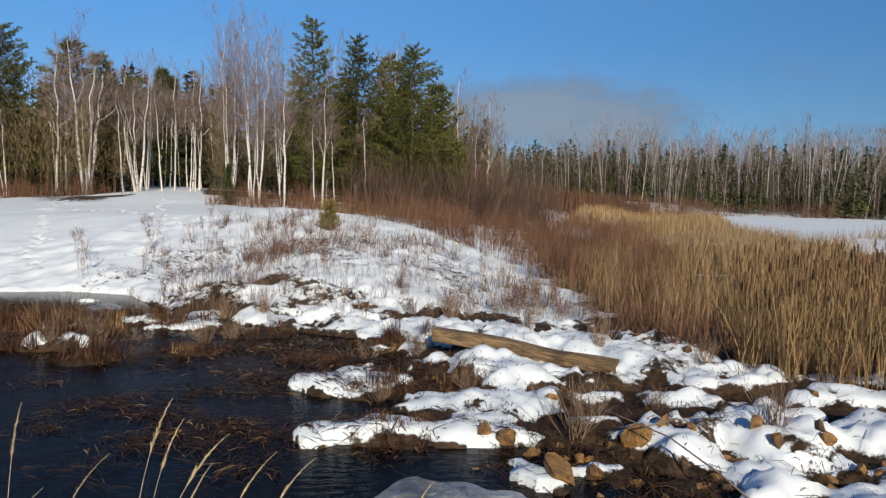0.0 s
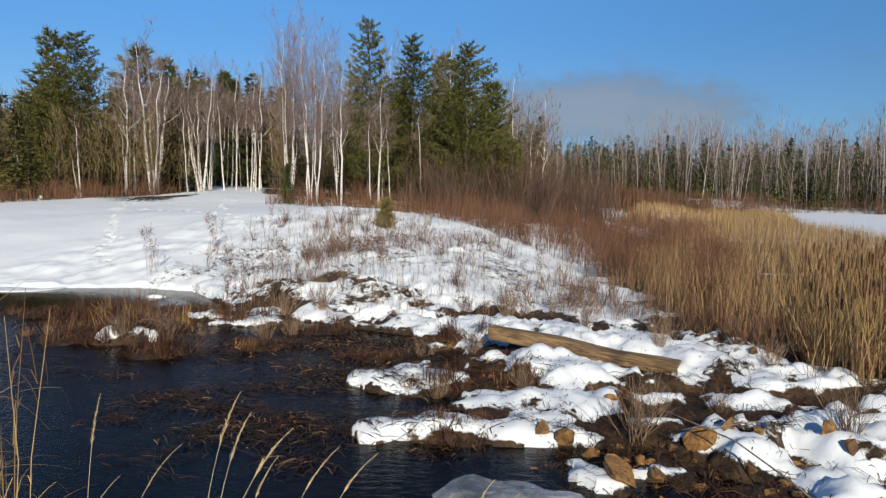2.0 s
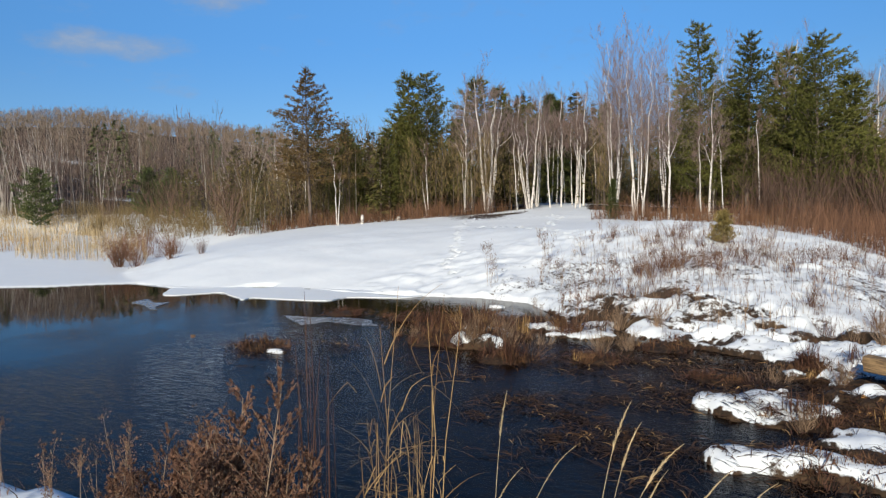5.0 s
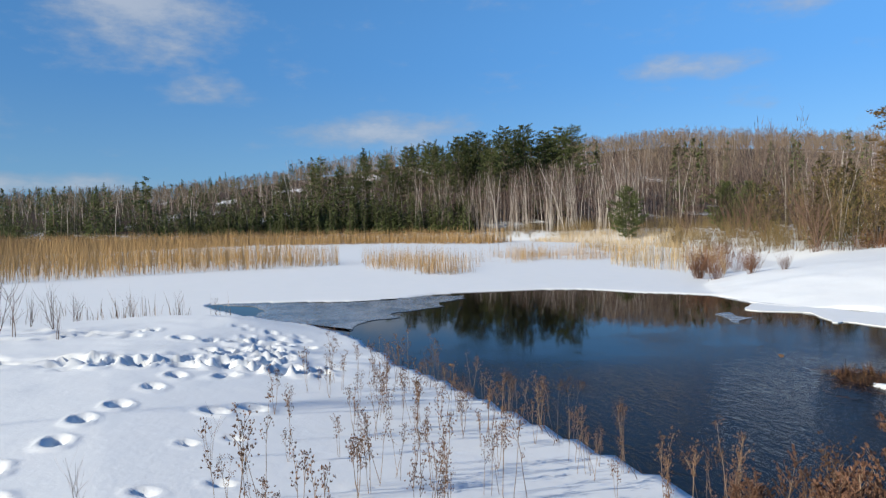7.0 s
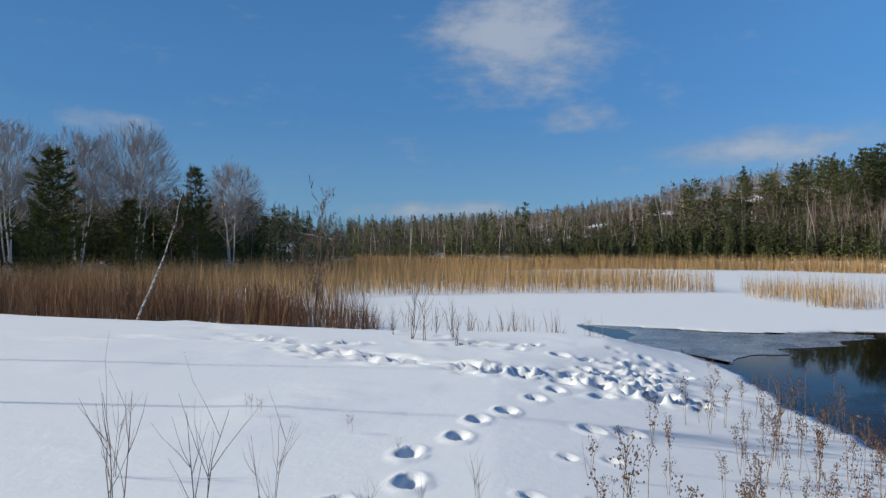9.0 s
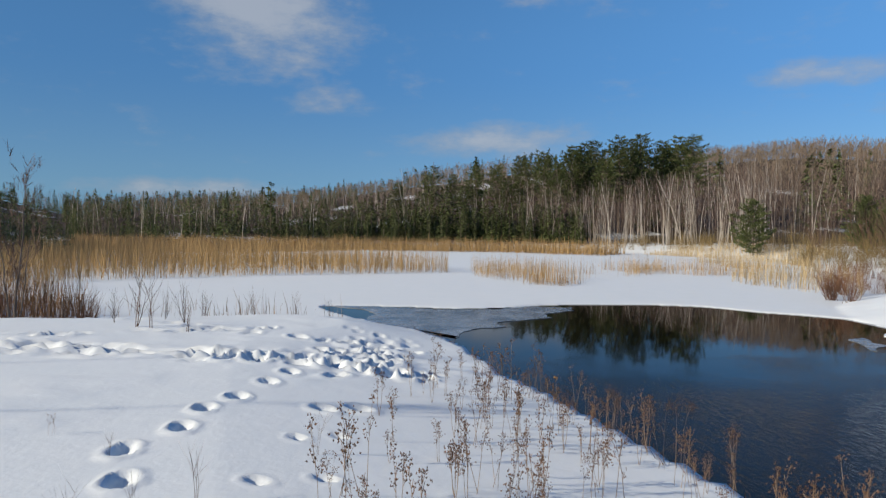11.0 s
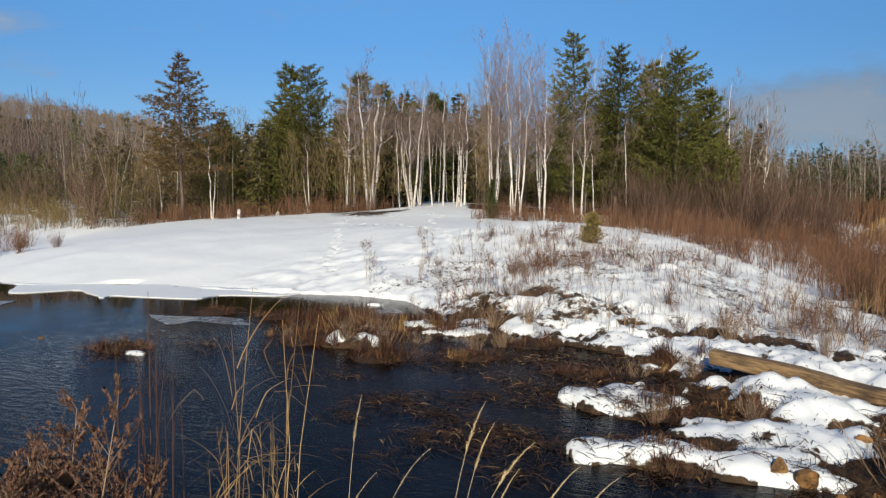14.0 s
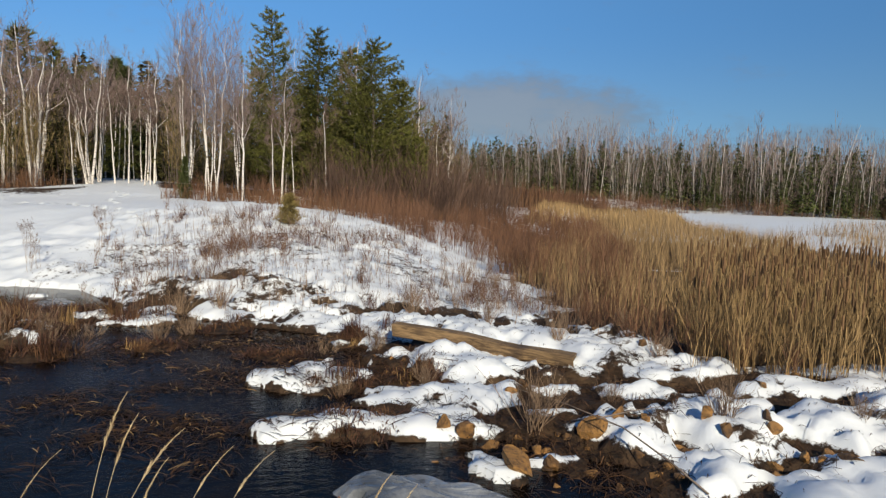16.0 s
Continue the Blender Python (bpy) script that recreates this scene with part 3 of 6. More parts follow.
    cut = 1 - smooth(seep + 0.3 * (grain(x, y, 0.35, 161, 3) - 0.5), 0.1, 0.26)
    z = z * (1 - cut) + cut * np.minimum(z, -0.01 + 0.03 * grain(x, y, 0.2, 163, 2))
    snow = snow * (1 - cut)
    churn = np.minimum(np.hypot((x + 10.2) / 1.5, (y + 0.9) / 0.8), np.abs(x + 9.9 + 0.09 * (y + 3.0) ** 2 * (y < -3)) / 0.5 + np.maximum(np.abs(y + 3.5) - 4.0, 0))
    z = z + np.where(reach < 20, 0.11 * (grain(x, y, 0.3, 111, 4) - 0.5) * smooth(1.3 - churn, 0.0, 0.6), 0)
    near = reach < 34
    for cx, cy, turn, k in [(a, b, t, 0.8 if a < -6.5 or b < -1.5 else 0.5) for a, b, t in PRINTS] + TRACKS:
        c, s = math.cos(turn), math.sin(turn)
        box = near & (np.abs(x - cx) < 0.6) & (np.abs(y - cy) < 0.6)
        if not box.any():
            continue
        dx, dy = x[box] - cx, y[box] - cy
        d = np.hypot((dx * c + dy * s) / (0.19 * k), (-dx * s + dy * c) / (0.115 * k)) * (0.85 + 0.3 * grain(x[box], y[box], 0.12, 113, 2))
        z[box] += (0.025 * np.exp(-((d - 1.35) / 0.3) ** 2) - 0.058 * smooth(1.25 - d, 0.0, 0.7)) * min(k, 1.1) * (2.9 if cy > 13 else 1.15)
    return z, np.clip(snow, 0, 1)


def lines(lo, hi, step, more_lo, more_hi, finer=(), before=None):
    mid = list(np.arange(lo, hi, step))
    if before:
        mid = list(np.arange(before[0], lo - before[1] * 0.5, before[1])) + mid
    for a, b, s in finer:
        mid += list(np.arange(a, b, s))
    end, start, s = mid[-1], mid[0], step
    right, left = [], []
    s = finer[-1][2] if finer else step
    while end < more_hi:
        s = s * 1.095 if s < 60 else s
        end += s
        right.append(end)
    s = step
    while start > more_lo:
        s = s * 1.095 if s < 60 else s
        start -= s
        left.append(start)
    return np.array(left[::-1] + mid + right)


def closer(at, lo, hi, step):
    return np.concatenate([at[at < lo - step * 0.5], np.arange(lo, hi, step), at[at > hi]])


gx, gy = lines(-16.5, 6.0, 0.125, -1500, 1500, (), (-24.0, 0.2)), lines(-7.5, 13.0, 0.12, -1500, 1500, [(13.0, 28.0, 0.15)])
gx, gy = closer(closer(gx, -11.4, -4.4, 0.065), -7.4, -4.4, 0.04), closer(gy, -2.9, 0.2, 0.045)
gx, gy = closer(gx, -4.4, 4.6, 0.06), closer(closer(gy, 4.4, 11.6, 0.06), 11.6, 17.0, 0.09)
mx, my = np.meshgrid(gx, gy)
mz, msnow = land(mx.ravel(), my.ravel())
nx, ny = len(gx), len(gy)
k = np.arange(nx * ny).reshape(ny, nx)
quads = np.stack([k[:-1, :-1], k[:-1, 1:], k[1:, 1:], k[1:, :-1]], -1).reshape(-1, 4)
data = bpy.data.meshes.new("ground")
data.vertices.add(nx * ny)
data.vertices.foreach_set("co", np.stack([mx.ravel(), my.ravel(), mz], -1).ravel())
data.loops.add(quads.size)
data.loops.foreach_set("vertex_index", quads.ravel())
data.polygons.add(len(quads))
data.polygons.foreach_set("loop_start", np.arange(len(quads)) * 4)
data.polygons.foreach_set("use_smooth", np.ones(len(quads), bool))
data.update(calc_edges=True)
data.attributes.new("snow_cover", "FLOAT", "POINT").data.foreach_set("value", msnow.astype(np.float32))
data.materials.append(GROUND)
tagged(new("ground", data), "snow-covered ground with brown litter along a stream", "ground", kind="structure")

geo = Geo()
geo.face([(-30, -8, 0), (8, -8, 0), (8, 16, 0), (-30, 16, 0)])
tagged(part("water", geo, WATER), "dark rippled stream and pond water", "water", kind="structure")


field = mz.reshape(ny, nx)


def heights(x, y):
    """The ground's height, read from its own grid."""
    i, j = np.clip(np.searchsorted(gx, x) - 1, 0, nx - 2), np.clip(np.searchsorted(gy, y) - 1, 0, ny - 2)
    u, v = (x - gx[i]) / (gx[i + 1] - gx[i]), (y - gy[j]) / (gy[j + 1] - gy[j])
    return (field[j, i] * (1 - u) + field[j, i + 1] * u) * (1 - v) + (field[j + 1, i] * (1 - u) + field[j + 1, i + 1] * u) * v


def height(x, y):
    return float(heights(np.array([x]), np.array([y]))[0])


def on_ground(points):
    """Points in plan with the ground's height under each."""
    if not points:
        return []
    xs, ys = np.array([p[0] for p in points]), np.array([p[1] for p in points])
    return list(zip(xs.tolist(), ys.tolist(), heights(xs, ys).tolist()))


# ---- plants: builders ----
def spray(geo, p, d, size, count, r, mat=0, wide=0.09):
    """A tuft of needles or seeds at p that points along d."""
    for _ in range(count):
        e = Vector((d.x + r.uniform(-0.9, 0.9), d.y + r.uniform(-0.9, 0.9), d.z + r.uniform(-0.5, 0.95))).normalized()
        side = e.cross(Vector((r.uniform(-1, 1), r.uniform(-1, 1), r.uniform(-1, 1)))).normalized() * (size * wide)
        tip, q = p + e * size * r.uniform(0.7, 1.25), p - e * size * 0.1
        geo.face([tuple(q - side), tuple(q + side), tuple(tip)], mat)


def conifer(name, h, seed, kind, needles, crown_from=0.2, spread=0.24, label="", dense=1.0):
    """kind: pine (open, upswept), spruce (conical, drooping), ragged (conical, uneven), white (flat irregular layers)."""
    r = random.Random(seed)
    root = new(name)
    trunk, crown = Geo(), Geo()
    bend = [(r.gauss(0, 0.008) * h * i / 6, r.gauss(0, 0.008) * h * i / 6, h * i / 6) for i in range(7)]
    bend[0] = (0, 0, -0.3)
    girth = 0.0125 * h
    trunk.tube(bend, [girth * (1 - 0.93 * i / 6) for i in range(7)], 7)
    big = h > 12
    at, arms = crown_from * h, {"pine": 5, "spruce": 6, "white": 6, "ragged": 5}[kind]
    step = {"pine": 0.041, "spruce": 0.04, "white": 0.05, "ragged": 0.042}[kind]
    lop = r.random() * 6.28
    while at < h * 0.985:
        f = (at - crown_from * h) / (h - crown_from * h)
        i = min(int(at / h * 6), 5)
        g = at / h * 6 - i
        c = Vector([bend[i][a] * (1 - g) + bend[i + 1][a] * g for a in range(3)])
        c.z = at
        if kind == "spruce":
            full = (1 - f) ** 0.8 * spread * h * (0.7 + 0.3 * min(f * 6, 1))
        elif kind == "ragged":
            full = (1 - f) ** 0.85 * spread * h * r.uniform(0.6, 1.2)
        elif kind == "pine":
            full = spread * h * (1 - f) ** 0.62 * (0.6 + 0.4 * math.sin(min(f * 4 + 0.5, 1.57))) * r.uniform(0.72, 1.2) + 0.02 * h
        else:
            full = spread * h * (0.15 + 0.95 * math.sin(math.pi * (0.17 + 0.79 * f))) * r.uniform(0.8, 1.15)
        turn = r.random() * 6.28
        for b in range(arms):
            ang = turn + b * 6.28 / arms + r.uniform(-0.4, 0.4)
            long = full * r.uniform(0.55, 1.12) * (0.4 if r.random() < 0.15 else 1) * (1 + 0.16 * math.cos(ang - lop))
            lift = {"pine": r.uniform(0.0, 0.5), "spruce": -0.22 + 0.65 * f + r.uniform(-0.1, 0.15), "white": r.uniform(-0.05, 0.35), "ragged": r.uniform(-0.2, 0.12) + 0.35 * f}[kind]
            d = Vector((math.cos(ang), math.sin(ang), lift)).normalized()
            pts = [c]
            for s in range(1, 4):
                dd = Vector((d.x, d.y, d.z + {"pine": 0.14, "spruce": 0.03, "white": 0.05, "ragged": 0.07}[kind] * s))
                pts.append(pts[-1] + dd.normalized() * long / 3)
            crown.tube([tuple(p) for p in pts], [girth * 0.22 * (1 - f * 0.6) * (1 - 0.28 * s) for s in range(4)], 3, 1)
            tufts = max(4, int(dense * long / (0.26 if big else 0.085)))
            for t in range(tufts):
                q = (t + 0.5) / tufts
                if q < 0.2 and kind != "spruce":
                    continue
                j = min(int(q * 3), 2)
                p = pts[j].lerp(pts[j + 1], q * 3 - j)
                out = (1.2 - 0.8 * q) * long * 0.4
                off = Vector((-d.y, d.x, 0)) * r.uniform(-1, 1) * out + Vector((r.gauss(0, 0.1), r.gauss(0, 0.1), r.uniform(-0.28, 0.2))) * out
                size = (0.56 if big else 0.24) * r.uniform(0.7, 1.3) / dense**0.5
                spray(crown, p + off, (d + off * 0.6).normalized(), size, 9, r, 0, 0.1)
        at += step * h * r.uniform(0.55, 1.05) * (1.15 - 0.35 * f)
    spray(crown, Vector((bend[6][0], bend[6][1], h * 0.97)), Vector((0, 0, 1)), 0.4, 9, r)
    part("trunk", trunk, GREYBARK, root, smooth=True)
    part("crown", crown, [needles, GREYBARK], root)
    return tagged(root, label, "tree")


def limb(geo, start, d, long, girth, depth, r, mats, fine=4, thick=0.006):
    """A bare limb that forks into finer twigs."""
    pts, p, e = [start], start.copy(), d.copy()
    n = 4 if depth > 1 else 3
    for _ in range(n):
        e = (e + Vector((r.gauss(0, 0.1), r.gauss(0, 0.1), 0.07 + r.gauss(0, 0.05)))).normalized()
        p = p + e * long / n
        pts.append(p.copy())
    if depth > 0:
        geo.tube([tuple(q) for q in pts], [girth * (1 - 0.75 * i / n) for i in range(n + 1)], 4 if depth > 1 else 3, mats[0] if girth > 0.016 else mats[1])
        for _ in range(fine + r.randint(0, 2)):
            q = r.uniform(0.25, 1.0) * n
            i = min(int(q), n - 1)
            s = pts[i].lerp(pts[i + 1], q - i)
            turn = Vector((r.uniform(-1, 1), r.uniform(-1, 1), r.uniform(0.0, 1.0))).normalized()
            limb(geo, s, (e * 0.75 + turn * 0.65).normalized(), long * r.uniform(0.35, 0.6), girth * 0.45, depth - 1, r, mats, fine, thick)
    else:
        side = e.cross(Vector((r.uniform(-1, 1), r.uniform(-1, 1), r.uniform(-1, 1)))).normalized()
        geo.strip([tuple(q) for q in pts], [max(girth, thick) * (1 - 0.7 * i / n) for i in range(n + 1)], side, mats[1])
        for _ in range(3 if thick > 0.0062 else 0):
            q = pts[r.randint(1, n)]
            f = (e + Vector((r.gauss(0, 0.5), r.gauss(0, 0.5), r.gauss(0.1, 0.4)))).normalized() * long * r.uniform(0.5, 1.0)
            geo.face([tuple(q - side * thick * 0.6), tuple(q + side * thick * 0.6), tuple(q + f)], mats[1])


def birch(name, h, seed, stems=1, lean=0.12, bare_to=0.35, dense=12, skin=None, label="", way=None, thick=0.009, fine=5, reach=1.0, wide=1.0, stout=1.0, twig=None, haze=0, dome=0.3):
    """A bare birch: white stems from one foot, each with limbs and fine twigs."""
    r = random.Random(seed)
    root = new(name)
    twigs = Geo()
    for s in range(stems):
        trunk = Geo()
        ang = r.random() * 6.28 if way is None else way + r.gauss(0, 0.15)
        tall = h * (1 if s == 0 else r.uniform(0.6, 0.95))
        tip = lean * tall * (r.uniform(0.2, 1.0) if s == 0 and way is None else r.uniform(0.6, 1.5))
        pts = []
        for i in range(9):
            q = i / 8
            pts.append(Vector((math.cos(ang) * (tip * q**0.8 + 0.06 * s) + r.gauss(0, 0.012) * tall * q, math.sin(ang) * (tip * q**0.8 + 0.06 * s) + r.gauss(0, 0.012) * tall * q, tall * q - (0.3 if i == 0 else 0))))
        girth = (0.0062 * tall + 0.012) * stout
        trunk.tube([tuple(p) for p in pts], [girth * (1.25 if i == 0 else 1 - 0.9 * i / 8) for i in range(9)], 6)
        part("trunk", trunk, skin or BIRCH, root, smooth=True)
        for b in range(dense):
            q = r.uniform(bare_to, 0.99) * 8
            i = min(int(q), 7)
            p = pts[i].lerp(pts[i + 1], q - i)
            a = r.random() * 6.28
            d = Vector((math.cos(a) * 0.62 * wide, math.sin(a) * 0.62 * wide, r.uniform(0.5, 1.0))).normalized()
            limb(twigs, p, d, reach * tall * r.uniform(0.12, 0.25) * (1.15 - 0.5 * q / 8), girth * 0.42 * (1.1 - q / 8), 2, r, (0, 1), fine, thick)
    for _ in range(haze):
        # fine outer twigs fill a domed crown
        a, b, q = r.random() * 6.28, r.uniform(-0.75, 1.0), r.random() ** 0.4
        ring = math.sqrt(max(1 - b * b, 0)) * q
        p = Vector((math.cos(a) * ring * dome * h, math.sin(a) * ring * dome * h, h * (0.66 + 0.34 * b * q)))
        e = (Vector((math.cos(a) * ring, math.sin(a) * ring, 0.7 + 0.5 * b)) + Vector((r.gauss(0, 0.35), r.gauss(0, 0.35), r.gauss(0, 0.3)))).normalized()
        side = e.cross(Vector((r.uniform(-1, 1), r.uniform(-1, 1), 0.1))).normalized() * thick * 0.8
        tip = p + e * h * r.uniform(0.05, 0.11)
        twigs.face([tuple(p - side), tuple(p + side), tuple(tip)], 1)
    part("crown", twigs, [skin or BIRCH, twig or TWIG], root)
    return tagged(root, label, "tree")


def grown_at(thing, x, y, turn=0.0, size=1.0, sink=0.05):
    """A copy of a tree or plant rooted at x, y."""
    m = pose(x, y, height(x, y) - sink, 0, 0, turn)
    ob = copy_thing(thing, m)
    ob.scale = (size, size, size)
    return ob


# ---- far woods, many trees to a mesh ----
def far_birch(geo, p, h, r, bark_mat=0, twig_mat=1, haze=26):
    lean = (r.gauss(0, 0.1) * h, r.gauss(0, 0.1) * h)
    away = math.hypot(p[0], p[1])
    fat, long = max(0.0028 * h, 0.00026 * away), max(0.062 * h, 0.0036 * away)
    g = 0.0042 * h * r.uniform(0.7, 1.3) * (1.4 if bark_mat == 0 else 1.0)
    mid = (p[0] + lean[0] * 0.4 + r.gauss(0, 0.012) * h, p[1] + lean[1] * 0.4, p[2] + h * 0.5)
    top = (p[0] + lean[0], p[1] + lean[1], p[2] + h * 0.95)
    geo.tube([(p[0], p[1], p[2] - 0.5), mid, top], [g, g * 0.7, g * 0.15], 3, bark_mat)
    wide = r.uniform(0.11, 0.17) * h
    for _ in range(6):
        q = r.uniform(0.35, 0.8)
        a = r.random() * 6.28
        s = Vector((p[0] + lean[0] * q, p[1] + lean[1] * q, p[2] + h * q * 0.95))
        e = s + Vector((math.cos(a) * wide * 0.7, math.sin(a) * wide * 0.7, h * r.uniform(0.12, 0.22)))
        side = Vector((-math.sin(a), math.cos(a), 0.2))
        geo.face([tuple(s - side * g * 0.3), tuple(s + side * g * 0.3), tuple(e)], bark_mat if r.random() < 0.4 else twig_mat)
    for _ in range(haze):
        q = r.uniform(0.24, 0.96)
        a, out = r.random() * 6.28, wide * math.sqrt(r.random()) * (1.25 - abs(q - 0.62) * 1.6) * (1 - q**6)
        t = Vector((p[0] + lean[0] * q + math.cos(a) * out, p[1] + lean[1] * q + math.sin(a) * out, p[2] + h * q * 0.95))
        o = t + Vector((math.cos(a) * 0.3 + r.gauss(0, 0.22), math.sin(a) * 0.3 + r.gauss(0, 0.22), r.uniform(0.7, 1.3))) * long
        v = Vector((r.uniform(-1, 1), r.uniform(-1, 1), 0.2)) * fat
        geo.face([tuple(t - v), tuple(t + v), tuple(o)], twig_mat)


def far_conifer(geo, p, h, r, kind, mat=2, trunk_mat=3):
    geo.tube([(p[0], p[1], p[2] - 0.5), (p[0], p[1], p[2] + h * 0.95)], [0.013 * h, 0.003 * h], 3, trunk_mat)
    count = {"spruce": 230, "white": 330, "bushy": 320}[kind]
    lobes = [(r.uniform(0.34, 0.98), r.random() * 6.28, r.uniform(0.4, 1.0)) for _ in range(26)]
    for _ in range(count):
        if kind == "spruce":
            f = r.random() ** 1.35
            z, a = 0.08 + 0.92 * f, r.random() * 6.28
            rad = (1 - f) ** 0.9 * 0.17 * h * r.uniform(0.45, 1.1)
            size = h * (0.036 + 0.024 * (1 - f))
            e = Vector((math.cos(a), math.sin(a), -0.35))
        elif kind == "bushy":
            f = r.random() ** 1.15
            z, a = 0.03 + 0.97 * f, r.random() * 6.28
            rad = (1 - f) ** 0.6 * 0.27 * h * r.uniform(0.35, 1.15)
            size = h * r.uniform(0.022, 0.046)
            e = Vector((math.cos(a), math.sin(a), r.uniform(0.0, 0.8)))
        else:
            lz, la, lr = r.choice(lobes)
            z, a = lz + r.gauss(0, 0.022), la + r.gauss(0, 0.55)
            rad = lr * (0.19 * h) * (1.15 - 0.9 * max(lz - 0.6, 0) / 0.4) * r.uniform(0.25, 1.0)
            size = h * r.uniform(0.026, 0.045)
            e = Vector((math.cos(a), math.sin(a), r.uniform(-0.1, 0.6)))
        c = Vector((p[0] + math.cos(a) * rad, p[1] + math.sin(a) * rad, p[2] + z * h))
        side = Vector((-math.sin(a) + r.gauss(0, 0.5), math.cos(a) + r.gauss(0, 0.5), r.gauss(0, 0.35))).normalized() * size * 0.5
        e = e.normalized() * size
        geo.face([tuple(c - side - e * 0.3), tuple(c + side - e * 0.4), tuple(c + e)], mat)


def yaw_point(yaw, far):
    return -math.sin(radians(yaw)) * far, math.cos(radians(yaw)) * far


def far_wood(name, spots, label, twig=None, haze=50, needles=None):
    """spots: x, y, height, kind"""
    r = random.Random(len(spots))
    geo = Geo()
    grounded = on_ground([(x, y) for x, y, _, _ in spots])
    for (x, y, z), (_, _, h, kind) in zip(grounded, spots):
        if kind in ("birch", "bare"):
            far_birch(geo, (x, y, z), h, r, 0 if kind == "birch" else 3, 1, haze)
        else:
            far_conifer(geo, (x, y, z), h, r, kind)
    return tagged(part(name, geo, [FARBIRCH, twig or FARTWIG, needles or FARPINE, FARTRUNK if not twig else GREYBARK]), label, "woods", kind="stuff")


r = random.Random(21)
# the wooded hill behind the pond
spots = []
for _ in range(3300):
    yaw, far = r.uniform(30, 116), 124 + 190 * r.random() ** 0.85
    x, y = yaw_point(yaw, far)
    broad = grain(np.array([x]), np.array([y]), 45.0, 7)[0]
    green = 0.07 if yaw < 67 else (0.2 + 0.4 * (broad > 0.5) if yaw < 80 else (0.05 + 0.25 * (far > 262) if yaw < 101 else 0.2 + 0.3 * (broad > 0.5)))
    kind = ("white" if r.random() < 0.4 and yaw < 102 else "spruce") if r.random() < green else ("birch" if r.random() < (0.16 if yaw < 78 else 0.4) else "bare")
    kind = "bare" if far > 190 and yaw < 66 else kind
    spots.append((x, y, (r.uniform(9, 13.5) if kind in ("birch", "bare", "spruce") else r.uniform(11, 15.5)) * (1.0 if yaw < 90 else 0.7) * float(np.interp(far, [150, 290], [1.0, 0.42])), kind))
for _ in range(1100):
    yaw, far = r.uniform(44, 68), r.uniform(150, 305)
    spots.append((*yaw_point(yaw, far), r.uniform(0.8, 1.15) * float(np.interp(far, [150, 300], [10.0, 4.4])), "bare" if r.random() < 0.85 else "birch"))
far_wood("hillside_woods", spots, "leafless grey hardwoods and dark conifers on a far hillside", haze=40)

# the edge of that wood: pale birches in front, dark spruces and bare stems
spots = []
for _ in range(560):
    yaw = r.uniform(50, 116)
    edge = np.interp(yaw, [50, 60, 66, 75, 82, 95, 108, 116], [68, 82, 98, 112, 119, 121, 125, 138])
    far = edge + 2 + 16 * r.random()
    x, y = yaw_point(yaw, far)
    if yaw > 82:
        kind = "spruce" if r.random() < 0.75 else r.choice(("birch", "bare", "bare"))
        h = r.uniform(7, 12.5) if kind == "spruce" else r.uniform(8, 11)
    elif yaw > 74:
        kind = r.choice(("spruce", "birch", "birch", "bare", "bare"))
        h = r.uniform(4, 8) if kind == "spruce" else r.uniform(8, 12)
    else:
        kind = r.choice(("birch", "bare", "bare", "bare"))
        h = r.uniform(6.5, 12.0)
    spots.append((x, y, h * float(np.interp(yaw, [78, 84, 92, 102, 116], [1.0, 0.75, 0.66, 0.5, 0.42])), kind))
for _ in range(70):
    yaw = r.uniform(61, 80)
    x, y = yaw_point(yaw, float(np.interp(yaw, [61, 66, 75, 80], [84, 97, 112, 118])) + r.uniform(0, 4))
    for _ in range(r.randint(1, 4)):
        spots.append((x + r.gauss(0, 0.5), y + r.gauss(0, 0.5), r.uniform(7, 11), "birch"))
for _ in range(190):
    yaw = r.uniform(75, 101)
    x, y = yaw_point(yaw, float(np.interp(yaw, [75, 82, 95, 101], [111, 118, 120, 122])) + r.uniform(0, 6))
    spots.append((x, y, r.uniform(3.5, 7.5) * float(np.interp(yaw, [82, 101], [1.0, 0.6])), "spruce"))
far_wood("pond_edge_woods", spots, "white birches and dark spruces at the edge of a frozen pond", TWIG, 50, FARPINE)

# woods beyond the right-hand marsh
spots = []
for _ in range(1500):
    yaw = r.uniform(-48, 4)
    far = np.interp(yaw, [-48, -30, -15, 4], [100, 96, 98, 92]) + 60 * r.random() ** 1.6
    x, y = yaw_point(yaw, far)
    kind = r.choice(("birch", "birch", "birch", "birch", "bare", "spruce"))
    spots.append((x, y, r.uniform(3.5, 7.0) if kind == "spruce" else r.uniform(7.6, 12.2) * (1.25 if r.random() < 0.05 else 1) * float(np.interp(yaw, [-14, -8], [1.0, 0.74])), kind))
far_wood("marsh_edge_woods", spots, "bare birch woods with low dark spruces behind a marsh", PLUMTWIG, 58, SPRUCE)
spots = []
for _ in range(620):
    yaw = r.uniform(-48, 5)
    far = np.interp(yaw, [-48, -30, -15, 4], [99, 95, 97, 91]) + 14 * r.random()
    spots.append((*yaw_point(yaw, far), r.uniform(3.0, 6.8), r.choice(("bare", "bare", "bare", "bushy"))))
for _ in range(860):
    yaw = r.uniform(-48, 6)
    far = np.interp(yaw, [-48, -30, -15, 4], [104, 100, 102, 96]) + 50 * r.random()
    spots.append((*yaw_point(yaw, far), r.uniform(4.6, 9.0), r.choice(("spruce", "spruce", "spruce", "bushy"))))
far_wood("marsh_edge_saplings", spots, "brown leafless saplings crowding the marsh edge", TWIG, 42, SPRUCE)

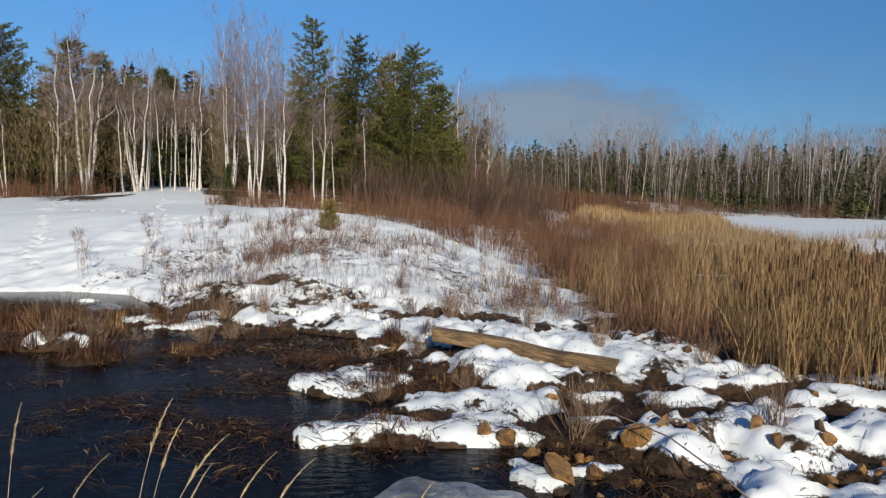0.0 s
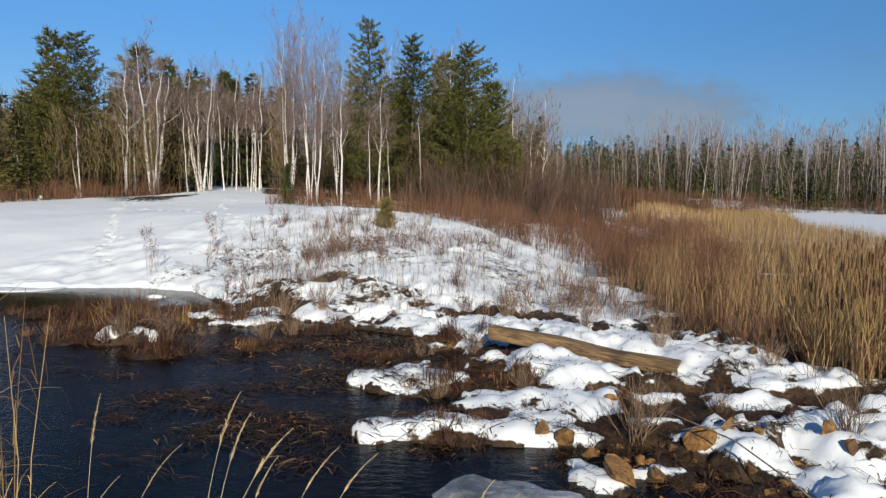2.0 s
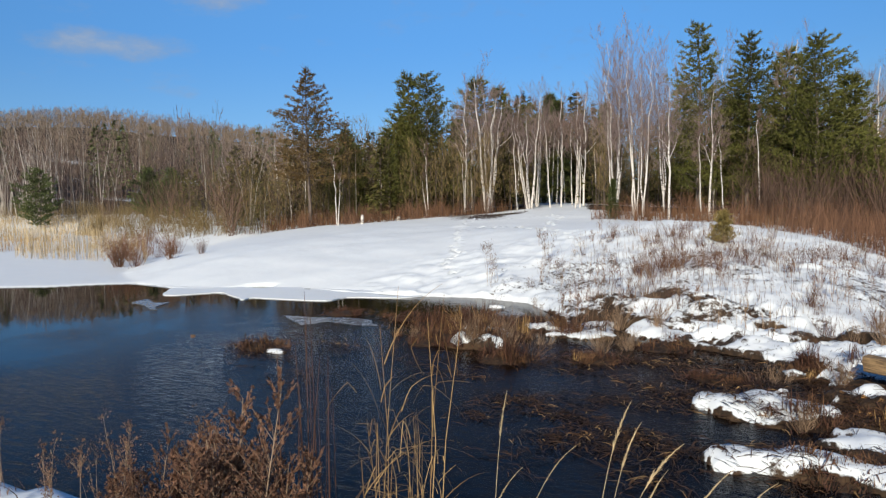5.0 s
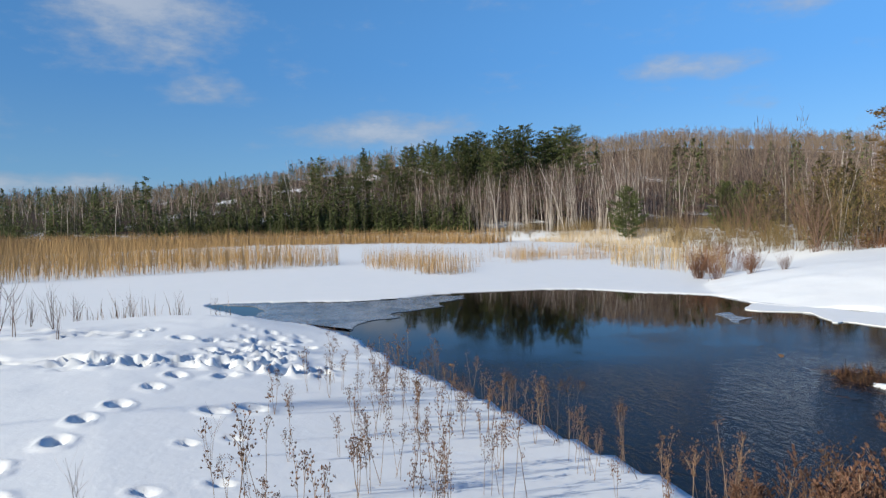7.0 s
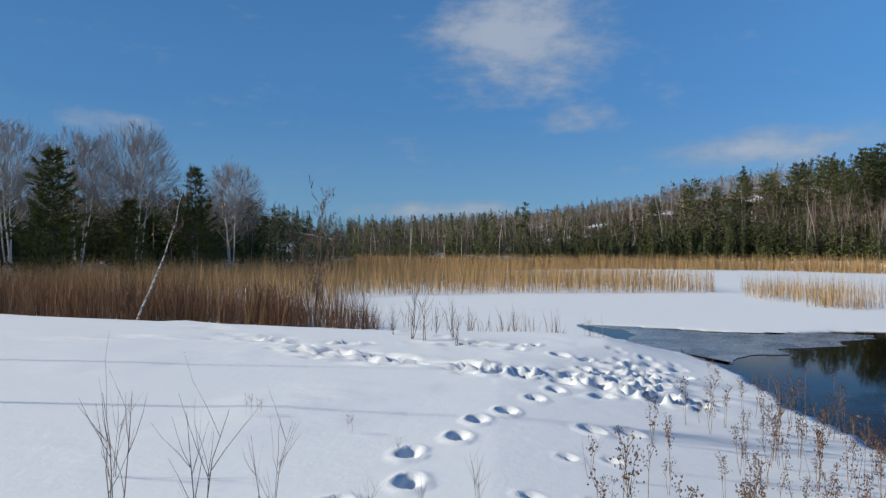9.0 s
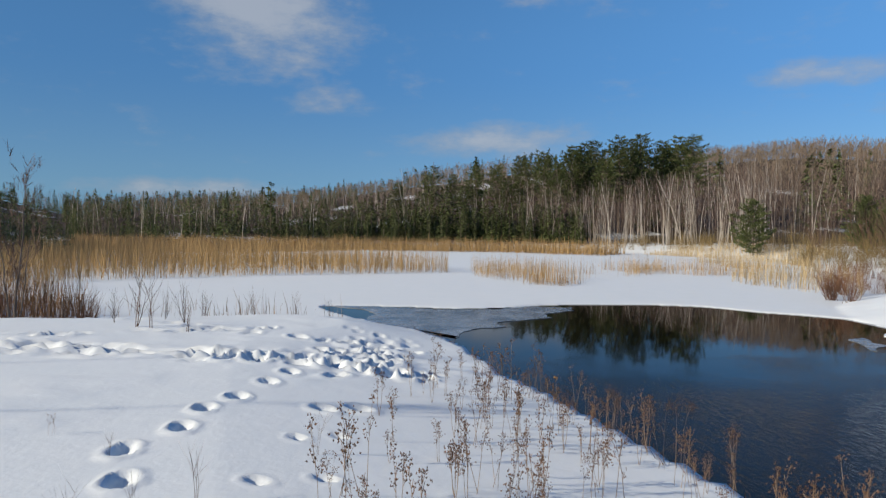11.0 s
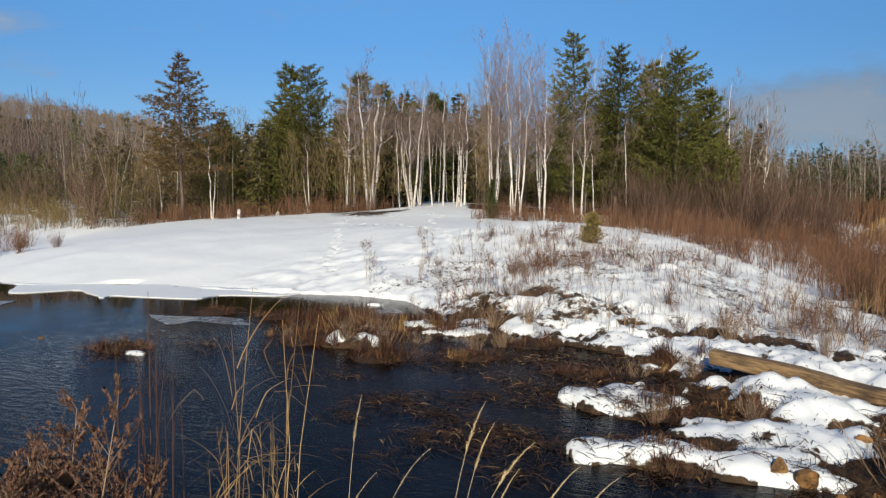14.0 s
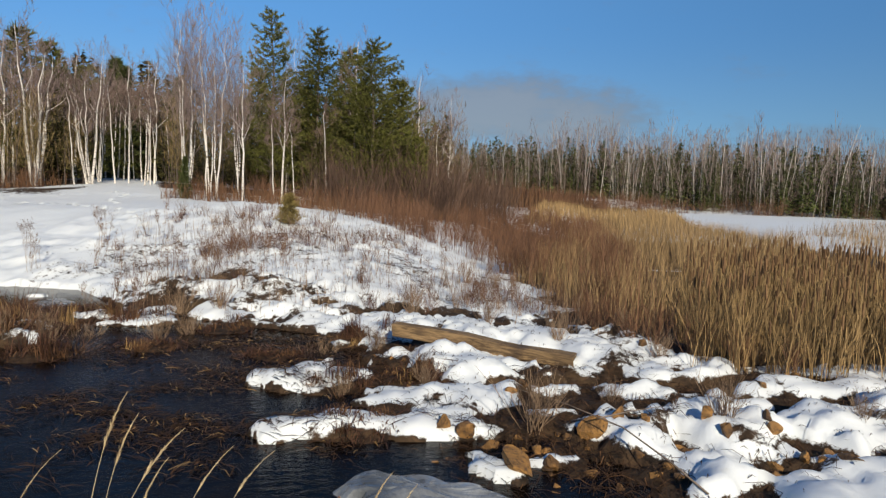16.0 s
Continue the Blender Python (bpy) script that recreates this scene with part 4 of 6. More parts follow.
# the brown wood behind the near birches and pines
spots = []
while len(spots) < 800:
    yaw, far = r.uniform(-4, 53), 38 + 36 * r.random() ** 1.2
    if 19.0 < yaw < 24.0 and far < 56:
        continue
    x, y = yaw_point(yaw, far)
    kind = r.choice(("bare", "bare", "bare", "bare", "bare", "birch", "spruce", "bushy")) if yaw > 3 else r.choice(("bare", "bare", "birch", "spruce"))
    h = r.uniform(4.0, 6.6) if kind in ("bare", "birch") else r.uniform(3.0, 5.6)
    spots.append((x, y, h * (0.8 + 0.0075 * far) * float(np.interp(yaw, [38, 45], [1.0, 0.66])), kind))
for _ in range(130):
    yaw, far = r.uniform(-3, 52), 37.5 + 16 * r.random()
    far += 4.0 * smooth(yaw, 32, 37)
    if 18.6 < yaw < 24.2:
        continue
    x, y = yaw_point(yaw, far)
    spots.append((x, y, r.uniform(2.4, 5.6), "bushy"))
dry = inside_by(np.array([s[0] for s in spots]), np.array([s[1] for s in spots]), BASIN) < -2.5
spots = [s for s, ok in zip(spots, dry) if ok]
for _ in range(170):
    yaw, far = r.uniform(16.5, 27), r.uniform(54, 78)
    kind = r.choice(("bare", "bare", "bare", "spruce", "spruce", "bushy"))
    spots.append((*yaw_point(yaw, far), r.uniform(5.5, 8.0) if kind == "bare" else r.uniform(6.0, 9.5), kind))
far_wood("brown_woods", spots, "dense bare brown saplings and small conifers", NORTHTWIG, 70, OLIVE)
spots = []
for _ in range(270):
    yaw, far = r.uniform(-2, 50), 33.5 + 5.0 * r.random()
    far += 6.0 * smooth(yaw, 32, 37)
    if not 18.4 < yaw < 24.4:
        spots.append((*yaw_point(yaw, far), r.uniform(2.6, 4.9), "bare"))
dry = inside_by(np.array([s[0] for s in spots]), np.array([s[1] for s in spots]), BASIN) < -4
far_wood("sapling_belt", [s for s, ok in zip(spots, dry) if ok], "brown leafless saplings under taller trees", NORTHTWIG, 110)

# low far hills to the west and the dark wood to the south-west
spots = []
for _ in range(760):
    yaw, far = r.uniform(94, 145), r.uniform(190, 420)
    x, y = yaw_point(yaw, far)
    kind = r.choice(("spruce", "spruce", "bare", "bare", "bare"))
    spots.append((x, y, r.uniform(4.5, 7.5), kind))
for _ in range(430):
    yaw = r.uniform(116, 156)
    x, y = yaw_point(yaw, 64 + 40 * r.random())
    kind = r.choice(("spruce", "bare", "spruce", "bare"))
    spots.append((x, y, r.uniform(2.8, 4.4) if yaw < 123 else r.uniform(4.4, 7.4), kind))
far_wood("south_west_woods", spots, "dark spruces and bare trees on low far hills", haze=34)
spots = []
for _ in range(210):
    yaw = r.uniform(115, 158)
    spots.append((*yaw_point(yaw, r.uniform(61, 78)), float(np.interp(yaw, [115, 118, 122, 127, 140], [2.6, 4.4, 5.7, 5.9, 6.3])) * r.uniform(0.75, 1.15), "bushy"))
far_wood("south_west_thicket", spots, "dense dark spruce thicket behind the reeds", None, 50, FARPINE)
# woods that close the place behind the camera
spots = []
for _ in range(160):
    x, y = yaw_point(r.uniform(168, 310), r.uniform(95, 150))
    spots.append((x, y, r.uniform(7, 13), r.choice(("spruce", "bare", "birch", "white"))))
far_wood("rear_woods", spots, "mixed spruce and birch woods far behind the bank")


# ---- trees one can tell apart ----
def settle(thing, x, y, turn=0.0, size=1.0):
    thing.matrix_world = pose(x, y, height(x, y) - 0.05, 0, 0, turn)
    thing.scale = (size, size, size)
    return thing


jack_label = "dark green jack pine with upswept tufted branches"
pine_a = settle(conifer("pine_tree", 8.7, 31, "pine", PINE, 0.14, 0.27, jack_label, 2.6), -6.3, 32.7)
pine_b = settle(conifer("pine_tree", 8.2, 32, "pine", PINE, 0.14, 0.26, jack_label, 2.6), -4.3, 33.4)
pine_c = settle(conifer("pine_tree", 7.6, 33, "pine", PINE, 0.05, 0.4, jack_label, 2.6), -1.5, 31.8)
pine_d = settle(conifer("pine_tree", 8.3, 34, "pine", PINE, 0.02, 0.44, "broad yellow-green pine at the edge of the snow", 2.4), -21.6, 33.5)
plain_a = settle(conifer("pine_tree", 8.5, 35, "pine", PINE, 0.1, 0.27, "green pine among bare trees", 0.45), -23.5, 34.5)
plain_b = settle(conifer("pine_tree", 7.8, 36, "pine", PINE, 0.05, 0.33, "bushy green pine among bare trees", 0.45), -19.6, 36.0)
for x, y, turn, size, src in ((-25.6, 30.9, 100, 0.66, pine_d), (-23.6, 34.0, 220, 0.72, pine_d), (-24.4, 35.5, 40, 0.8, plain_b), (-18.6, 37.0, 200, 0.85, plain_a), (-0.4, 33.8, 130, 0.8, plain_b), (-3.0, 35.5, 70, 0.9, plain_a), (-7.6, 35.5, 200, 0.75, plain_a), (-29.0, 34.5, 80, 0.6, plain_b), (-5.3, 36.4, 140, 0.85, pine_b), (-3.3, 37.0, 20, 0.85, pine_a), (-7.4, 36.6, 250, 0.72, pine_c), (-2.4, 35.6, 190, 0.8, pine_c),
                              (-22.8, 31.3, 310, 0.6, plain_a), (-5.0, 35.0, 300, 0.7, plain_b), (-2.0, 34.0, 20, 0.7, plain_a), (0.6, 31.0, 220, 0.45, plain_b), (-17.6, 38.5, 90, 0.8, plain_b)):
    tagged(grown_at(src, x, y, turn, size), group="pines beyond the stream")
spruce_a = settle(conifer("spruce_tree", 8.7, 41, "ragged", FADED, 0.3, 0.42, "tall spruce with rusty brown foliage and bare lower trunk", 2.2), -25.4, 27.5)
spruce_b = settle(conifer("spruce_tree", 8.0, 42, "spruce", SPRUCE, 0.06, 0.22, "dark green spruce behind bare birches", 0.27), -20.0, 50.0)
for x, y, turn, size in ((-21.5, 52, 50, 1.1), (-17.5, 54, 90, 1.0), (-23.5, 47, 10, 0.9), (-24.5, 42, 10, 0.8), (-8.3, 26.2, 0, 0.2), (-27, 40, 100, 0.75), (-31, 38, 0, 0.7), (-26.5, 36, 40, 0.65), (-28.5, 35.5, 40, 0.6),
                           (-19.5, 40, 30, 0.8), (-37, 42, 10, 0.65)):
    tagged(grown_at(spruce_b, x, y, turn, size), group="spruces behind the birches")

white_label = "tall dark white pine on the far shore"
white_a = settle(conifer("pine_tree", 17.2, 51, "white", FARPINE, 0.36, 0.19, white_label, 1.7), *yaw_point(66.5, 127))
white_b = settle(conifer("pine_tree", 16.4, 52, "white", FARPINE, 0.36, 0.19, white_label, 1.7), *yaw_point(68.8, 130))
for yaw, far, size, src in ((70.5, 128, 1.05, white_a), (72.2, 127, 1.08, white_b), (74.2, 131, 1.0, white_a), (76.0, 130, 1.0, white_b), (78.3, 133, 0.97, white_b), (80.3, 135, 0.95, white_a), (82.2, 136, 0.92, white_b), (67.6, 134, 1.05, white_b),
                            (84.0, 138, 0.9, white_a), (71.3, 137, 1.0, white_a), (75.0, 138, 1.02, white_b), (86.0, 140, 0.85, white_b), (88.0, 142, 0.86, white_a), (77.2, 125, 0.8, white_a), (81.3, 127, 0.75, white_b), (85.0, 129, 0.7, white_a), (90.5, 146, 0.8, white_b), (73.2, 124, 0.85, white_b)):
    x, y = yaw_point(yaw, far)
    size *= float(np.interp(yaw, [77, 82, 92], [1.0, 0.86, 0.68]))
    tagged(grown_at(src, x, y, yaw * 37 % 360, size), group="white pines on the far shore")
round_pine = settle(conifer("pine_tree", 5.8, 53, "white", FARPINE, 0.06, 0.36, "round bushy pine beside the frozen pond", 1.0), *yaw_point(62.2, 76))
for yaw, far, size, src in ((53.2, 66, 0.8, round_pine), (54.8, 68, 0.85, round_pine), (128.2, 60, 1.08, plain_a), (133.0, 57, 0.8, plain_b), (138.0, 54, 1.2, plain_b), (143.5, 58, 1.1, plain_a), (129.5, 66, 0.8, plain_b), (147, 60, 1.2, plain_b), (151, 56, 1.1, plain_a)):
    x, y = yaw_point(yaw, far)
    grown_at(src, x, y, yaw * 53 % 360, size)

birch_label = "bare white birch with fine brown twigs"
clump = settle(birch("birch_tree", 7.2, 61, 5, 0.135, 0.42, 10, stout=1.6, twig=PLUMTWIG, thick=0.007, haze=520, dome=0.2, label="clump of leaning white birch stems from one foot"), -16.9, 31.9)
single = settle(birch("birch_tree", 7.0, 62, 1, 0.08, 0.35, 16, stout=1.3, fine=4, twig=PLUMTWIG, thick=0.007, haze=380, dome=0.15, label=birch_label), -18.6, 32.6)
pair = settle(birch("birch_tree", 3.3, 63, 2, 0.16, 0.75, 3, label="two slender broken birch stems without a crown"), -19.6, 30.4)
tall = settle(birch("birch_tree", 7.2, 64, 3, 0.09, 0.3, 20, label="bare white birch with a haze of plum-brown twigs", fine=4, thick=0.0058, twig=PLUMTWIG, stout=0.72, wide=0.6, reach=1.15, haze=520, dome=0.15), -8.6, 27.6)
thin = settle(birch("birch_tree", 5.2, 65, 1, 0.14, 0.5, 8, label="thin leaning birch pole with few twigs"), -13.5, 40.0)
for x, y, turn, size, src in ([(-18.0, 31.6, 30, 0.7, thin), (-17.6, 33.4, 200, 0.95, single), (-15.4, 32.6, 10, 0.95, thin), (-14.9, 33.2, 200, 0.8, clump), (-14.3, 34.5, 70, 1.0, thin), (-15.8, 36.0, 250, 0.95, tall), (-16.5, 35.0, 20, 0.9, single), (-12.6, 33.7, 278, 0.85, thin), (-12.7, 34.7, 309, 0.87, thin), (-14.0, 35.3, 297, 0.89, thin), (-13.2, 36.7, 6, 0.91, single), (-16.0, 36.7, 240, 0.93, thin), (-14.5, 38.4, 119, 0.95, thin), (-14.6, 39.4, 240, 0.97, thin), (-16.1, 39.9, 281, 0.99, thin), (-16.2, 40.9, 327, 1.01, single), (-17.9, 41.3, 118, 1.03, thin), (-17.5, 42.5, 267, 1.05, thin), (-17.0, 43.8, 7, 1.07, thin), (-18.4, 44.3, 32, 1.09, thin), (-16.9, 46.0, 302, 1.11, single), (-16.8, 47.1, 15, 1.13, thin)]
         + [(-20.1, 46.9, 137, 1.15, thin), (-19.2, 48.3, 198, 1.17, thin), (-20.5, 48.9, 218, 1.19, thin), (-8.0, 28.4, 60, 1.05, tall), (-7.4, 27.2, 190, 0.9, tall), (-7.0, 29.2, 20, 1.0, tall), (-6.4, 27.4, 280, 0.75, single), (-5.4, 28.6, 90, 0.7, thin), (-4.6, 29.0, 20, 0.7, thin), (-9.2, 29.4, 150, 1.0, tall), (-5.6, 31.5, 45, 0.8, single), (-3.4, 30.6, 60, 0.85, thin), (-2.6, 34.5, 60, 1.15, single), (0.6, 34.5, 60, 0.95, single), (1.6, 33.0, 100, 0.8, thin), (2.4, 36, 100, 0.85, single), (-22.5, 26.3, 130, 1.1, pair), (-6.0, 34.6, 200, 1.1, tall), (-23.6, 31.5, 10, 0.7, single), (-27.2, 29.6, 10, 0.62, thin), (-20.6, 32.0, 10, 0.8, thin)]
         + [(-19.2, 34.5, 120, 0.9, single), (-29.0, 31.0, 10, 0.75, single), (-33, 34, 60, 0.85, single), (-36, 36, 80, 0.85, tall), (-40, 37, 80, 0.85, single), (-44, 38, 10, 0.9, tall)]):
    tagged(grown_at(src, x, y, turn, size), group="birches beyond the stream")
for yaw, far, size, src in ((128.2, 61, 1.0, tall), (124.0, 63, 1.05, tall), (149.0, 60, 1.4, tall), (120.5, 66, 0.7, single)):
    x, y = yaw_point(yaw, far)
    tagged(grown_at(src, x, y, yaw * 71 % 360, size), group="birches at the south-west")
big = settle(birch("birch_tree", 11.5, 67, 3, 0.12, 0.3, 12, label="large bare birch with a full crown of twigs", thick=0.016, fine=5, reach=1.1, wide=1.5, twig=GREYTWIG, stout=1.1, haze=3800, dome=0.27), *yaw_point(136.5, 60))
for yaw, far, size in ((132.6, 61, 1.08), (125.4, 62, 0.85), (140.5, 58, 1.0)):
    x, y = yaw_point(yaw, far)
    tagged(grown_at(big, x, y, yaw * 71 % 360, size), group="birches at the south-west")
leaning = settle(birch("birch_tree", 3.8, 66, 1, 0.46, 0.6, 7, label="white birch stem leaning over the reeds", way=2.29, stout=1.15), -15.42, -14.34)

# two slender trees behind the camera, whose shadows lie across the bank
pole = settle(birch("birch_tree", 9.5, 70, 1, 0.05, 0.75, 3, label="tall slender birch behind the bank", stout=0.7), -6.3, -20.5)
grown_at(pole, -4.0, -17.5, 140, 0.9)


# ---- reeds, shrubs, grass ----
def blades(geo, spots, tall, width, lean, r, bent=0.25, mat=0, steps=3, uneven=None):
    """Upright blades at the given ground points."""
    for k, (x, y, z) in enumerate(spots):
        h = r.uniform(*tall) * (1.0 if uneven is None else uneven[k])
        a, b = r.random() * 6.28, r.random() * 6.28
        lx, ly = math.cos(a) * lean * h * r.random(), math.sin(a) * lean * h * r.random()
        nod = h * bent * r.random() if r.random() < 0.4 else 0
        pts = [(x + lx * (i / steps) ** 1.6, y + ly * (i / steps) ** 1.6, z - 0.03 + h * i / steps - nod * (i / steps) ** 4) for i in range(steps + 1)]
        wd = width * r.uniform(0.7, 1.3)
        geo.strip(pts, [wd * (1 - 0.85 * (i / steps) ** 2) for i in range(steps + 1)], (math.cos(b), math.sin(b), 0), mat)


def scatter(poly, count, r, keep=None):
    """Random ground points inside an outline."""
    xs, ys = [p[0] for p in poly], [p[1] for p in poly]
    n = count * 6
    x = np.array([r.uniform(min(xs), max(xs)) for _ in range(n)])
    y = np.array([r.uniform(min(ys), max(ys)) for _ in range(n)])
    ok = inside_by(x, y, poly) > 0
    if keep is not None:
        ok &= keep(x, y)
    x, y = x[ok][:count], y[ok][:count]
    return on_ground(list(zip(x.tolist(), y.tolist())))


def bed(name, poly, count, tall, width, mat, label, seed, lean=0.12, clump=None, category="reeds", bent=0.25, steps=2):
    r = random.Random(seed)
    geo = Geo()
    keep = None
    if clump:
        size, least = clump
        keep = lambda x, y: grain(x, y, size, seed, 3) + np.array([r.gauss(0, 0.06) for _ in range(len(x))]) > least
    spots = scatter(poly, count, r, keep)
    at = np.array(spots)
    uneven = 0.5 + 0.95 * grain(at[:, 0], at[:, 1], 1.6, seed + 40, 3)
    blades(geo, spots, tall, width, lean, r, bent, steps=steps, uneven=uneven)
    return tagged(part(name, geo, mat), label, category, kind="stuff")


REEDS_W = [(-25.5, -13.0), (-24.5, -19), (-24, -30), (-32, -44), (-50, -36), (-66, -36), (-64, -18), (-54, -4), (-45, 2.2), (-39.5, 2.6), (-36.4, -6.7), (-33.6, -11.6), (-30.3, -15.2)]
bed("reed_bed", REEDS_W, 21000, (1.0, 1.95), 0.0085, REED, "tall dry golden reeds standing in the frozen marsh", 1, lean=0.28, steps=2)
bed("reed_bed", [(-16.4, -7.5), (-16, -10), (-16.3, -17), (-17, -34), (-32, -46), (-26, -22), (-23, -14), (-19.5, -9.5)], 16000, (0.6, 1.75), 0.0065, BROWNREED, "dense dry brown and golden reeds beside the snowy bank", 2, lean=0.35)
bed("reed_bed", [(-35.8, 3.5), (-30, 5.5), (-36.4, 11.0), (-37.5, 19), (-42, 24), (-46, 20), (-44, 4)], 3000, (0.35, 1.3), 0.006, REED, "sparse golden reeds standing through pond snow", 3, clump=(3.0, 0.52))
bed("reed_bed", [(-30.5, 5.0), (-29.2, 6.6), (-31, 8.2), (-32.5, 6)], 330, (0.3, 0.9), 0.006, REED, "small golden reed clump on the pond ice", 4)
bed("reed_bed", [(-84, 28), (-100, 24), (-112, 10), (-114, -14), (-118, -40), (-124, -58), (-70, -36), (-78, -18), (-92, -6), (-88, 12), (-76, 22)], 22000, (1.1, 2.1), 0.024, REED, "far band of golden reeds along the shore", 5, lean=0.25, steps=1)
bed("reed_bed", [(-24, 16.5), (-30, 21), (-44, 28), (-60, 31), (-60, 26), (-44, 22), (-32, 15.5)], 2400, (0.4, 1.2), 0.008, PALEREED, "pale reeds in front of the shrubs", 6, clump=(4.0, 0.45))

bed("reed_bed", [(-50, 30), (-62, 33), (-84, 30), (-86, 36), (-66, 42), (-54, 36)], 5000, (0.4, 0.95), 0.014, PALEREED, "golden reeds below the wooded hill", 7, lean=0.25, steps=1)

CATTAILS = [(3.7, 8.0), (4.6, 7.55), (6.0, 7.3), (9, 7.2), (11, 9), (10.5, 12), (8.5, 14.5), (6.5, 14.0), (5.0, 11.5), (4.1, 9.6)]


def cattail_stand(poly, count, seed, label):
    r = random.Random(seed)
    leaves, stalks = Geo(), Geo()
    for x, y, z in scatter(poly, count, r):
        for _ in range(3):
            blades(leaves, [(x + r.gauss(0, 0.03), y + r.gauss(0, 0.03), z)], (0.5, 1.3), 0.0048, 0.55, r, 0.8, 0, 4)
        if r.random() < 0.3:
            h, a = r.uniform(0.55, 1.25), r.random() * 6.28
            tx, ty = math.cos(a) * 0.12 * r.random(), math.sin(a) * 0.12 * r.random()
            stalks.tube([(x, y, z), (x + tx, y + ty, z + h)], [0.005, 0.004], 3, 0)
            stalks.tube([(x + tx, y + ty, z + h - 0.02), (x + tx, y + ty, z + h + 0.01), (x + tx * 1.1, y + ty * 1.1, z + h + 0.15), (x + tx * 1.1, y + ty * 1.1, z + h + 0.17)], [0.004, 0.0155, 0.015, 0.003], 5, 1)
    root = tagged(new("cattail_stand"), label, "cattails", kind="stuff")
    part("leaves", leaves, CATTAIL, root)
    part("stalks", stalks, [CATTAIL, HEAD], root)


cattail_stand(CATTAILS, 2700, 71, "dense stand of dry cattails with dark brown heads")
bed("reed_bed", [(4.2, 9.6), (6.5, 13.5), (9.5, 14.0), (13, 20), (17, 27.5), (18.5, 36), (20, 48), (26, 68), (14, 47), (7.5, 30), (5, 21), (3.0, 14)], 20000, (0.25, 0.9), 0.0075, MARSHGRASS, "pale golden reeds and sedge in the marsh", 72, lean=0.35, clump=(3.5, 0.25))
bed("reed_bed", [(6, 34), (12, 36), (20, 46), (29, 70), (26, 80), (14, 66), (9, 46)], 6000, (0.35, 0.85), 0.022, CATTAIL, "far golden reeds before the marsh woods", 75)
bed("reed_bed", [(2, 52), (9, 46), (14, 66), (26, 80), (20, 84), (8, 76)], 3500, (0.8, 1.6), 0.035, RUSTY, "far rusty grass before the marsh woods", 76)
bed("reed_bed", [(9, 13.5), (12, 21), (18, 33), (27, 42), (31, 35), (20, 20), (13, 11.5)], 2600, (0.35, 1.05), 0.008, MARSHGRASS, "sparse dry reeds standing through marsh snow", 73, lean=0.45, clump=(3.0, 0.5))
bed("reed_bed", [(16, 24), (30, 46), (44, 64), (62, 62), (48, 40), (30, 24)], 2200, (0.4, 1.0), 0.014, MARSHGRASS, "scattered reeds and grass in far marsh snow", 77, lean=0.4, clump=(5.0, 0.52), steps=1)
bed("reed_bed", [(12, 11), (15, 17), (19, 26), (26, 40), (20, 28), (16, 20)], 1500, (0.7, 1.4), 0.011, REED, "thin leaning reeds at the edge of snowy ice", 74, lean=0.5)


def shrub(name, seed, h, stems, spread, mat, label, twigs=5, category="shrub", girth=0):
    """A bare many-stemmed bush."""
    r = random.Random(seed)
    geo = Geo()
    for _ in range(stems):
        a, b = r.random() * 6.28, r.random()
        d = Vector((math.cos(a) * spread * b, math.sin(a) * spread * b, 1)).normalized()
        s = Vector((r.gauss(0, 0.07) * h, r.gauss(0, 0.07) * h, -0.05))
        limb(geo, s, d, h * r.uniform(0.6, 1.0), girth or 0.006 * h + 0.003, 1, r, (0, 0), twigs, 0.0022 if girth else 0.006)
    root = new(name)
    part("crown", geo, mat, root)
    return tagged(root, label, category)


def hide_master(thing, x, y, size=1.0):
    return settle(thing, x, y, 0, size)


red = hide_master(shrub("dogwood_shrub", 81, 1.25, 26, 0.8, REDTWIG, "bare reddish-brown dogwood thicket"), 3.2, 17.5)
r = random.Random(82)
THICKET = [(-0.2, 20.5), (2.3, 18.5), (3.0, 15), (3.4, 11.8), (3.8, 9.4), (4.8, 11.2), (5.8, 16), (7.5, 24), (11, 36), (9, 42), (4, 34), (1.5, 27), (-1.5, 26.5), (-3, 24.5)]
def far_shrubs(name, spots, tall, label, mat, seed, sprays=26):
    """A thicket of bare shoots, too many to count."""
    r = random.Random(seed)
    geo = Geo()
    for x, y, z in spots:
        h = r.uniform(*tall)
        for _ in range(sprays):
            a, b = r.random() * 6.28, r.random()
            s = Vector((x + r.gauss(0, 0.12) * h, y + r.gauss(0, 0.12) * h, z - 0.05))
            d = Vector((math.cos(a) * 0.7 * b, math.sin(a) * 0.7 * b, 1)).normalized()
            e = s + d * h * r.uniform(0.55, 1.0)
            v = Vector((r.uniform(-1, 1), r.uniform(-1, 1), 0)).normalized() * (0.0024 + 0.004 * h)
            geo.face([tuple(s - v), tuple(s + v), tuple(e)])
            for _ in range(3):
                t = s.lerp(e, r.uniform(0.35, 0.95))
                o = t + (d + Vector((r.gauss(0, 0.5), r.gauss(0, 0.5), 0.2))).normalized() * h * r.uniform(0.15, 0.3)
                geo.face([tuple(t - v * 0.6), tuple(t + v * 0.6), tuple(o)])
    return tagged(part(name, geo, mat), label, "thicket", kind="stuff")


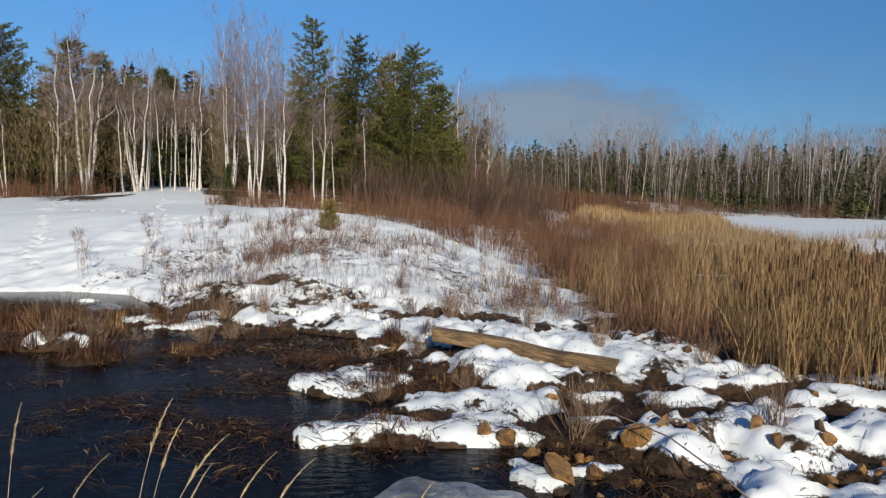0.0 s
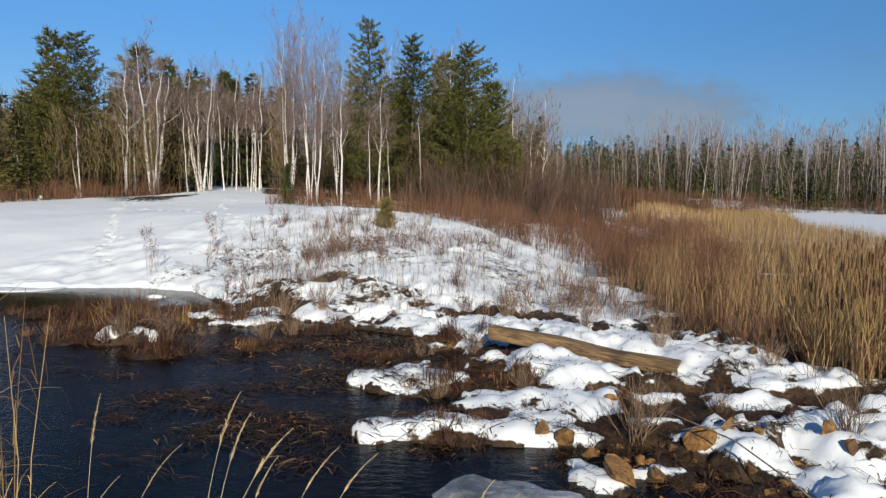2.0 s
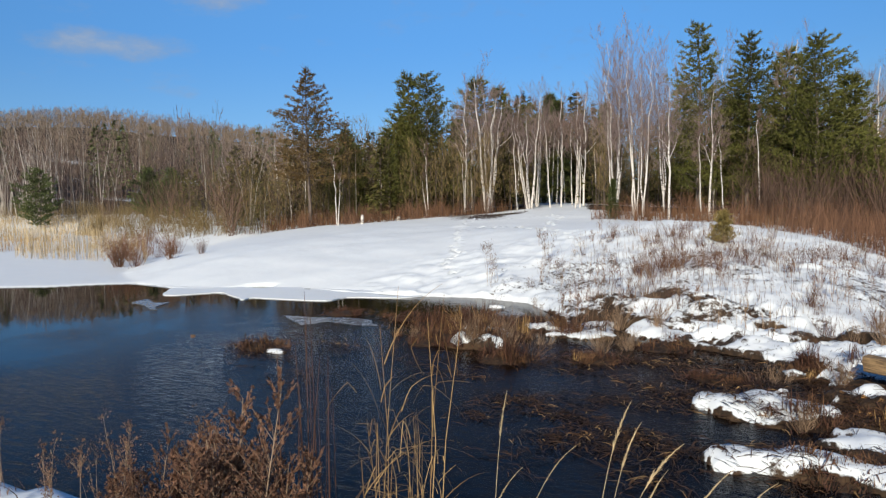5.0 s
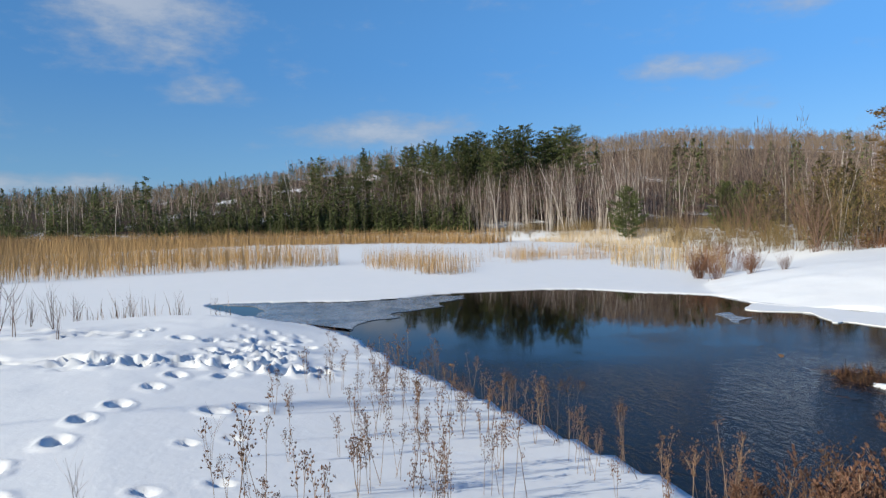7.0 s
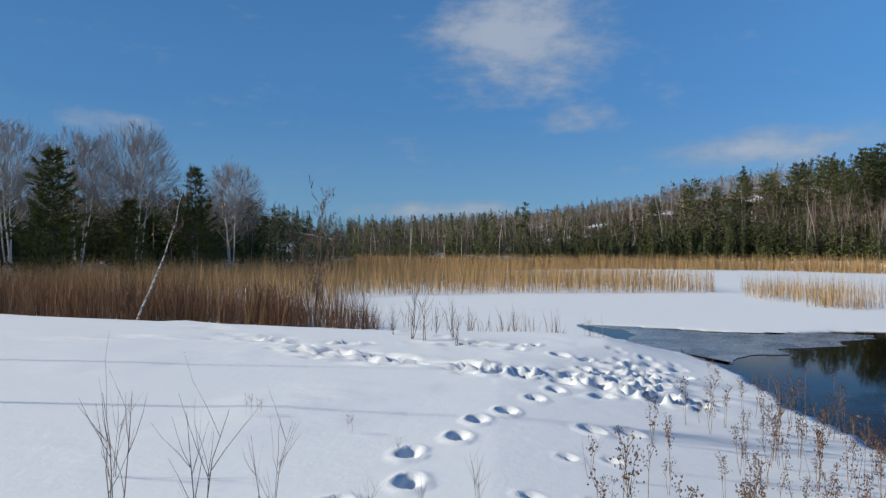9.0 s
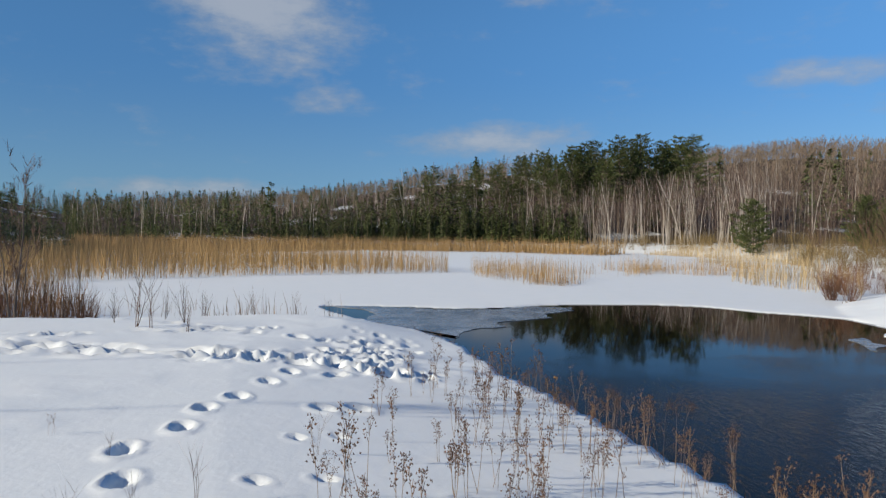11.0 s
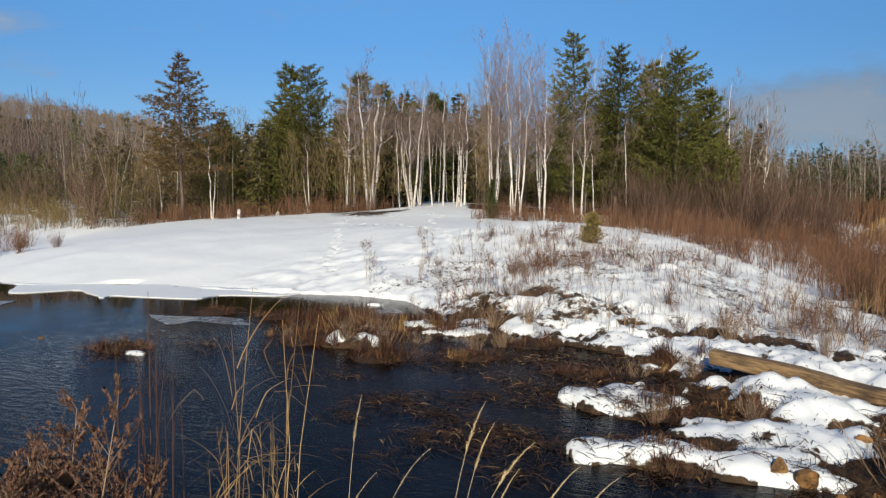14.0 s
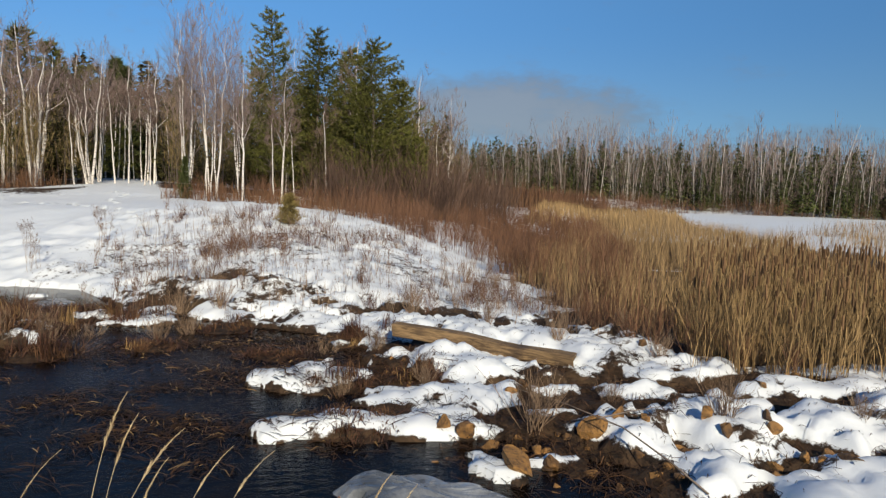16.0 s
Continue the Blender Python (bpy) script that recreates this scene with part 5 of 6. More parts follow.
for x, y, z in scatter(THICKET, 44, r, lambda x, y: y < 19):
    tagged(grown_at(red, x, y, r.uniform(0, 360), r.uniform(0.55, 0.95)), group="dogwood thicket")
for x, y, turn, size in ((3.0, 9.5, 0, 0.5), (3.5, 8.9, 80, 0.5), (3.9, 8.5, 160, 0.55), (4.3, 8.1, 240, 0.45), (3.2, 9.0, 300, 0.4), (4.8, 7.8, 40, 0.4)):
    tagged(grown_at(red, x, y, turn, size), group="dogwood thicket")
far_shrubs("shrub_thicket", scatter(THICKET, 190, r, lambda x, y: y > 15), (0.9, 1.5), "bare reddish-brown dogwood thicket below the pines", REDTWIG, 86)
far_shrubs("shrub_thicket", scatter([(-8.8, 25.8), (-6, 25.2), (2, 28.5), (4, 33), (-2, 32), (-9, 29)], 90, r) + scatter([(-30, 26.5), (-21, 26.5), (-16, 30.6), (-17, 33), (-30, 32)], 110, r) + scatter([(-33, 24.5), (-26, 22), (-24, 17), (-27, 17.5), (-44, 30)], 26, r),
           (0.6, 1.4), "bare brown shrubs at the edge of the trees", REDTWIG, 87)
far_shrubs("shrub_thicket", scatter([(-55, 32), (-30, 26), (-27, 30), (-60, 40)], 110, r), (1.0, 2.4), "bare brown bushes along the frozen pond", NORTHTWIG, 88)
far_shrubs("shrub_thicket", scatter([(-60, 38), (-84, 35), (-104, 30), (-108, 38), (-88, 46), (-62, 50)], 190, r), (1.0, 2.6), "bare brown bushes at the foot of the hill", NORTHTWIG, 85)
far_shrubs("shrub_thicket", scatter([(8, 58), (20, 84), (36, 92), (60, 88), (95, 70), (92, 60), (60, 78), (38, 83), (24, 70)], 330, r), (1.2, 3.0), "reddish bare bushes along the marsh", REDTWIG, 89)
far_shrubs("shrub_thicket", scatter([(-4, 27.5), (1, 27.5), (5, 32), (6, 40), (-3, 33)], 90, r), (1.5, 3.4), "tall brown bushes around the pines", DARKTWIG, 90, 34)
tall_shrub = hide_master(shrub("alder_shrub", 83, 3.2, 16, 0.55, DARKTWIG, "tall bare grey-brown alder bush", 7), -33.0, 29.0)
for x, y, size in ((-31, 27, 1.0), (-35.5, 31, 1.2), (-29.0, 29.0, 0.9), (-39, 33, 1.2), (-44, 34, 1.3), (-49, 36, 1.4), (-54, 38, 1.4), (0.6, 29.5, 0.9), (2.0, 29.5, 0.9), (-1.6, 28.8, 0.8), (3.2, 32.0, 1.0), (-60, 38, 1.3), (4.5, 36, 1.0), (1.2, 31.5, 1.0), (-38, 36, 1.3), (-33, 35, 1.3), (-46, 40, 1.5)):
    tagged(grown_at(tall_shrub, x, y, x * 91 % 360, size), group="alder bushes")
bush = hide_master(shrub("alder_shrub", 84, 1.35, 34, 0.75, REDTWIG, "dense dark bare bush at the edge of the frozen pond", 6), -23.4, 14.9)
for x, y, size in ((-22.0, 14.7, 0.75), (-24.6, 15.6, 0.7), (-20.4, 14.9, 0.55), (-25.6, 16.8, 0.8), (-19.4, 15.4, 0.4)):
    grown_at(bush, x, y, x * 77 % 360, size)

far_shrubs("shrub_thicket", scatter([(-16.2, -8.0), (-16.2, -24), (-19.5, -26), (-20.5, -14), (-18, -8.5)], 150, random.Random(99)), (0.7, 1.5), "reddish bare shoots among the reeds", REDTWIG, 100, 30)
# bushes among the reeds beside the near bank
for x, y, size in ((-15.9, -9.3, 0.75), (-16.4, -10.4, 0.9), (-16.8, -12.2, 0.95), (-16.2, -14.6, 0.9), (-17.3, -15.8, 1.0), (-16.5, -17.6, 0.9), (-18.2, -12.0, 1.0), (-17.0, -8.0, 0.7), (-16.0, -7.4, 0.6), (-16.9, -19.5, 1.0), (-16.3, -22, 1.0)):
    tagged(grown_at(red, x, y, x * 55 % 360, size), group="shrubs beside the near bank")
whip = hide_master(birch("sapling", 3.5, 85, 3, 0.16, 0.25, 11, GREYBARK, "bare grey-brown sapling at the edge of the reeds", thick=0.007, fine=3, reach=1.25, twig=DARKTWIG), -15.7, -8.9)

# low twigs and weeds through the snow of the far bank
weed_a = hide_master(shrub("weed_plant", 91, 0.55, 8, 0.6, STALK, "dry brown weed stalks standing through snow", 4, "weed", 0.0045), -6.0, 14.6)
weed_b = hide_master(shrub("weed_plant", 92, 0.5, 12, 0.8, REDTWIG, "low reddish twigs standing through snow", 4, "weed", 0.0045), -3.0, 12.6)
r = random.Random(93)
for x, y, z in scatter([(-10.5, 14.2), (-6.8, 14.0), (-4.4, 11.9), (-2, 11.2), (1.0, 10.6), (3.4, 9.2), (3.4, 12), (1.5, 16), (-1, 20), (-4, 19), (-8, 17.5)], 150, r, lambda x, y: grain(x, y, 1.7, 9, 3) > 0.5):
    tagged(grown_at(r.choice((weed_a, weed_b)), x, y, r.uniform(0, 360), r.uniform(0.55, 1.35)), group="weeds on the far bank")
far_shrubs("weed_growth", scatter([(-10.5, 14.4), (-6.8, 14.0), (-4.4, 11.9), (-2, 11.2), (1.0, 10.6), (3.4, 9.2), (3.4, 12), (1.5, 16), (-1, 20), (-4, 19.5), (-8, 17.5)], 150, r, lambda x, y: grain(x, y, 1.7, 9, 3) > 0.55), (0.25, 0.62), "thin reddish-brown weeds standing through patchy snow", REDTWIG, 102, 9)
bed("dry_grass", [(-3.2, 10.6), (0.8, 9.8), (3.2, 8.8), (4.2, 10.5), (3.2, 14), (1.5, 18), (-2.5, 21), (-6.5, 16), (-5.5, 13)], 1700, (0.1, 0.45), 0.004, STALK, "thin dry grass standing through patchy snow", 94, 0.4, (1.4, 0.45), "grass", 0.4)
bed("dry_grass", [(-0.2, 20.5), (2.3, 18.0), (2.9, 14.5), (3.2, 11.5), (3.6, 9.2), (5, 12), (6.5, 20), (9, 32), (4, 34), (0, 26), (-3.5, 25)], 4300, (0.35, 1.1), 0.006, REDTWIG, "reddish dry grass and shoots below the pines", 95, 0.3, None, "grass", 0.3)
bed("dry_grass", [(2.6, 15.5), (3.2, 11.5), (3.6, 9.2), (5, 12), (6.5, 20), (5, 22), (3.2, 18)], 2200, (0.3, 0.95), 0.0055, MARSHGRASS, "tawny dry grass among the red shoots", 99, 0.4, (1.2, 0.45), "grass", 0.4)
bed("dry_grass", [(-30, 26.5), (-20, 27.2), (-15, 31), (-17, 34), (-31, 33)], 3000, (0.3, 0.9), 0.01, RUSTY, "rusty dry grass at the foot of the trees", 96, 0.3, None, "grass", 0.3)
bed("dry_grass", [(-9.0, 25.4), (-3, 25.4), (3, 28), (3, 32), (-9.4, 29)], 2500, (0.3, 0.8), 0.009, RUSTY, "rusty dry grass at the foot of the birches", 97, 0.3, None, "grass", 0.3)
little = settle(conifer("pine_sapling", 3.2, 98, "pine", YELLOWING, 0.05, 0.5, "small yellowing pine sapling in the snow", 0.4), -2.9, 17.4, 0, 0.25)

# sedge and brush in the stream
def sedge_tussock(x, y, rad, h, seed):
    """A ragged heap of dead sedge: leaning bundles of stems, broken stalks and fallen litter."""
    r = random.Random(seed)
    geo = Geo()
    for _ in range(max(4, int(30 * rad))):
        a, q = r.random() * 6.28, math.sqrt(r.random())
        cx, cy = x + math.cos(a) * q * rad * 0.95, y + math.sin(a) * q * rad * 0.7
        base = max(height(cx, cy), 0.0)
        lean, way = r.uniform(0.1, 0.9), r.random() * 6.28
        tall = (0.16 + 0.5 * r.random() ** 2.2) * (1.15 - 0.55 * q) * (1.0 if h > 0.09 else 0.5)
        mat = r.choice((0, 0, 0, 0, 0, 0, 1, 1, 1, 1, 1, 2))
        for _ in range(r.randint(28, 70)):
            foot = Vector((cx + r.gauss(0, 0.05), cy + r.gauss(0, 0.05), base - 0.03))
            b, t = way + r.gauss(0, 0.8), max(0.0, lean + r.gauss(0, 0.35))
            d = Vector((math.cos(b) * math.sin(t), math.sin(b) * math.sin(t), max(math.cos(t), 0.12)))
            long = tall * r.uniform(0.35, 1.1)
            mid = foot + d * long * 0.6
            d.z -= r.uniform(0.0, 1.1) * (r.random() < 0.5)
            side = (-math.sin(b + 0.7), math.cos(b + 0.7), 0.15)
            geo.strip([tuple(foot), tuple(mid), tuple(mid + d * long * 0.45)], [0.0042, 0.0036, 0.0014], side, mat)
    for _ in range(int(260 * rad)):
        a, q = r.random() * 6.28, r.random() ** 0.6
        px, py = x + math.cos(a) * q * rad * 1.35, y + math.sin(a) * q * rad * 1.0
        b, long, z = r.random() * 6.28, r.uniform(0.04, 0.26), max(height(px, py), 0.0) + r.uniform(0.004, 0.05)
        geo.strip([(px, py, z), (px + math.cos(b) * long / 2, py + math.sin(b) * long / 2, z + r.uniform(0, 0.05)), (px + math.cos(b) * long, py + math.sin(b) * long, z)],
                  [0.003, 0.005, 0.0015], (-math.sin(b), math.cos(b), r.uniform(-0.6, 0.6)), r.choice((0, 0, 1, 3)))
    return tagged(part("sedge_tussock", geo, [BRUSH, RUSTY, STRAW, MUDLITTER]), "ragged dead sedge and brush rising from dark water", "sedge", "sedge tussocks", "stuff")


for i, (x, y, rad, h) in enumerate(TUSSOCKS):
    sedge_tussock(x, y, rad, h, 200 + i)
r = random.Random(230)
geo = Geo()
for x, y, z in scatter([(-4.2, 5.0), (-1.0, 4.4), (1.5, 4.6), (0.8, 6), (0.2, 8.5), (-1.2, 9.8), (-3.4, 10.6), (-4.4, 7.5)], 3000, r, lambda x, y: grain(x, y, 0.7, 12, 3) > 0.55) + scatter([(-9, 6.8), (-6, 5.5), (-4, 8), (-5, 12), (-8, 12)], 1600, r, lambda x, y: grain(x, y, 0.7, 13, 3) > 0.56):
    a, long = r.gauss(0.3, 1.1), r.uniform(0.04, 0.26)
    z = max(z, 0.0) + r.uniform(0.002, 0.025)
    d = (math.cos(a), math.sin(a))
    geo.strip([(x, y, z), (x + d[0] * long / 2, y + d[1] * long / 2, z + r.uniform(0, 0.02)), (x + d[0] * long, y + d[1] * long, z - 0.004)], [0.002, 0.003, 0.001], (-d[1], d[0], r.uniform(-0.6, 0.6)), r.choice((0, 0, 0, 1)))
MATS = [(-3.36, 8.5, 0.5), (-2.7, 8.95, 0.6), (-1.7, 7.46, 0.6), (-2.1, 7.8, 0.5), (-2.5, 5.7, 0.35), (-3.4, 6.7, 0.35), (-3.5, 5.8, 0.25), (-1.35, 9.35, 0.6), (-2.0, 6.1, 0.4), (-8.2, 7.2, 0.4), (-0.9, 9.2, 0.6), (-2.0, 9.6, 0.6), (-1.8, 7.6, 0.5), (-2.0, 7.1, 0.6), (-1.1, 7.2, 0.5), (-2.7, 9.0, 0.5), (-1.5, 8.4, 0.5), (-0.9, 7.0, 0.4), (-2.1, 5.9, 0.35), (-2.8, 6.3, 0.3), (-1.3, 5.9, 0.5), (-2.4, 5.5, 0.4), (-2.7, 6.2, 0.3), (-2.3, 7.0, 0.4),
        (-3.1, 8.0, 0.5), (-1.8, 5.8, 0.4), (-3.4, 6.4, 0.25), (-7.3, 6.8, 0.35), (-8.0, 6.8, 0.25), (-7.2, 8.0, 0.4), (-4.4, 7.2, 0.3), (-2.4, 9.0, 0.5), (-1.0, 9.0, 0.4), (-3.7, 9.8, 0.5), (-0.4, 5.4, 0.4), (-1.6, 5.0, 0.3), (-1.2, 8.0, 0.6), (-0.5, 8.0, 0.4)]
for cx, cy, rad in MATS:
    lie = r.gauss(0.2, 0.4)
    for _ in range(int(300 * rad)):
        x, y = cx + r.gauss(0, 0.45) * rad * 1.5, cy + r.gauss(0, 0.45) * rad * 0.7
        a, long = lie + r.gauss(0, 1.0), r.uniform(0.03, 0.2)
        d, z = (math.cos(a), math.sin(a)), max(height(x, y), 0.0) + r.uniform(0.002, 0.03)
        geo.strip([(x, y, z), (x + d[0] * long / 2, y + d[1] * long / 2, z + r.uniform(0, 0.02)), (x + d[0] * long, y + d[1] * long, z - 0.01)], [0.002, 0.0025 + 0.007 * r.random() ** 3, 0.001], (-d[1], d[0], r.uniform(-0.6, 0.6)), r.choice((0, 0, 0, 0, 0, 0, 0, 0, 1, 1, 1, 2)))
tagged(part("floating_litter", geo, [DARKLITTER, MUDLITTER, STRAW]), "rusty dead grass floating on dark stream water", "litter", kind="stuff")
geo = Geo()
r = random.Random(231)
for x, y, z in scatter([(-2, 5.2), (0.4, 5.2), (2, 4.2), (5.5, 4.6), (5.8, 8), (3.6, 8.2), (0, 9.2), (-2.2, 8.4)], 5500, r, lambda x, y: (land(x, y)[1] < 0.55) & (inside_by(x, y, SHORE) < 0.25)):
    a, long = r.random() * 6.28, r.uniform(0.06, 0.3)
    d = (math.cos(a), math.sin(a))
    z = max(z, 0.0)
    geo.strip([(x, y, z), (x + d[0] * long / 2, y + d[1] * long / 2, z + r.uniform(0.01, 0.07)), (x + d[0] * long, y + d[1] * long, z + 0.01)], [0.0022, 0.003, 0.001], (-d[1], d[0], r.uniform(-0.8, 0.8)), r.choice((0, 0, 0, 1)))
for x, y, z in scatter([(-2, 5.2), (0.4, 5.2), (2, 4.2), (5.5, 4.6), (5.8, 8), (3.6, 9.4), (0, 10.4), (-4.2, 10.8)], 1500, r, lambda x, y: inside_by(x, y, SHORE) < 0.1) + scatter([(-6.6, 13.8), (-4.2, 11.4), (0, 10), (3.4, 9.2), (3.2, 12), (1.0, 17), (-3.5, 19)], 2600, r):
    a, long, z = r.random() * 6.28, r.uniform(0.015, 0.09), max(z, 0.0) + 0.004
    d = (math.cos(a), math.sin(a))
    geo.strip([(x, y, z), (x + d[0] * long / 2, y + d[1] * long / 2, z + r.uniform(0.0, 0.03)), (x + d[0] * long, y + d[1] * long, z + 0.004)], [0.0022, 0.0035, 0.001], (-d[1], d[0], r.uniform(-0.8, 0.8)))
tagged(part("bank_litter", geo, [DARKLITTER, MUDLITTER]), "brown dead grass matted between snow heaps", "litter", kind="stuff")


# ---- rocks, beam, ice ----
def stone(name, x, y, size, seed, label, z=None, squash=0.7):
    """A broken, angular stone."""
    r = random.Random(seed)
    bm = bmesh.new()
    bmesh.ops.create_icosphere(bm, subdivisions=3 if max(size) > 0.09 else 2, radius=1.0)
    cuts = [(Vector((r.gauss(0, 1), r.gauss(0, 1), r.gauss(0, 0.9))).normalized(), r.uniform(0.34, 0.6)) for _ in range(10)]
    for v in bm.verts:
        d = v.co.copy()
        for way, far in cuts:
            over = d.dot(way) - far
            if over > 0:
                d -= way * over
        d *= 1 + 0.05 * noise.noise(v.co * 2.2 + Vector((seed, 0, 0))) + 0.05 * noise.noise(v.co * 6 + Vector((0, seed, 0)))
        v.co = Vector((d.x * size[0], d.y * size[1], d.z * size[2])) * 1.15
    data = bpy.data.meshes.new(name)
    bm.to_mesh(data)
    bm.free()
    data.materials.append(ROCK)
    ob = new(name, data)
    z = max(height(x, y), -0.03) if z is None else z
    ob.matrix_world = pose(x, y, z + size[2] * 0.05, r.uniform(-12, 12), r.uniform(-12, 12), r.uniform(0, 360))
    return tagged(ob, label, "rock")


rust = "rust-orange broken rock at the edge of the stream"
for i, (x, y, a, b, c) in enumerate(([(0.8, 5.5, 0.13, 0.11, 0.11), (0.92, 4.95, 0.24, 0.13, 0.1), (1.75, 5.6, 0.15, 0.12, 0.13), (1.22, 5.08, 0.07, 0.07, 0.1), (0.4, 5.75, 0.08, 0.07, 0.1), (0.62, 5.68, 0.1, 0.09, 0.1), (2.8, 5.35, 0.12, 0.1, 0.1), (3.2, 5.35, 0.1, 0.08, 0.1), (3.3, 5.05, 0.15, 0.1, 0.08), (2.85, 9.5, 0.15, 0.1, 0.08), (3.3, 8.75, 0.14, 0.1, 0.08), (4.6, 7.35, 0.14, 0.1, 0.08), (3.6, 5.2, 0.12, 0.1, 0.1), (2.9, 4.75, 0.1, 0.09, 0.06)]
         + [(3.55, 4.85, 0.14, 0.1, 0.08), (0.95, 5.3, 0.1, 0.08, 0.08), (0.5, 5.55, 0.07, 0.06, 0.06), (1.15, 6.6, 0.07, 0.06, 0.05), (4.0, 7.0, 0.14, 0.1, 0.07), (1.98, 5.75, 0.1, 0.08, 0.1), (3.22, 5.48, 0.11, 0.09, 0.1), (2.72, 5.6, 0.13, 0.1, 0.11)]
         + [(3.05, 5.02, 0.14, 0.1, 0.08)])):
    small = 0.75 if x > 2.5 else 1.0
    tagged(stone("rock", x, y, (a * small, b * small, c * small), 300 + i, rust), group="rocks by the stream")
for i, (x, y, a) in enumerate(((-9.8, 7.35, 0.3), (-10.7, 2.15, 0.2), (-11.4, 1.0, 0.12), (-11.9, 1.6, 0.12), (-9.9, 3.0, 0.17), (-9.3, 1.5, 0.22), (-12.6, 9.6, 0.14), (-8.3, 8.1, 0.14), (-11.2, 5.8, 0.12), (-2.3, 6.6, 0.13), (-3.0, 6.1, 0.1), (-2.0, 5.9, 0.12), (-3.4, 5.6, 0.1), (-1.5, 7.7, 0.15), (-1.2, 8.6, 0.1), (-12.0, 10.5, 0.14))):
    tagged(stone("rock", x, y, (a, a * 0.6, a * 0.26), 340 + i, "low orange rock breaking the water surface", -0.05), group="rocks in the water")

stone("rock", -15.3, -0.6, (0.32, 0.2, 0.11), 399, "rounded ochre rock at the tip of the snowy bank", 0.08)
r = random.Random(380)
for i, (x, y, z) in enumerate(scatter([(0.1, 5.2), (0.9, 4.7), (1.9, 4.3), (2.4, 4.9), (3.6, 4.6), (4.2, 5.2), (3.0, 5.5), (1.6, 5.9), (0.3, 6.0)], 34, r, lambda x, y: land(x, y)[1] < 0.5) + scatter([(-0.4, 9.0), (-0.2, 6.8), (2.0, 6.9), (4.5, 6.9), (4.5, 7.1), (1.0, 7.3)], 22, r, lambda x, y: land(x, y)[1] < 0.5)):
    a = r.uniform(0.03, 0.075)
    tagged(stone("stone", x, y, (a, a * 0.85, a * 0.8), 400 + i, "small rust-brown stone beside the stream"), category="stone", group="small stones by the stream")

bm = bmesh.new()
bmesh.ops.create_cube(bm, size=1.0)
bmesh.ops.subdivide_edges(bm, edges=bm.edges[:], cuts=9, use_grid_fill=True)
for v in bm.verts:
    round_off = 1 - 0.1 * (abs(v.co.y) * 2) ** 6 * (abs(v.co.z) * 2) ** 6
    v.co = Vector((v.co.x * 2.36, v.co.y * 0.22 * round_off, v.co.z * 0.18 * round_off))
    v.co += Vector((0.03, 0.012, 0.012)) * noise.noise(v.co * Vector((1.5, 9, 9)))
    v.co.z -= 0.035 * noise.noise(Vector((v.co.x * 1.3, 5, 0)))
data = bpy.data.meshes.new("timber_beam")
bm.to_mesh(data)
bm.free()
data.materials.append(BEAM)
beam = tagged(new("timber_beam", data), "weathered squared timber half sunk in stream-side snow", "timber")
ends = Vector((-0.05, 8.72, 0.34)), Vector((2.2, 8.05, 0.1))
along = (ends[1] - ends[0]).normalized()
across = Vector((0, 0, 1)).cross(along).normalized()
beam.matrix_world = Matrix.Translation(ends[0] + along * 1.16) @ Matrix((along, across, along.cross(across))).transposed().to_4x4()


def ice_sheet(points, label, thick=0.015, seed=0, mat=None, lift=0.0):
    """A thin sheet of ice with an uneven edge."""
    r, out = random.Random(seed), []
    for (ax, ay), (bx, by) in zip(points, points[1:] + points[:1]):
        n = max(2, int(math.hypot(bx - ax, by - ay) / 0.18))
        for i in range(n):
            t = i / n
            px, py = ax + (bx - ax) * t, ay + (by - ay) * t
            out.append((px + 0.9 * noise.noise(Vector((px * 0.8, py * 0.8, seed))) + r.gauss(0, 0.02), py + 0.9 * noise.noise(Vector((px * 0.9, py * 0.9, seed + 9))) + r.gauss(0, 0.02)))
    geo = Geo()
    geo.face([(x, y, thick + lift) for x, y in out])
    for (ax, ay), (bx, by) in zip(out, out[1:] + out[:1]):
        geo.face([(ax, ay, lift - 0.005), (bx, by, lift - 0.005), (bx, by, thick + lift), (ax, ay, thick + lift)])
    return tagged(part("ice_sheet", geo, mat or ICE), label, "ice", "ice sheets")


ice_sheet([(-20.4, 1.6), (-21.0, -1.8), (-17.2, -1.1), (-15.8, -0.3), (-15.0, 0.9), (-16.4, 2.0), (-17.8, 3.0), (-20, 4.9), (-21, 4.4)], "thin grey ice sheet on the dark pond", 0.012, 1)
ice_sheet([(-16.1, 11.6), (-14.2, 12.7), (-10.6, 13.0), (-8.8, 13.1), (-11.2, 11.6), (-12.9, 10.8), (-14.8, 10.9)], "white snow-dusted ice shelf below the bank", 0.02, 2, SNOW)
ice_sheet([(-14.8, 9.6), (-13.6, 9.9), (-13.0, 9.4), (-14.2, 9.1)], "small floating plate of grey ice", 0.01, 3)
ice_sheet([(-9.4, 9.6), (-8.2, 9.9), (-7.6, 9.5), (-8.9, 9.0)], "small pale ice plate on the stream", 0.005, 4)
ice_sheet([(-6.8, 11.6), (-5.6, 11.9), (-5.2, 11.2), (-6.4, 10.9)], "grey ice among the sedge tussocks", 0.006, 5)


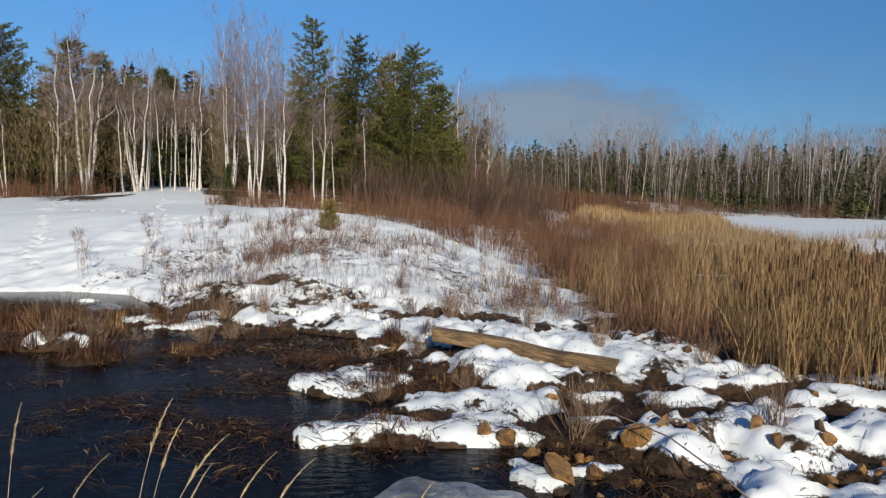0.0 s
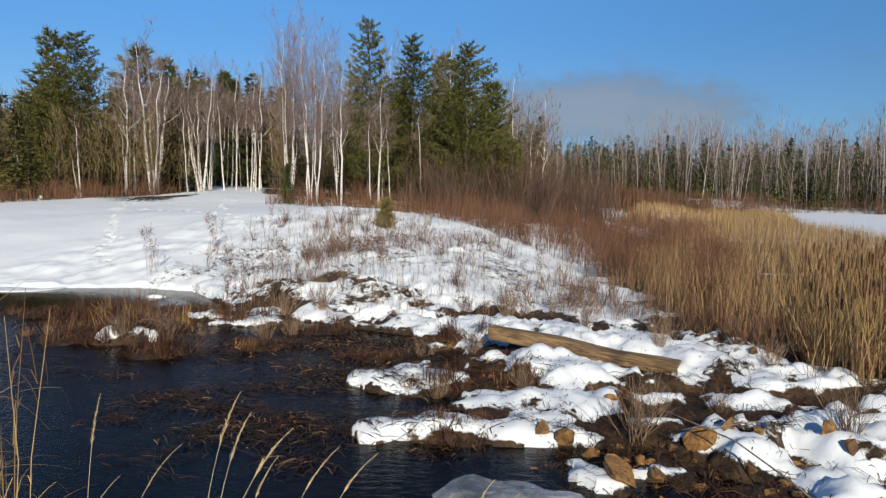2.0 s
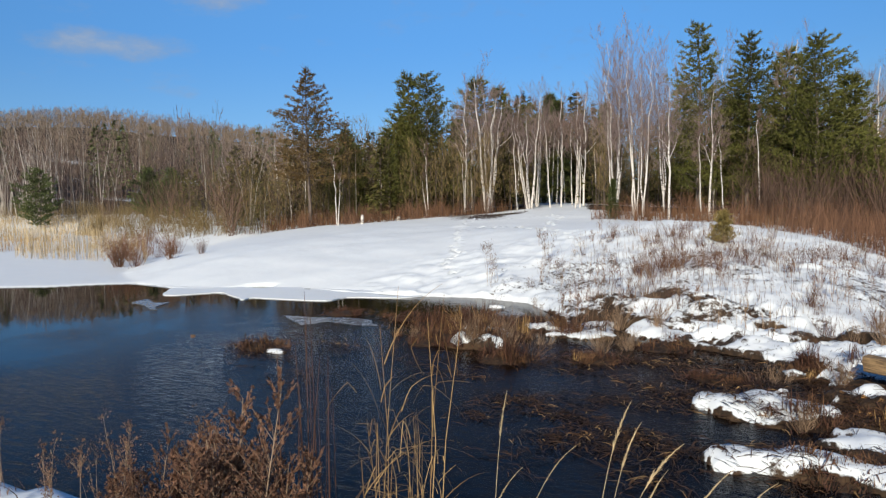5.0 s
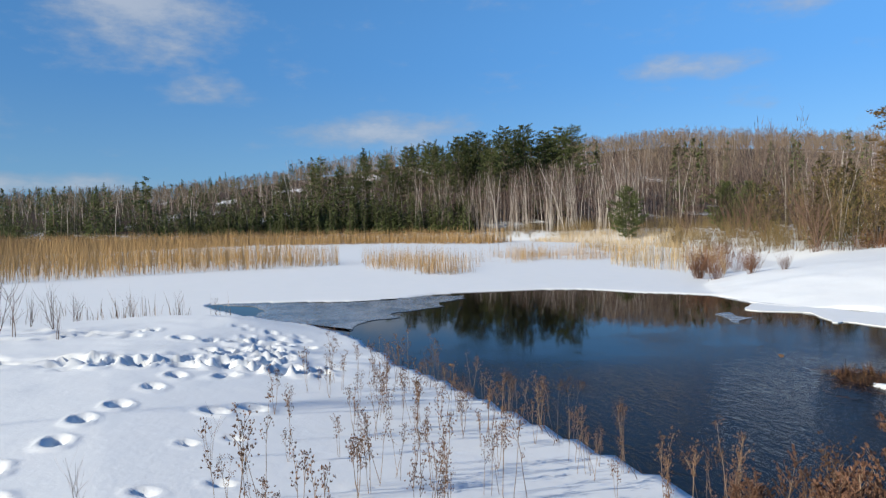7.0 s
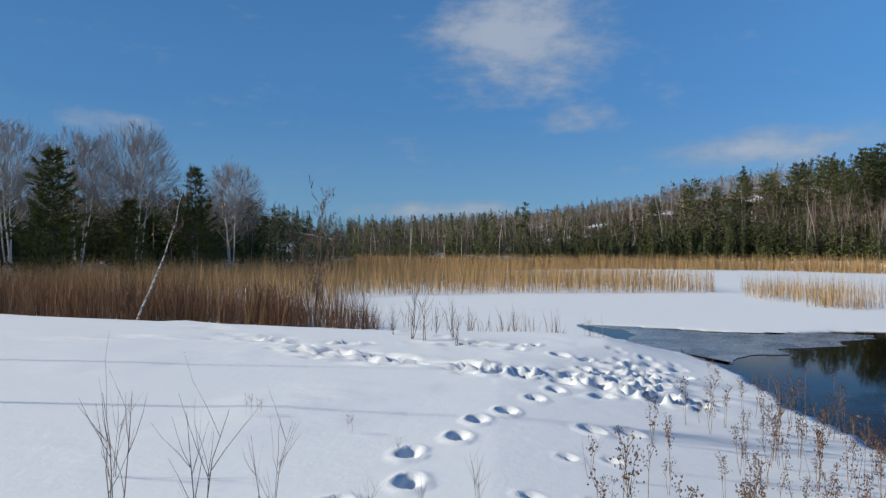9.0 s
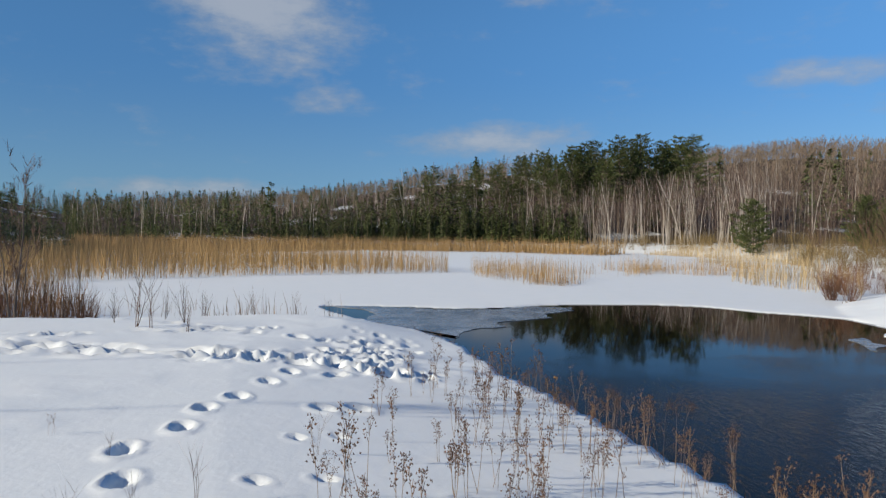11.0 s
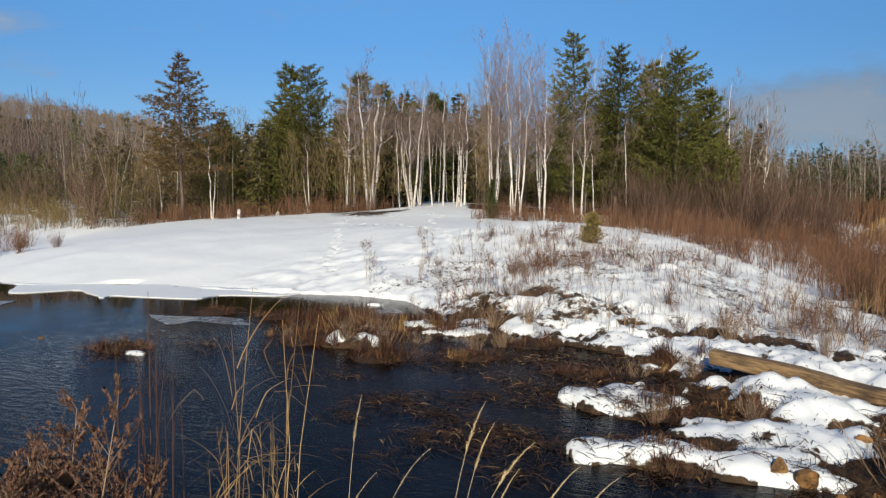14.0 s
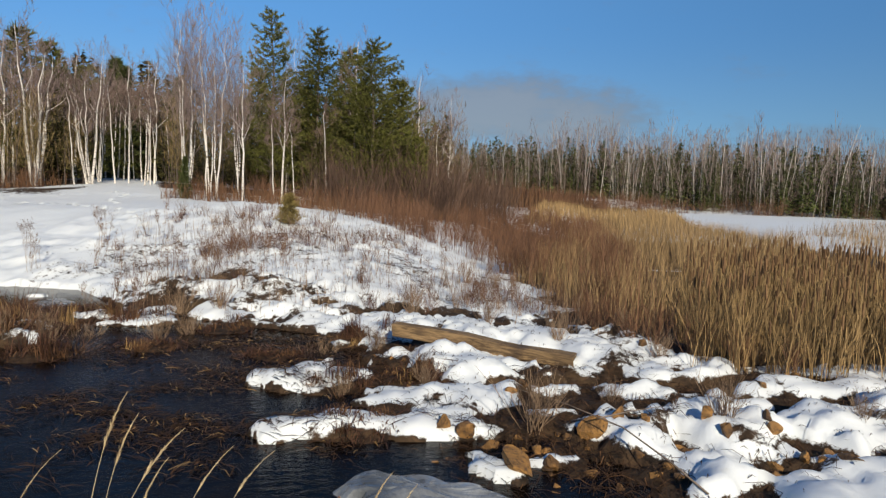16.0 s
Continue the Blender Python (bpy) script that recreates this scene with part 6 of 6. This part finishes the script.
def ice_slab():
    """A broken slab with a jagged rim and a lumpy top."""
    geo, n, rings = Geo(), 44, 6
    for j in range(rings + 1):
        for i in range(n):
            a, q = 6.2832 * i / n, max(j / rings, 0.02)
            jag = 1 + 0.3 * noise.noise(Vector((math.cos(a) * 1.9, math.sin(a) * 1.9, 4))) + 0.12 * noise.noise(Vector((math.cos(a) * 7, math.sin(a) * 7, 1)))
            x, y = 0.22 + 0.7 * jag * q * math.cos(a), 4.52 + 0.3 * jag * q * math.sin(a) - 0.1 * q * math.cos(a)
            z = 0.11 - 0.05 * q * q - 0.03 * q * math.cos(a) + 0.05 * noise.noise(Vector((x * 4, y * 6, 2))) + 0.015 * noise.noise(Vector((x * 15, y * 15, 3)))
            geo.v.append((x, y, z if j < rings else -0.03))
    for j in range(rings):
        for i in range(n):
            k = (i + 1) % n
            geo.f.append((j * n + i, j * n + k, (j + 1) * n + k, (j + 1) * n + i))
            geo.m.append(0)
    return tagged(part("ice_slab", geo, ICE, smooth=False), "thick grey-white slab of stranded ice", "ice")


ice_slab()


# ---- near weeds and grasses ----
def seed_weed(name, seed, h, stems, mat, head, label, fluffy=1.0):
    """A dead weed: thin stems with side shoots and clustered seed heads."""
    r = random.Random(seed)
    root, stalk, heads = new(name), Geo(), Geo()
    for s in range(stems):
        a, b = r.random() * 6.28, r.random() * 0.28
        tall = h * r.uniform(0.6, 1.0)
        pts, p, d = [Vector((r.gauss(0, 0.04), r.gauss(0, 0.04), -0.04))], None, Vector((math.cos(a) * b, math.sin(a) * b, 1)).normalized()
        for _ in range(5):
            d = (d + Vector((r.gauss(0, 0.06), r.gauss(0, 0.06), 0))).normalized()
            pts.append(pts[-1] + d * tall / 5)
        stalk.tube([tuple(q) for q in pts], [0.003 - 0.0004 * i for i in range(6)], 4)
        tips = [(pts[5], d)]
        for _ in range(r.randint(3, 6)):
            q = r.uniform(2.4, 4.9)
            i = int(q)
            s0 = pts[i].lerp(pts[i + 1], q - i)
            e = (d * 0.8 + Vector((r.uniform(-1, 1), r.uniform(-1, 1), 0.5)) * 0.6).normalized()
            t0 = s0 + e * tall * r.uniform(0.06, 0.16)
            stalk.tube([tuple(s0), tuple(t0)], [0.0022, 0.0014], 3)
            tips.append((t0, e))
        for t0, e in tips:
            for _ in range(int(6 * fluffy)):
                c = t0 + Vector((r.gauss(0, 1), r.gauss(0, 1), r.gauss(-0.4, 1.3))) * 0.016 * fluffy
                spray(heads, c, e, 0.014, 3, r, 0, 0.35)
    part("stem", stalk, mat, root, smooth=True)
    tagged(part("seed_head", heads, head, root), kind="stuff")
    return tagged(root, label, "weed")


weed_c = hide_master(seed_weed("weed_plant", 401, 0.75, 3, STALK, SEED, "dry brown weed with clustered seed heads on the bank"), -4.6, 1.1)
weed_d = hide_master(seed_weed("weed_plant", 402, 0.6, 2, STALK, SEED, "thin dry weed with few seed heads in snow"), -5.2, 0.7)
weed_e = hide_master(seed_weed("weed_plant", 403, 0.8, 4, STALK, RUSTY, "rust-brown feathery weed plume at the water's edge", 1.8), -3.35, 2.35)
r = random.Random(404)
for x, y, z in scatter([(-3.2, 1.3), (-4.2, 0.2), (-5.6, -0.3), (-7.6, 0.2), (-9.6, 0.6), (-9.0, 1.3), (-6.5, 1.9), (-4.8, 2.3), (-3.4, 2.4)], 80, r) + scatter([(-3.4, 0.6), (-4.0, -0.8), (-6.0, -0.9), (-9.0, 0.2), (-6, 0.8)], 26, r):
    tagged(grown_at(r.choice((weed_c, weed_d, weed_d)), x, y, r.uniform(0, 360), r.uniform(0.55, 1.1)), group="weeds on the near bank")
r = random.Random(405)
for cx, cy, n, wide in ((-3.9, 13.0, 12, 0.6), (-3.4, 14.6, 9, 0.7), (-0.7, 13.6, 10, 0.6), (-4.4, 10.6, 8, 0.35), (-6.6, 16.2, 8, 0.9), (1.9, 12.6, 10, 0.6), (0.9, 14.8, 7, 0.7), (-2.2, 12.3, 6, 0.4), (-7.4, 14.3, 5, 0.4)):
    for _ in range(n):
        x, y = cx + r.gauss(0, wide), cy + r.gauss(0, wide * 0.8)
        tagged(grown_at(r.choice((weed_c, weed_e, weed_d)), x, y, r.uniform(0, 360), r.uniform(0.7, 1.35)), group="seed-headed weeds on the far bank")
for x, y, size in ((-5.9, 1.95, 0.8), (-7.0, 1.8, 0.75), (-5.3, 2.2, 0.7), (-4.4, 2.4, 0.8), (-2.9, 2.4, 0.9), (-2.6, 2.7, 0.6), (-3.7, 2.5, 0.8), (-8.2, 1.6, 0.6), (-1.2, 2.9, 0.6), (-3.0, 2.1, 0.9), (-10.9, 2.0, 0.5), (-11.3, 1.5, 0.5)):
    tagged(grown_at(weed_e, x, y, x * 99 % 360, size), group="rusty weeds at the water's edge")


def grass_clump(name, seed, h, count, mat, label, plume=0.0, nod=0.6, lean=0.35, width=0.0045):
    """A tuft of long dry grass, some stems with a feathery head."""
    r = random.Random(seed)
    root, leaf, head = new(name), Geo(), Geo()
    for _ in range(count):
        a, long = r.random() * 6.28, h * r.uniform(0.55, 1.05)
        p, tilt, drop = Vector((r.gauss(0, 0.05), r.gauss(0, 0.05), -0.04)), r.random() * lean, r.random() * nod
        pts = [p]
        for i in range(8):
            t = tilt + drop * (i / 7) ** 2 * 2.2
            p = p + Vector((math.cos(a) * math.sin(t), math.sin(a) * math.sin(t), math.cos(t))) * long / 8
            pts.append(p)
        leaf.strip([tuple(q) for q in pts], [width * (1 - 0.7 * i / 8) for i in range(9)], (-math.sin(a + 0.6), math.cos(a + 0.6), 0.1))
        if r.random() < plume:
            for i in range(36):
                q = 5.4 + 2.6 * i / 36
                j = min(int(q), 7)
                s = pts[j].lerp(pts[j + 1], q - j)
                d = (pts[j + 1] - pts[j]).normalized()
                spray(head, s, d, 0.045 * (1.2 - i / 36), 2, r, 0, 0.09)
    tagged(part("blade_tuft", leaf, mat, root), kind="stuff")
    if head.v:
        tagged(part("plume", head, STRAW, root), kind="stuff")
    return tagged(root, label, "grass")


def broken_clump(name, seed, h, count, label):
    """Tall dry stems with long leaves, many folded over."""
    r = random.Random(seed)
    root, stems, leaves = new(name), Geo(), Geo()
    for s in range(count):
        a, tilt = r.random() * 6.28, r.uniform(0.0, 0.13)
        p, tall = Vector((r.gauss(0, 0.09), r.gauss(0, 0.06), -0.04)), h * r.uniform(0.6, 1.0)
        d = Vector((math.cos(a) * math.sin(tilt), math.sin(a) * math.sin(tilt), math.cos(tilt)))
        w1, w2 = Vector((r.gauss(0, 0.012), r.gauss(0, 0.012), 0)), Vector((r.gauss(0, 0.03), r.gauss(0, 0.03), 0))
        knee = p + d * tall * 0.65 - w1 + w2 * 0.3
        end = p + d * tall + w2
        if r.random() < 0.45:
            fold = r.random() * 6.28
            end = knee + Vector((math.cos(fold) * 0.75, math.sin(fold) * 0.75, r.uniform(-0.7, 0.3))) * tall * r.uniform(0.12, 0.25)
        stems.tube([tuple(p), tuple(p + d * tall * 0.3 + w1), tuple(knee), tuple(end)], [0.0027, 0.0025, 0.002, 0.001], 4)
        for _ in range(r.randint(4, 7)):
            q, b = p + d * tall * r.uniform(0.35, 0.95), r.random() * 6.28
            long, up, pts = tall * r.uniform(0.15, 0.34), r.uniform(0.1, 0.6), [None]
            pts[0] = q
            for i in range(7):
                up += 0.12 if i != r.randint(1, 4) else r.uniform(0.5, 1.5)
                q = q + Vector((math.cos(b) * math.sin(up), math.sin(b) * math.sin(up), math.cos(up))) * long / 7
                pts.append(q)
            leaves.strip([tuple(v) for v in pts], [0.0021 * (1 - 0.75 * (i / 7) ** 2) for i in range(8)], (-math.sin(b + 0.4), math.cos(b + 0.4), 0.2))
    tagged(part("stem", stems, STRAW, root), kind="stuff")
    tagged(part("blade_tuft", leaves, STRAW, root), kind="stuff")
    return tagged(root, label, "grass")


reedy = hide_master(broken_clump("grass_clump", 411, 1.7, 14, "tall golden dry grass clump bending over the water"), -1.97, 2.24)
tagged(grown_at(reedy, -1.92, 2.34, 120, 0.62), group="tall grass at the water's edge")


def plume_weed(name, seed, h, stems, label):
    """A bushy dead weed with rusty feathery side plumes."""
    r = random.Random(seed)
    root, stalk, fluff = new(name), Geo(), Geo()
    for _ in range(stems):
        a, b = r.random() * 6.28, r.random() * 0.25
        tall = h * r.uniform(0.65, 1.0)
        base, d = Vector((r.gauss(0, 0.06), r.gauss(0, 0.06), -0.04)), Vector((math.cos(a) * b, math.sin(a) * b, 1)).normalized()
        stalk.tube([tuple(base), tuple(base + d * tall)], [0.0045, 0.002], 4)
        for _ in range(30):
            q, c = r.uniform(0.5, 1.0), r.random() * 6.28
            s0 = base + d * tall * q
            e = Vector((math.cos(c) * 0.6, math.sin(c) * 0.6, 0.8)).normalized()
            long = 0.36 * tall * (1.2 - q) * r.uniform(0.6, 1.2) + 0.02
            stalk.tube([tuple(s0), tuple(s0 + e * long)], [0.0016, 0.001], 3)
            for i in range(9):
                spray(fluff, s0 + e * long * (0.25 + 0.09 * i) + Vector((r.gauss(0, 0.006), r.gauss(0, 0.006), r.gauss(0, 0.006))), e, 0.019, 3, r, 0, 0.34)
    part("stem", stalk, STALK, root)
    tagged(part("plume", fluff, RUSTFLUFF, root), kind="stuff")
    return tagged(root, label, "weed")


feather = hide_master(plume_weed("weed_plant", 415, 1.22, 6, "bushy rust-brown feathery weed by the water"), -2.44, 1.72)
for x, y, turn, size in ((-2.65, 1.45, 160, 0.6), (-2.6, 1.78, 60, 0.9), (-2.3, 1.85, 140, 0.85), (-2.75, 2.15, 200, 0.7), (-1.2, 2.45, 250, 0.65), (-3.3, 1.9, 20, 0.65), (-0.35, 2.55, 300, 0.6)):
    tagged(grown_at(feather, x, y, turn, size), group="feathery weeds by the water")
def plume_stem(foot, tip, seed, heavy=1.0):
    """One long grass stem with a feathery head, arching from foot to tip."""
    r = random.Random(seed)
    a, c = Vector((*foot, height(*foot) - 0.03)), Vector(tip)
    b = Vector((a.x * 0.75 + c.x * 0.25, a.y * 0.75 + c.y * 0.25, a.z * 0.2 + c.z * 0.8 + 0.05))
    root, leaf, head = new("plume_grass"), Geo(), Geo()
    pts = [a * (1 - t) ** 2 + b * 2 * t * (1 - t) + c * t * t for t in [i / 14 for i in range(15)]]
    leaf.tube([tuple(p) for p in pts], [0.0017 - 0.00008 * i for i in range(15)], 4)
    for i in range(90):
        q = 10.2 + 3.8 * i / 90
        j = min(int(q), 13)
        p, d = pts[j].lerp(pts[j + 1], q - j), (pts[j + 1] - pts[j]).normalized()
        spray(head, p, d * 2.2, 0.021 * heavy * (1.25 - i / 90), 2, r, 0, 0.07)
    part("stem", leaf, PALEREED, root)
    tagged(part("plume", head, PALEREED, root), kind="stuff")
    return tagged(root, "pale dry grass stem with a feathery plume", "grass", "plumed grass at the water's edge")


for k, (foot, tip, heavy) in enumerate((((-1.02, 2.02), (-0.91, 2.27, 1.47), 1.1), ((-1.0, 2.05), (-0.88, 2.29, 1.39), 1.0), ((-1.02, 2.0), (-0.74, 2.34, 1.32), 1.2), ((-0.75, 2.2), (-0.44, 2.41, 1.21), 0.8), ((-0.85, 2.1), (-0.58, 2.38, 1.24), 0.8),
                                        ((-1.35, 2.0), (-1.09, 2.19, 1.3), 0.6), ((-0.95, 2.1), (-0.79, 2.32, 1.22), 0.7), ((-1.45, 1.9), (-1.26, 2.09, 1.22), 0.6), ((-1.36, 2.0), (-1.32, 2.09, 1.5), 0.9), ((-0.1, 2.4), (0.1, 2.6, 1.0), 0.8), ((-0.2, 2.45), (0.0, 2.6, 1.05), 0.8))):
    plume_stem(foot, tip, 450 + k, heavy)

def willow_shoots(seed, h, stems):
    r = random.Random(seed)
    root = new("willow_shoot")
    for _ in range(stems):
        geo, a, tall = Geo(), r.random() * 6.28, h * r.uniform(0.6, 1.0)
        foot, bend = Vector((r.gauss(0, 0.08), r.gauss(0, 0.08), -0.04)), r.gauss(0, 0.03)
        tip = Vector((math.cos(a), math.sin(a), 0)) * tall * 0.1 * r.random()
        pts = [foot + tip * t * t + Vector((bend * math.sin(3.1 * t), -bend * math.sin(3.1 * t), tall * t)) for t in (0, 0.2, 0.4, 0.6, 0.8, 1.0)]
        geo.tube([tuple(p) for p in pts], [0.0044, 0.004, 0.0035, 0.003, 0.002, 0.001], 4)
        for _ in range(3):
            q = r.uniform(0.4, 0.9)
            s, b = foot + tip * q * q + Vector((0, 0, tall * q)), r.random() * 6.28
            geo.tube([tuple(s), tuple(s + Vector((math.cos(b) * 0.03, math.sin(b) * 0.03, 0.12)))], [0.0016, 0.0007], 3)
        part("shoot", geo, BRUSH, root)
    return tagged(root, "thin reddish willow shoots at the water's edge", "shrub")


shoots = hide_master(willow_shoots(413, 1.6, 4), -2.32, 2.1)
for x, y, turn, size in ((-2.42, 2.25, 200, 0.8), (-2.26, 2.02, 140, 0.95)):
    tagged(grown_at(shoots, x, y, turn, size), group="willow shoots")

# saplings and twigs in the open snow of the near bank
sprig = hide_master(shrub("sapling", 421, 1.15, 3, 0.35, TWIG, "thin bare sapling in clean snow", 4, "sapling", 0.0055), -3.7, -3.5)
for x, y, turn, size in ((-3.6, -2.9, 60, 0.95), (-3.9, -2.75, 130, 0.75), (-4.4, -4.4, 130, 0.7), (-5.55, -2.5, 20, 0.3), (-4.5, -1.6, 200, 0.45), (-5.6, -1.0, 80, 0.4), (-4.2, -2.2, 80, 0.35), (-4.3, -1.9, 180, 0.35)):
    tagged(grown_at(sprig, x, y, turn, size), group="saplings in the snow")
twiggy = hide_master(shrub("sapling", 422, 1.0, 3, 0.45, DARKTWIG, "bare grey twigs rising from the edge of the snow", 5, "sapling", 0.011), -12.6, -5.0)
for x, y, turn, size in ((-13.6, -4.9, 40, 0.55), (-13.1, -5.6, 250, 0.5), (-14.2, -4.3, 10, 0.45), (-11.9, -3.9, 320, 0.55), (-14.6, -2.6, 80, 0.5), (-14.9, -1.9, 150, 0.4), (-14.4, -3.4, 210, 0.5), (-12.3, -4.75, 120, 0.9), (-12.9, -4.3, 200, 0.75), (-15.0, -4.6, 20, 0.6), (-15.3, -3.6, 90, 0.55), (-14.9, -6.4, 20, 0.7), (-15.2, -7.6, 50, 0.8)):
    tagged(grown_at(twiggy, x, y, turn, size), group="saplings in the snow")
for x, y, size in ((-6.0, -3.15, 0.33), (-6.2, -4.35, 0.4), (-6.3, -4.3, 0.3)):
    tagged(grown_at(weed_c, x, y, 40, size), group="weeds in the snow")
bed("dry_grass", [(-15.6, -1.6), (-16.4, -3), (-15.8, -8.5), (-14.9, -8.5), (-14.7, -3), (-14.6, -1.4)], 60, (0.2, 0.65), 0.006, STALK, "dry grass along the edge of the near bank", 431, 0.3, (1.0, 0.5), "grass")
bed("dry_grass", [(-16.5, -2), (-20, -4), (-20, -10), (-16.4, -9)], 90, (0.3, 0.9), 0.007, STALK, "sparse dry stalks standing in pond snow", 432, 0.3, None, "grass")

# litter and dead grass along the water's edge of the near bank
geo, r = Geo(), random.Random(470)
fringe = scatter([(-14.4, -0.7), (-14.4, 0.6), (-9, 2.1), (-5, 3.0), (-1, 3.5), (1.4, 3.6), (1.4, 2.4), (-4, 1.9), (-9, 0.8)], 2300, r, lambda x, y: (np.abs(inside_by(x, y, SHORE) + 0.05) < 0.2) & (grain(x, y, 0.8, 14, 3) > 0.42))
blades(geo, fringe, (0.03, 0.2), 0.0035, 1.6, r, 0.8, 0)
tagged(part("edge_litter", geo, RUSTY), "rusty dead grass along the edge of the water", "litter", kind="stuff")
# twiggy bushes among the stream-side snow
dark = hide_master(shrub("willow_bush", 441, 0.62, 30, 0.85, STALK, "dense dark twiggy bush beside the stream rocks", 6, girth=0.0055), 1.25, 5.85)
for x, y, turn, size in ((-1.0, 8.7, 30, 0.8), (2.9, 5.6, 100, 0.75), (2.2, 6.6, 100, 0.5), (0.3, 7.1, 210, 0.55), (-0.6, 6.9, 20, 0.5), (3.4, 8.4, 60, 0.7), (2.2, 9.0, 160, 0.7), (1.3, 9.8, 20, 0.8), (0.2, 10.6, 70, 0.9), (-4.9, 9.2, 0, 0.9), (-4.3, 9.4, 60, 0.8), (-5.1, 8.7, 130, 0.75), (-4.6, 9.0, 200, 0.8), (-3.3, 9.3, 250, 0.7), (-6.3, 8.9, 20, 0.4), (-3.0, 9.6, 100, 0.7), (-2.9, 10.9, 60, 0.9), (-3.6, 11.1, 60, 1.0), (4.7, 8.4, 90, 0.6), (4.3, 5.8, 200, 0.5), (-0.3, 8.7, 10, 0.6)):
    tagged(grown_at(dark, x, y, turn, size), group="twiggy bushes by the stream")
geo = Geo()
pts = [(1.15, 6.15, 0.32), (1.5, 5.7, 0.33), (1.85, 5.2, 0.3), (2.05, 4.7, 0.22), (2.2, 4.4, 0.12)]
geo.tube(pts, [0.003, 0.005, 0.0065, 0.0075, 0.008], 5)
geo.tube([(1.7, 5.4, 0.31), (2.0, 5.5, 0.34), (2.35, 5.6, 0.36)], [0.008, 0.005, 0.002], 4)
tagged(part("fallen_branch", geo, GREYBARK, smooth=True), "thin fallen branch across the snow and rocks", "branch")
# cut stubs and a felled stem at the foot of the far trees
for x, y, h in ((-21.3, 26.8, 0.42), (-19.9, 28.0, 0.18)):
    geo = Geo()
    z = height(x, y)
    geo.tube([(x, y, z - 0.2), (x + 0.02, y, z + h), (x + 0.03, y, z + h + 0.03)], [0.09, 0.075, 0.05], 8)
    tagged(part("tree_stump", geo, BIRCH, smooth=False), "pale cut birch stump at the edge of the snow", "stump", "cut stumps")
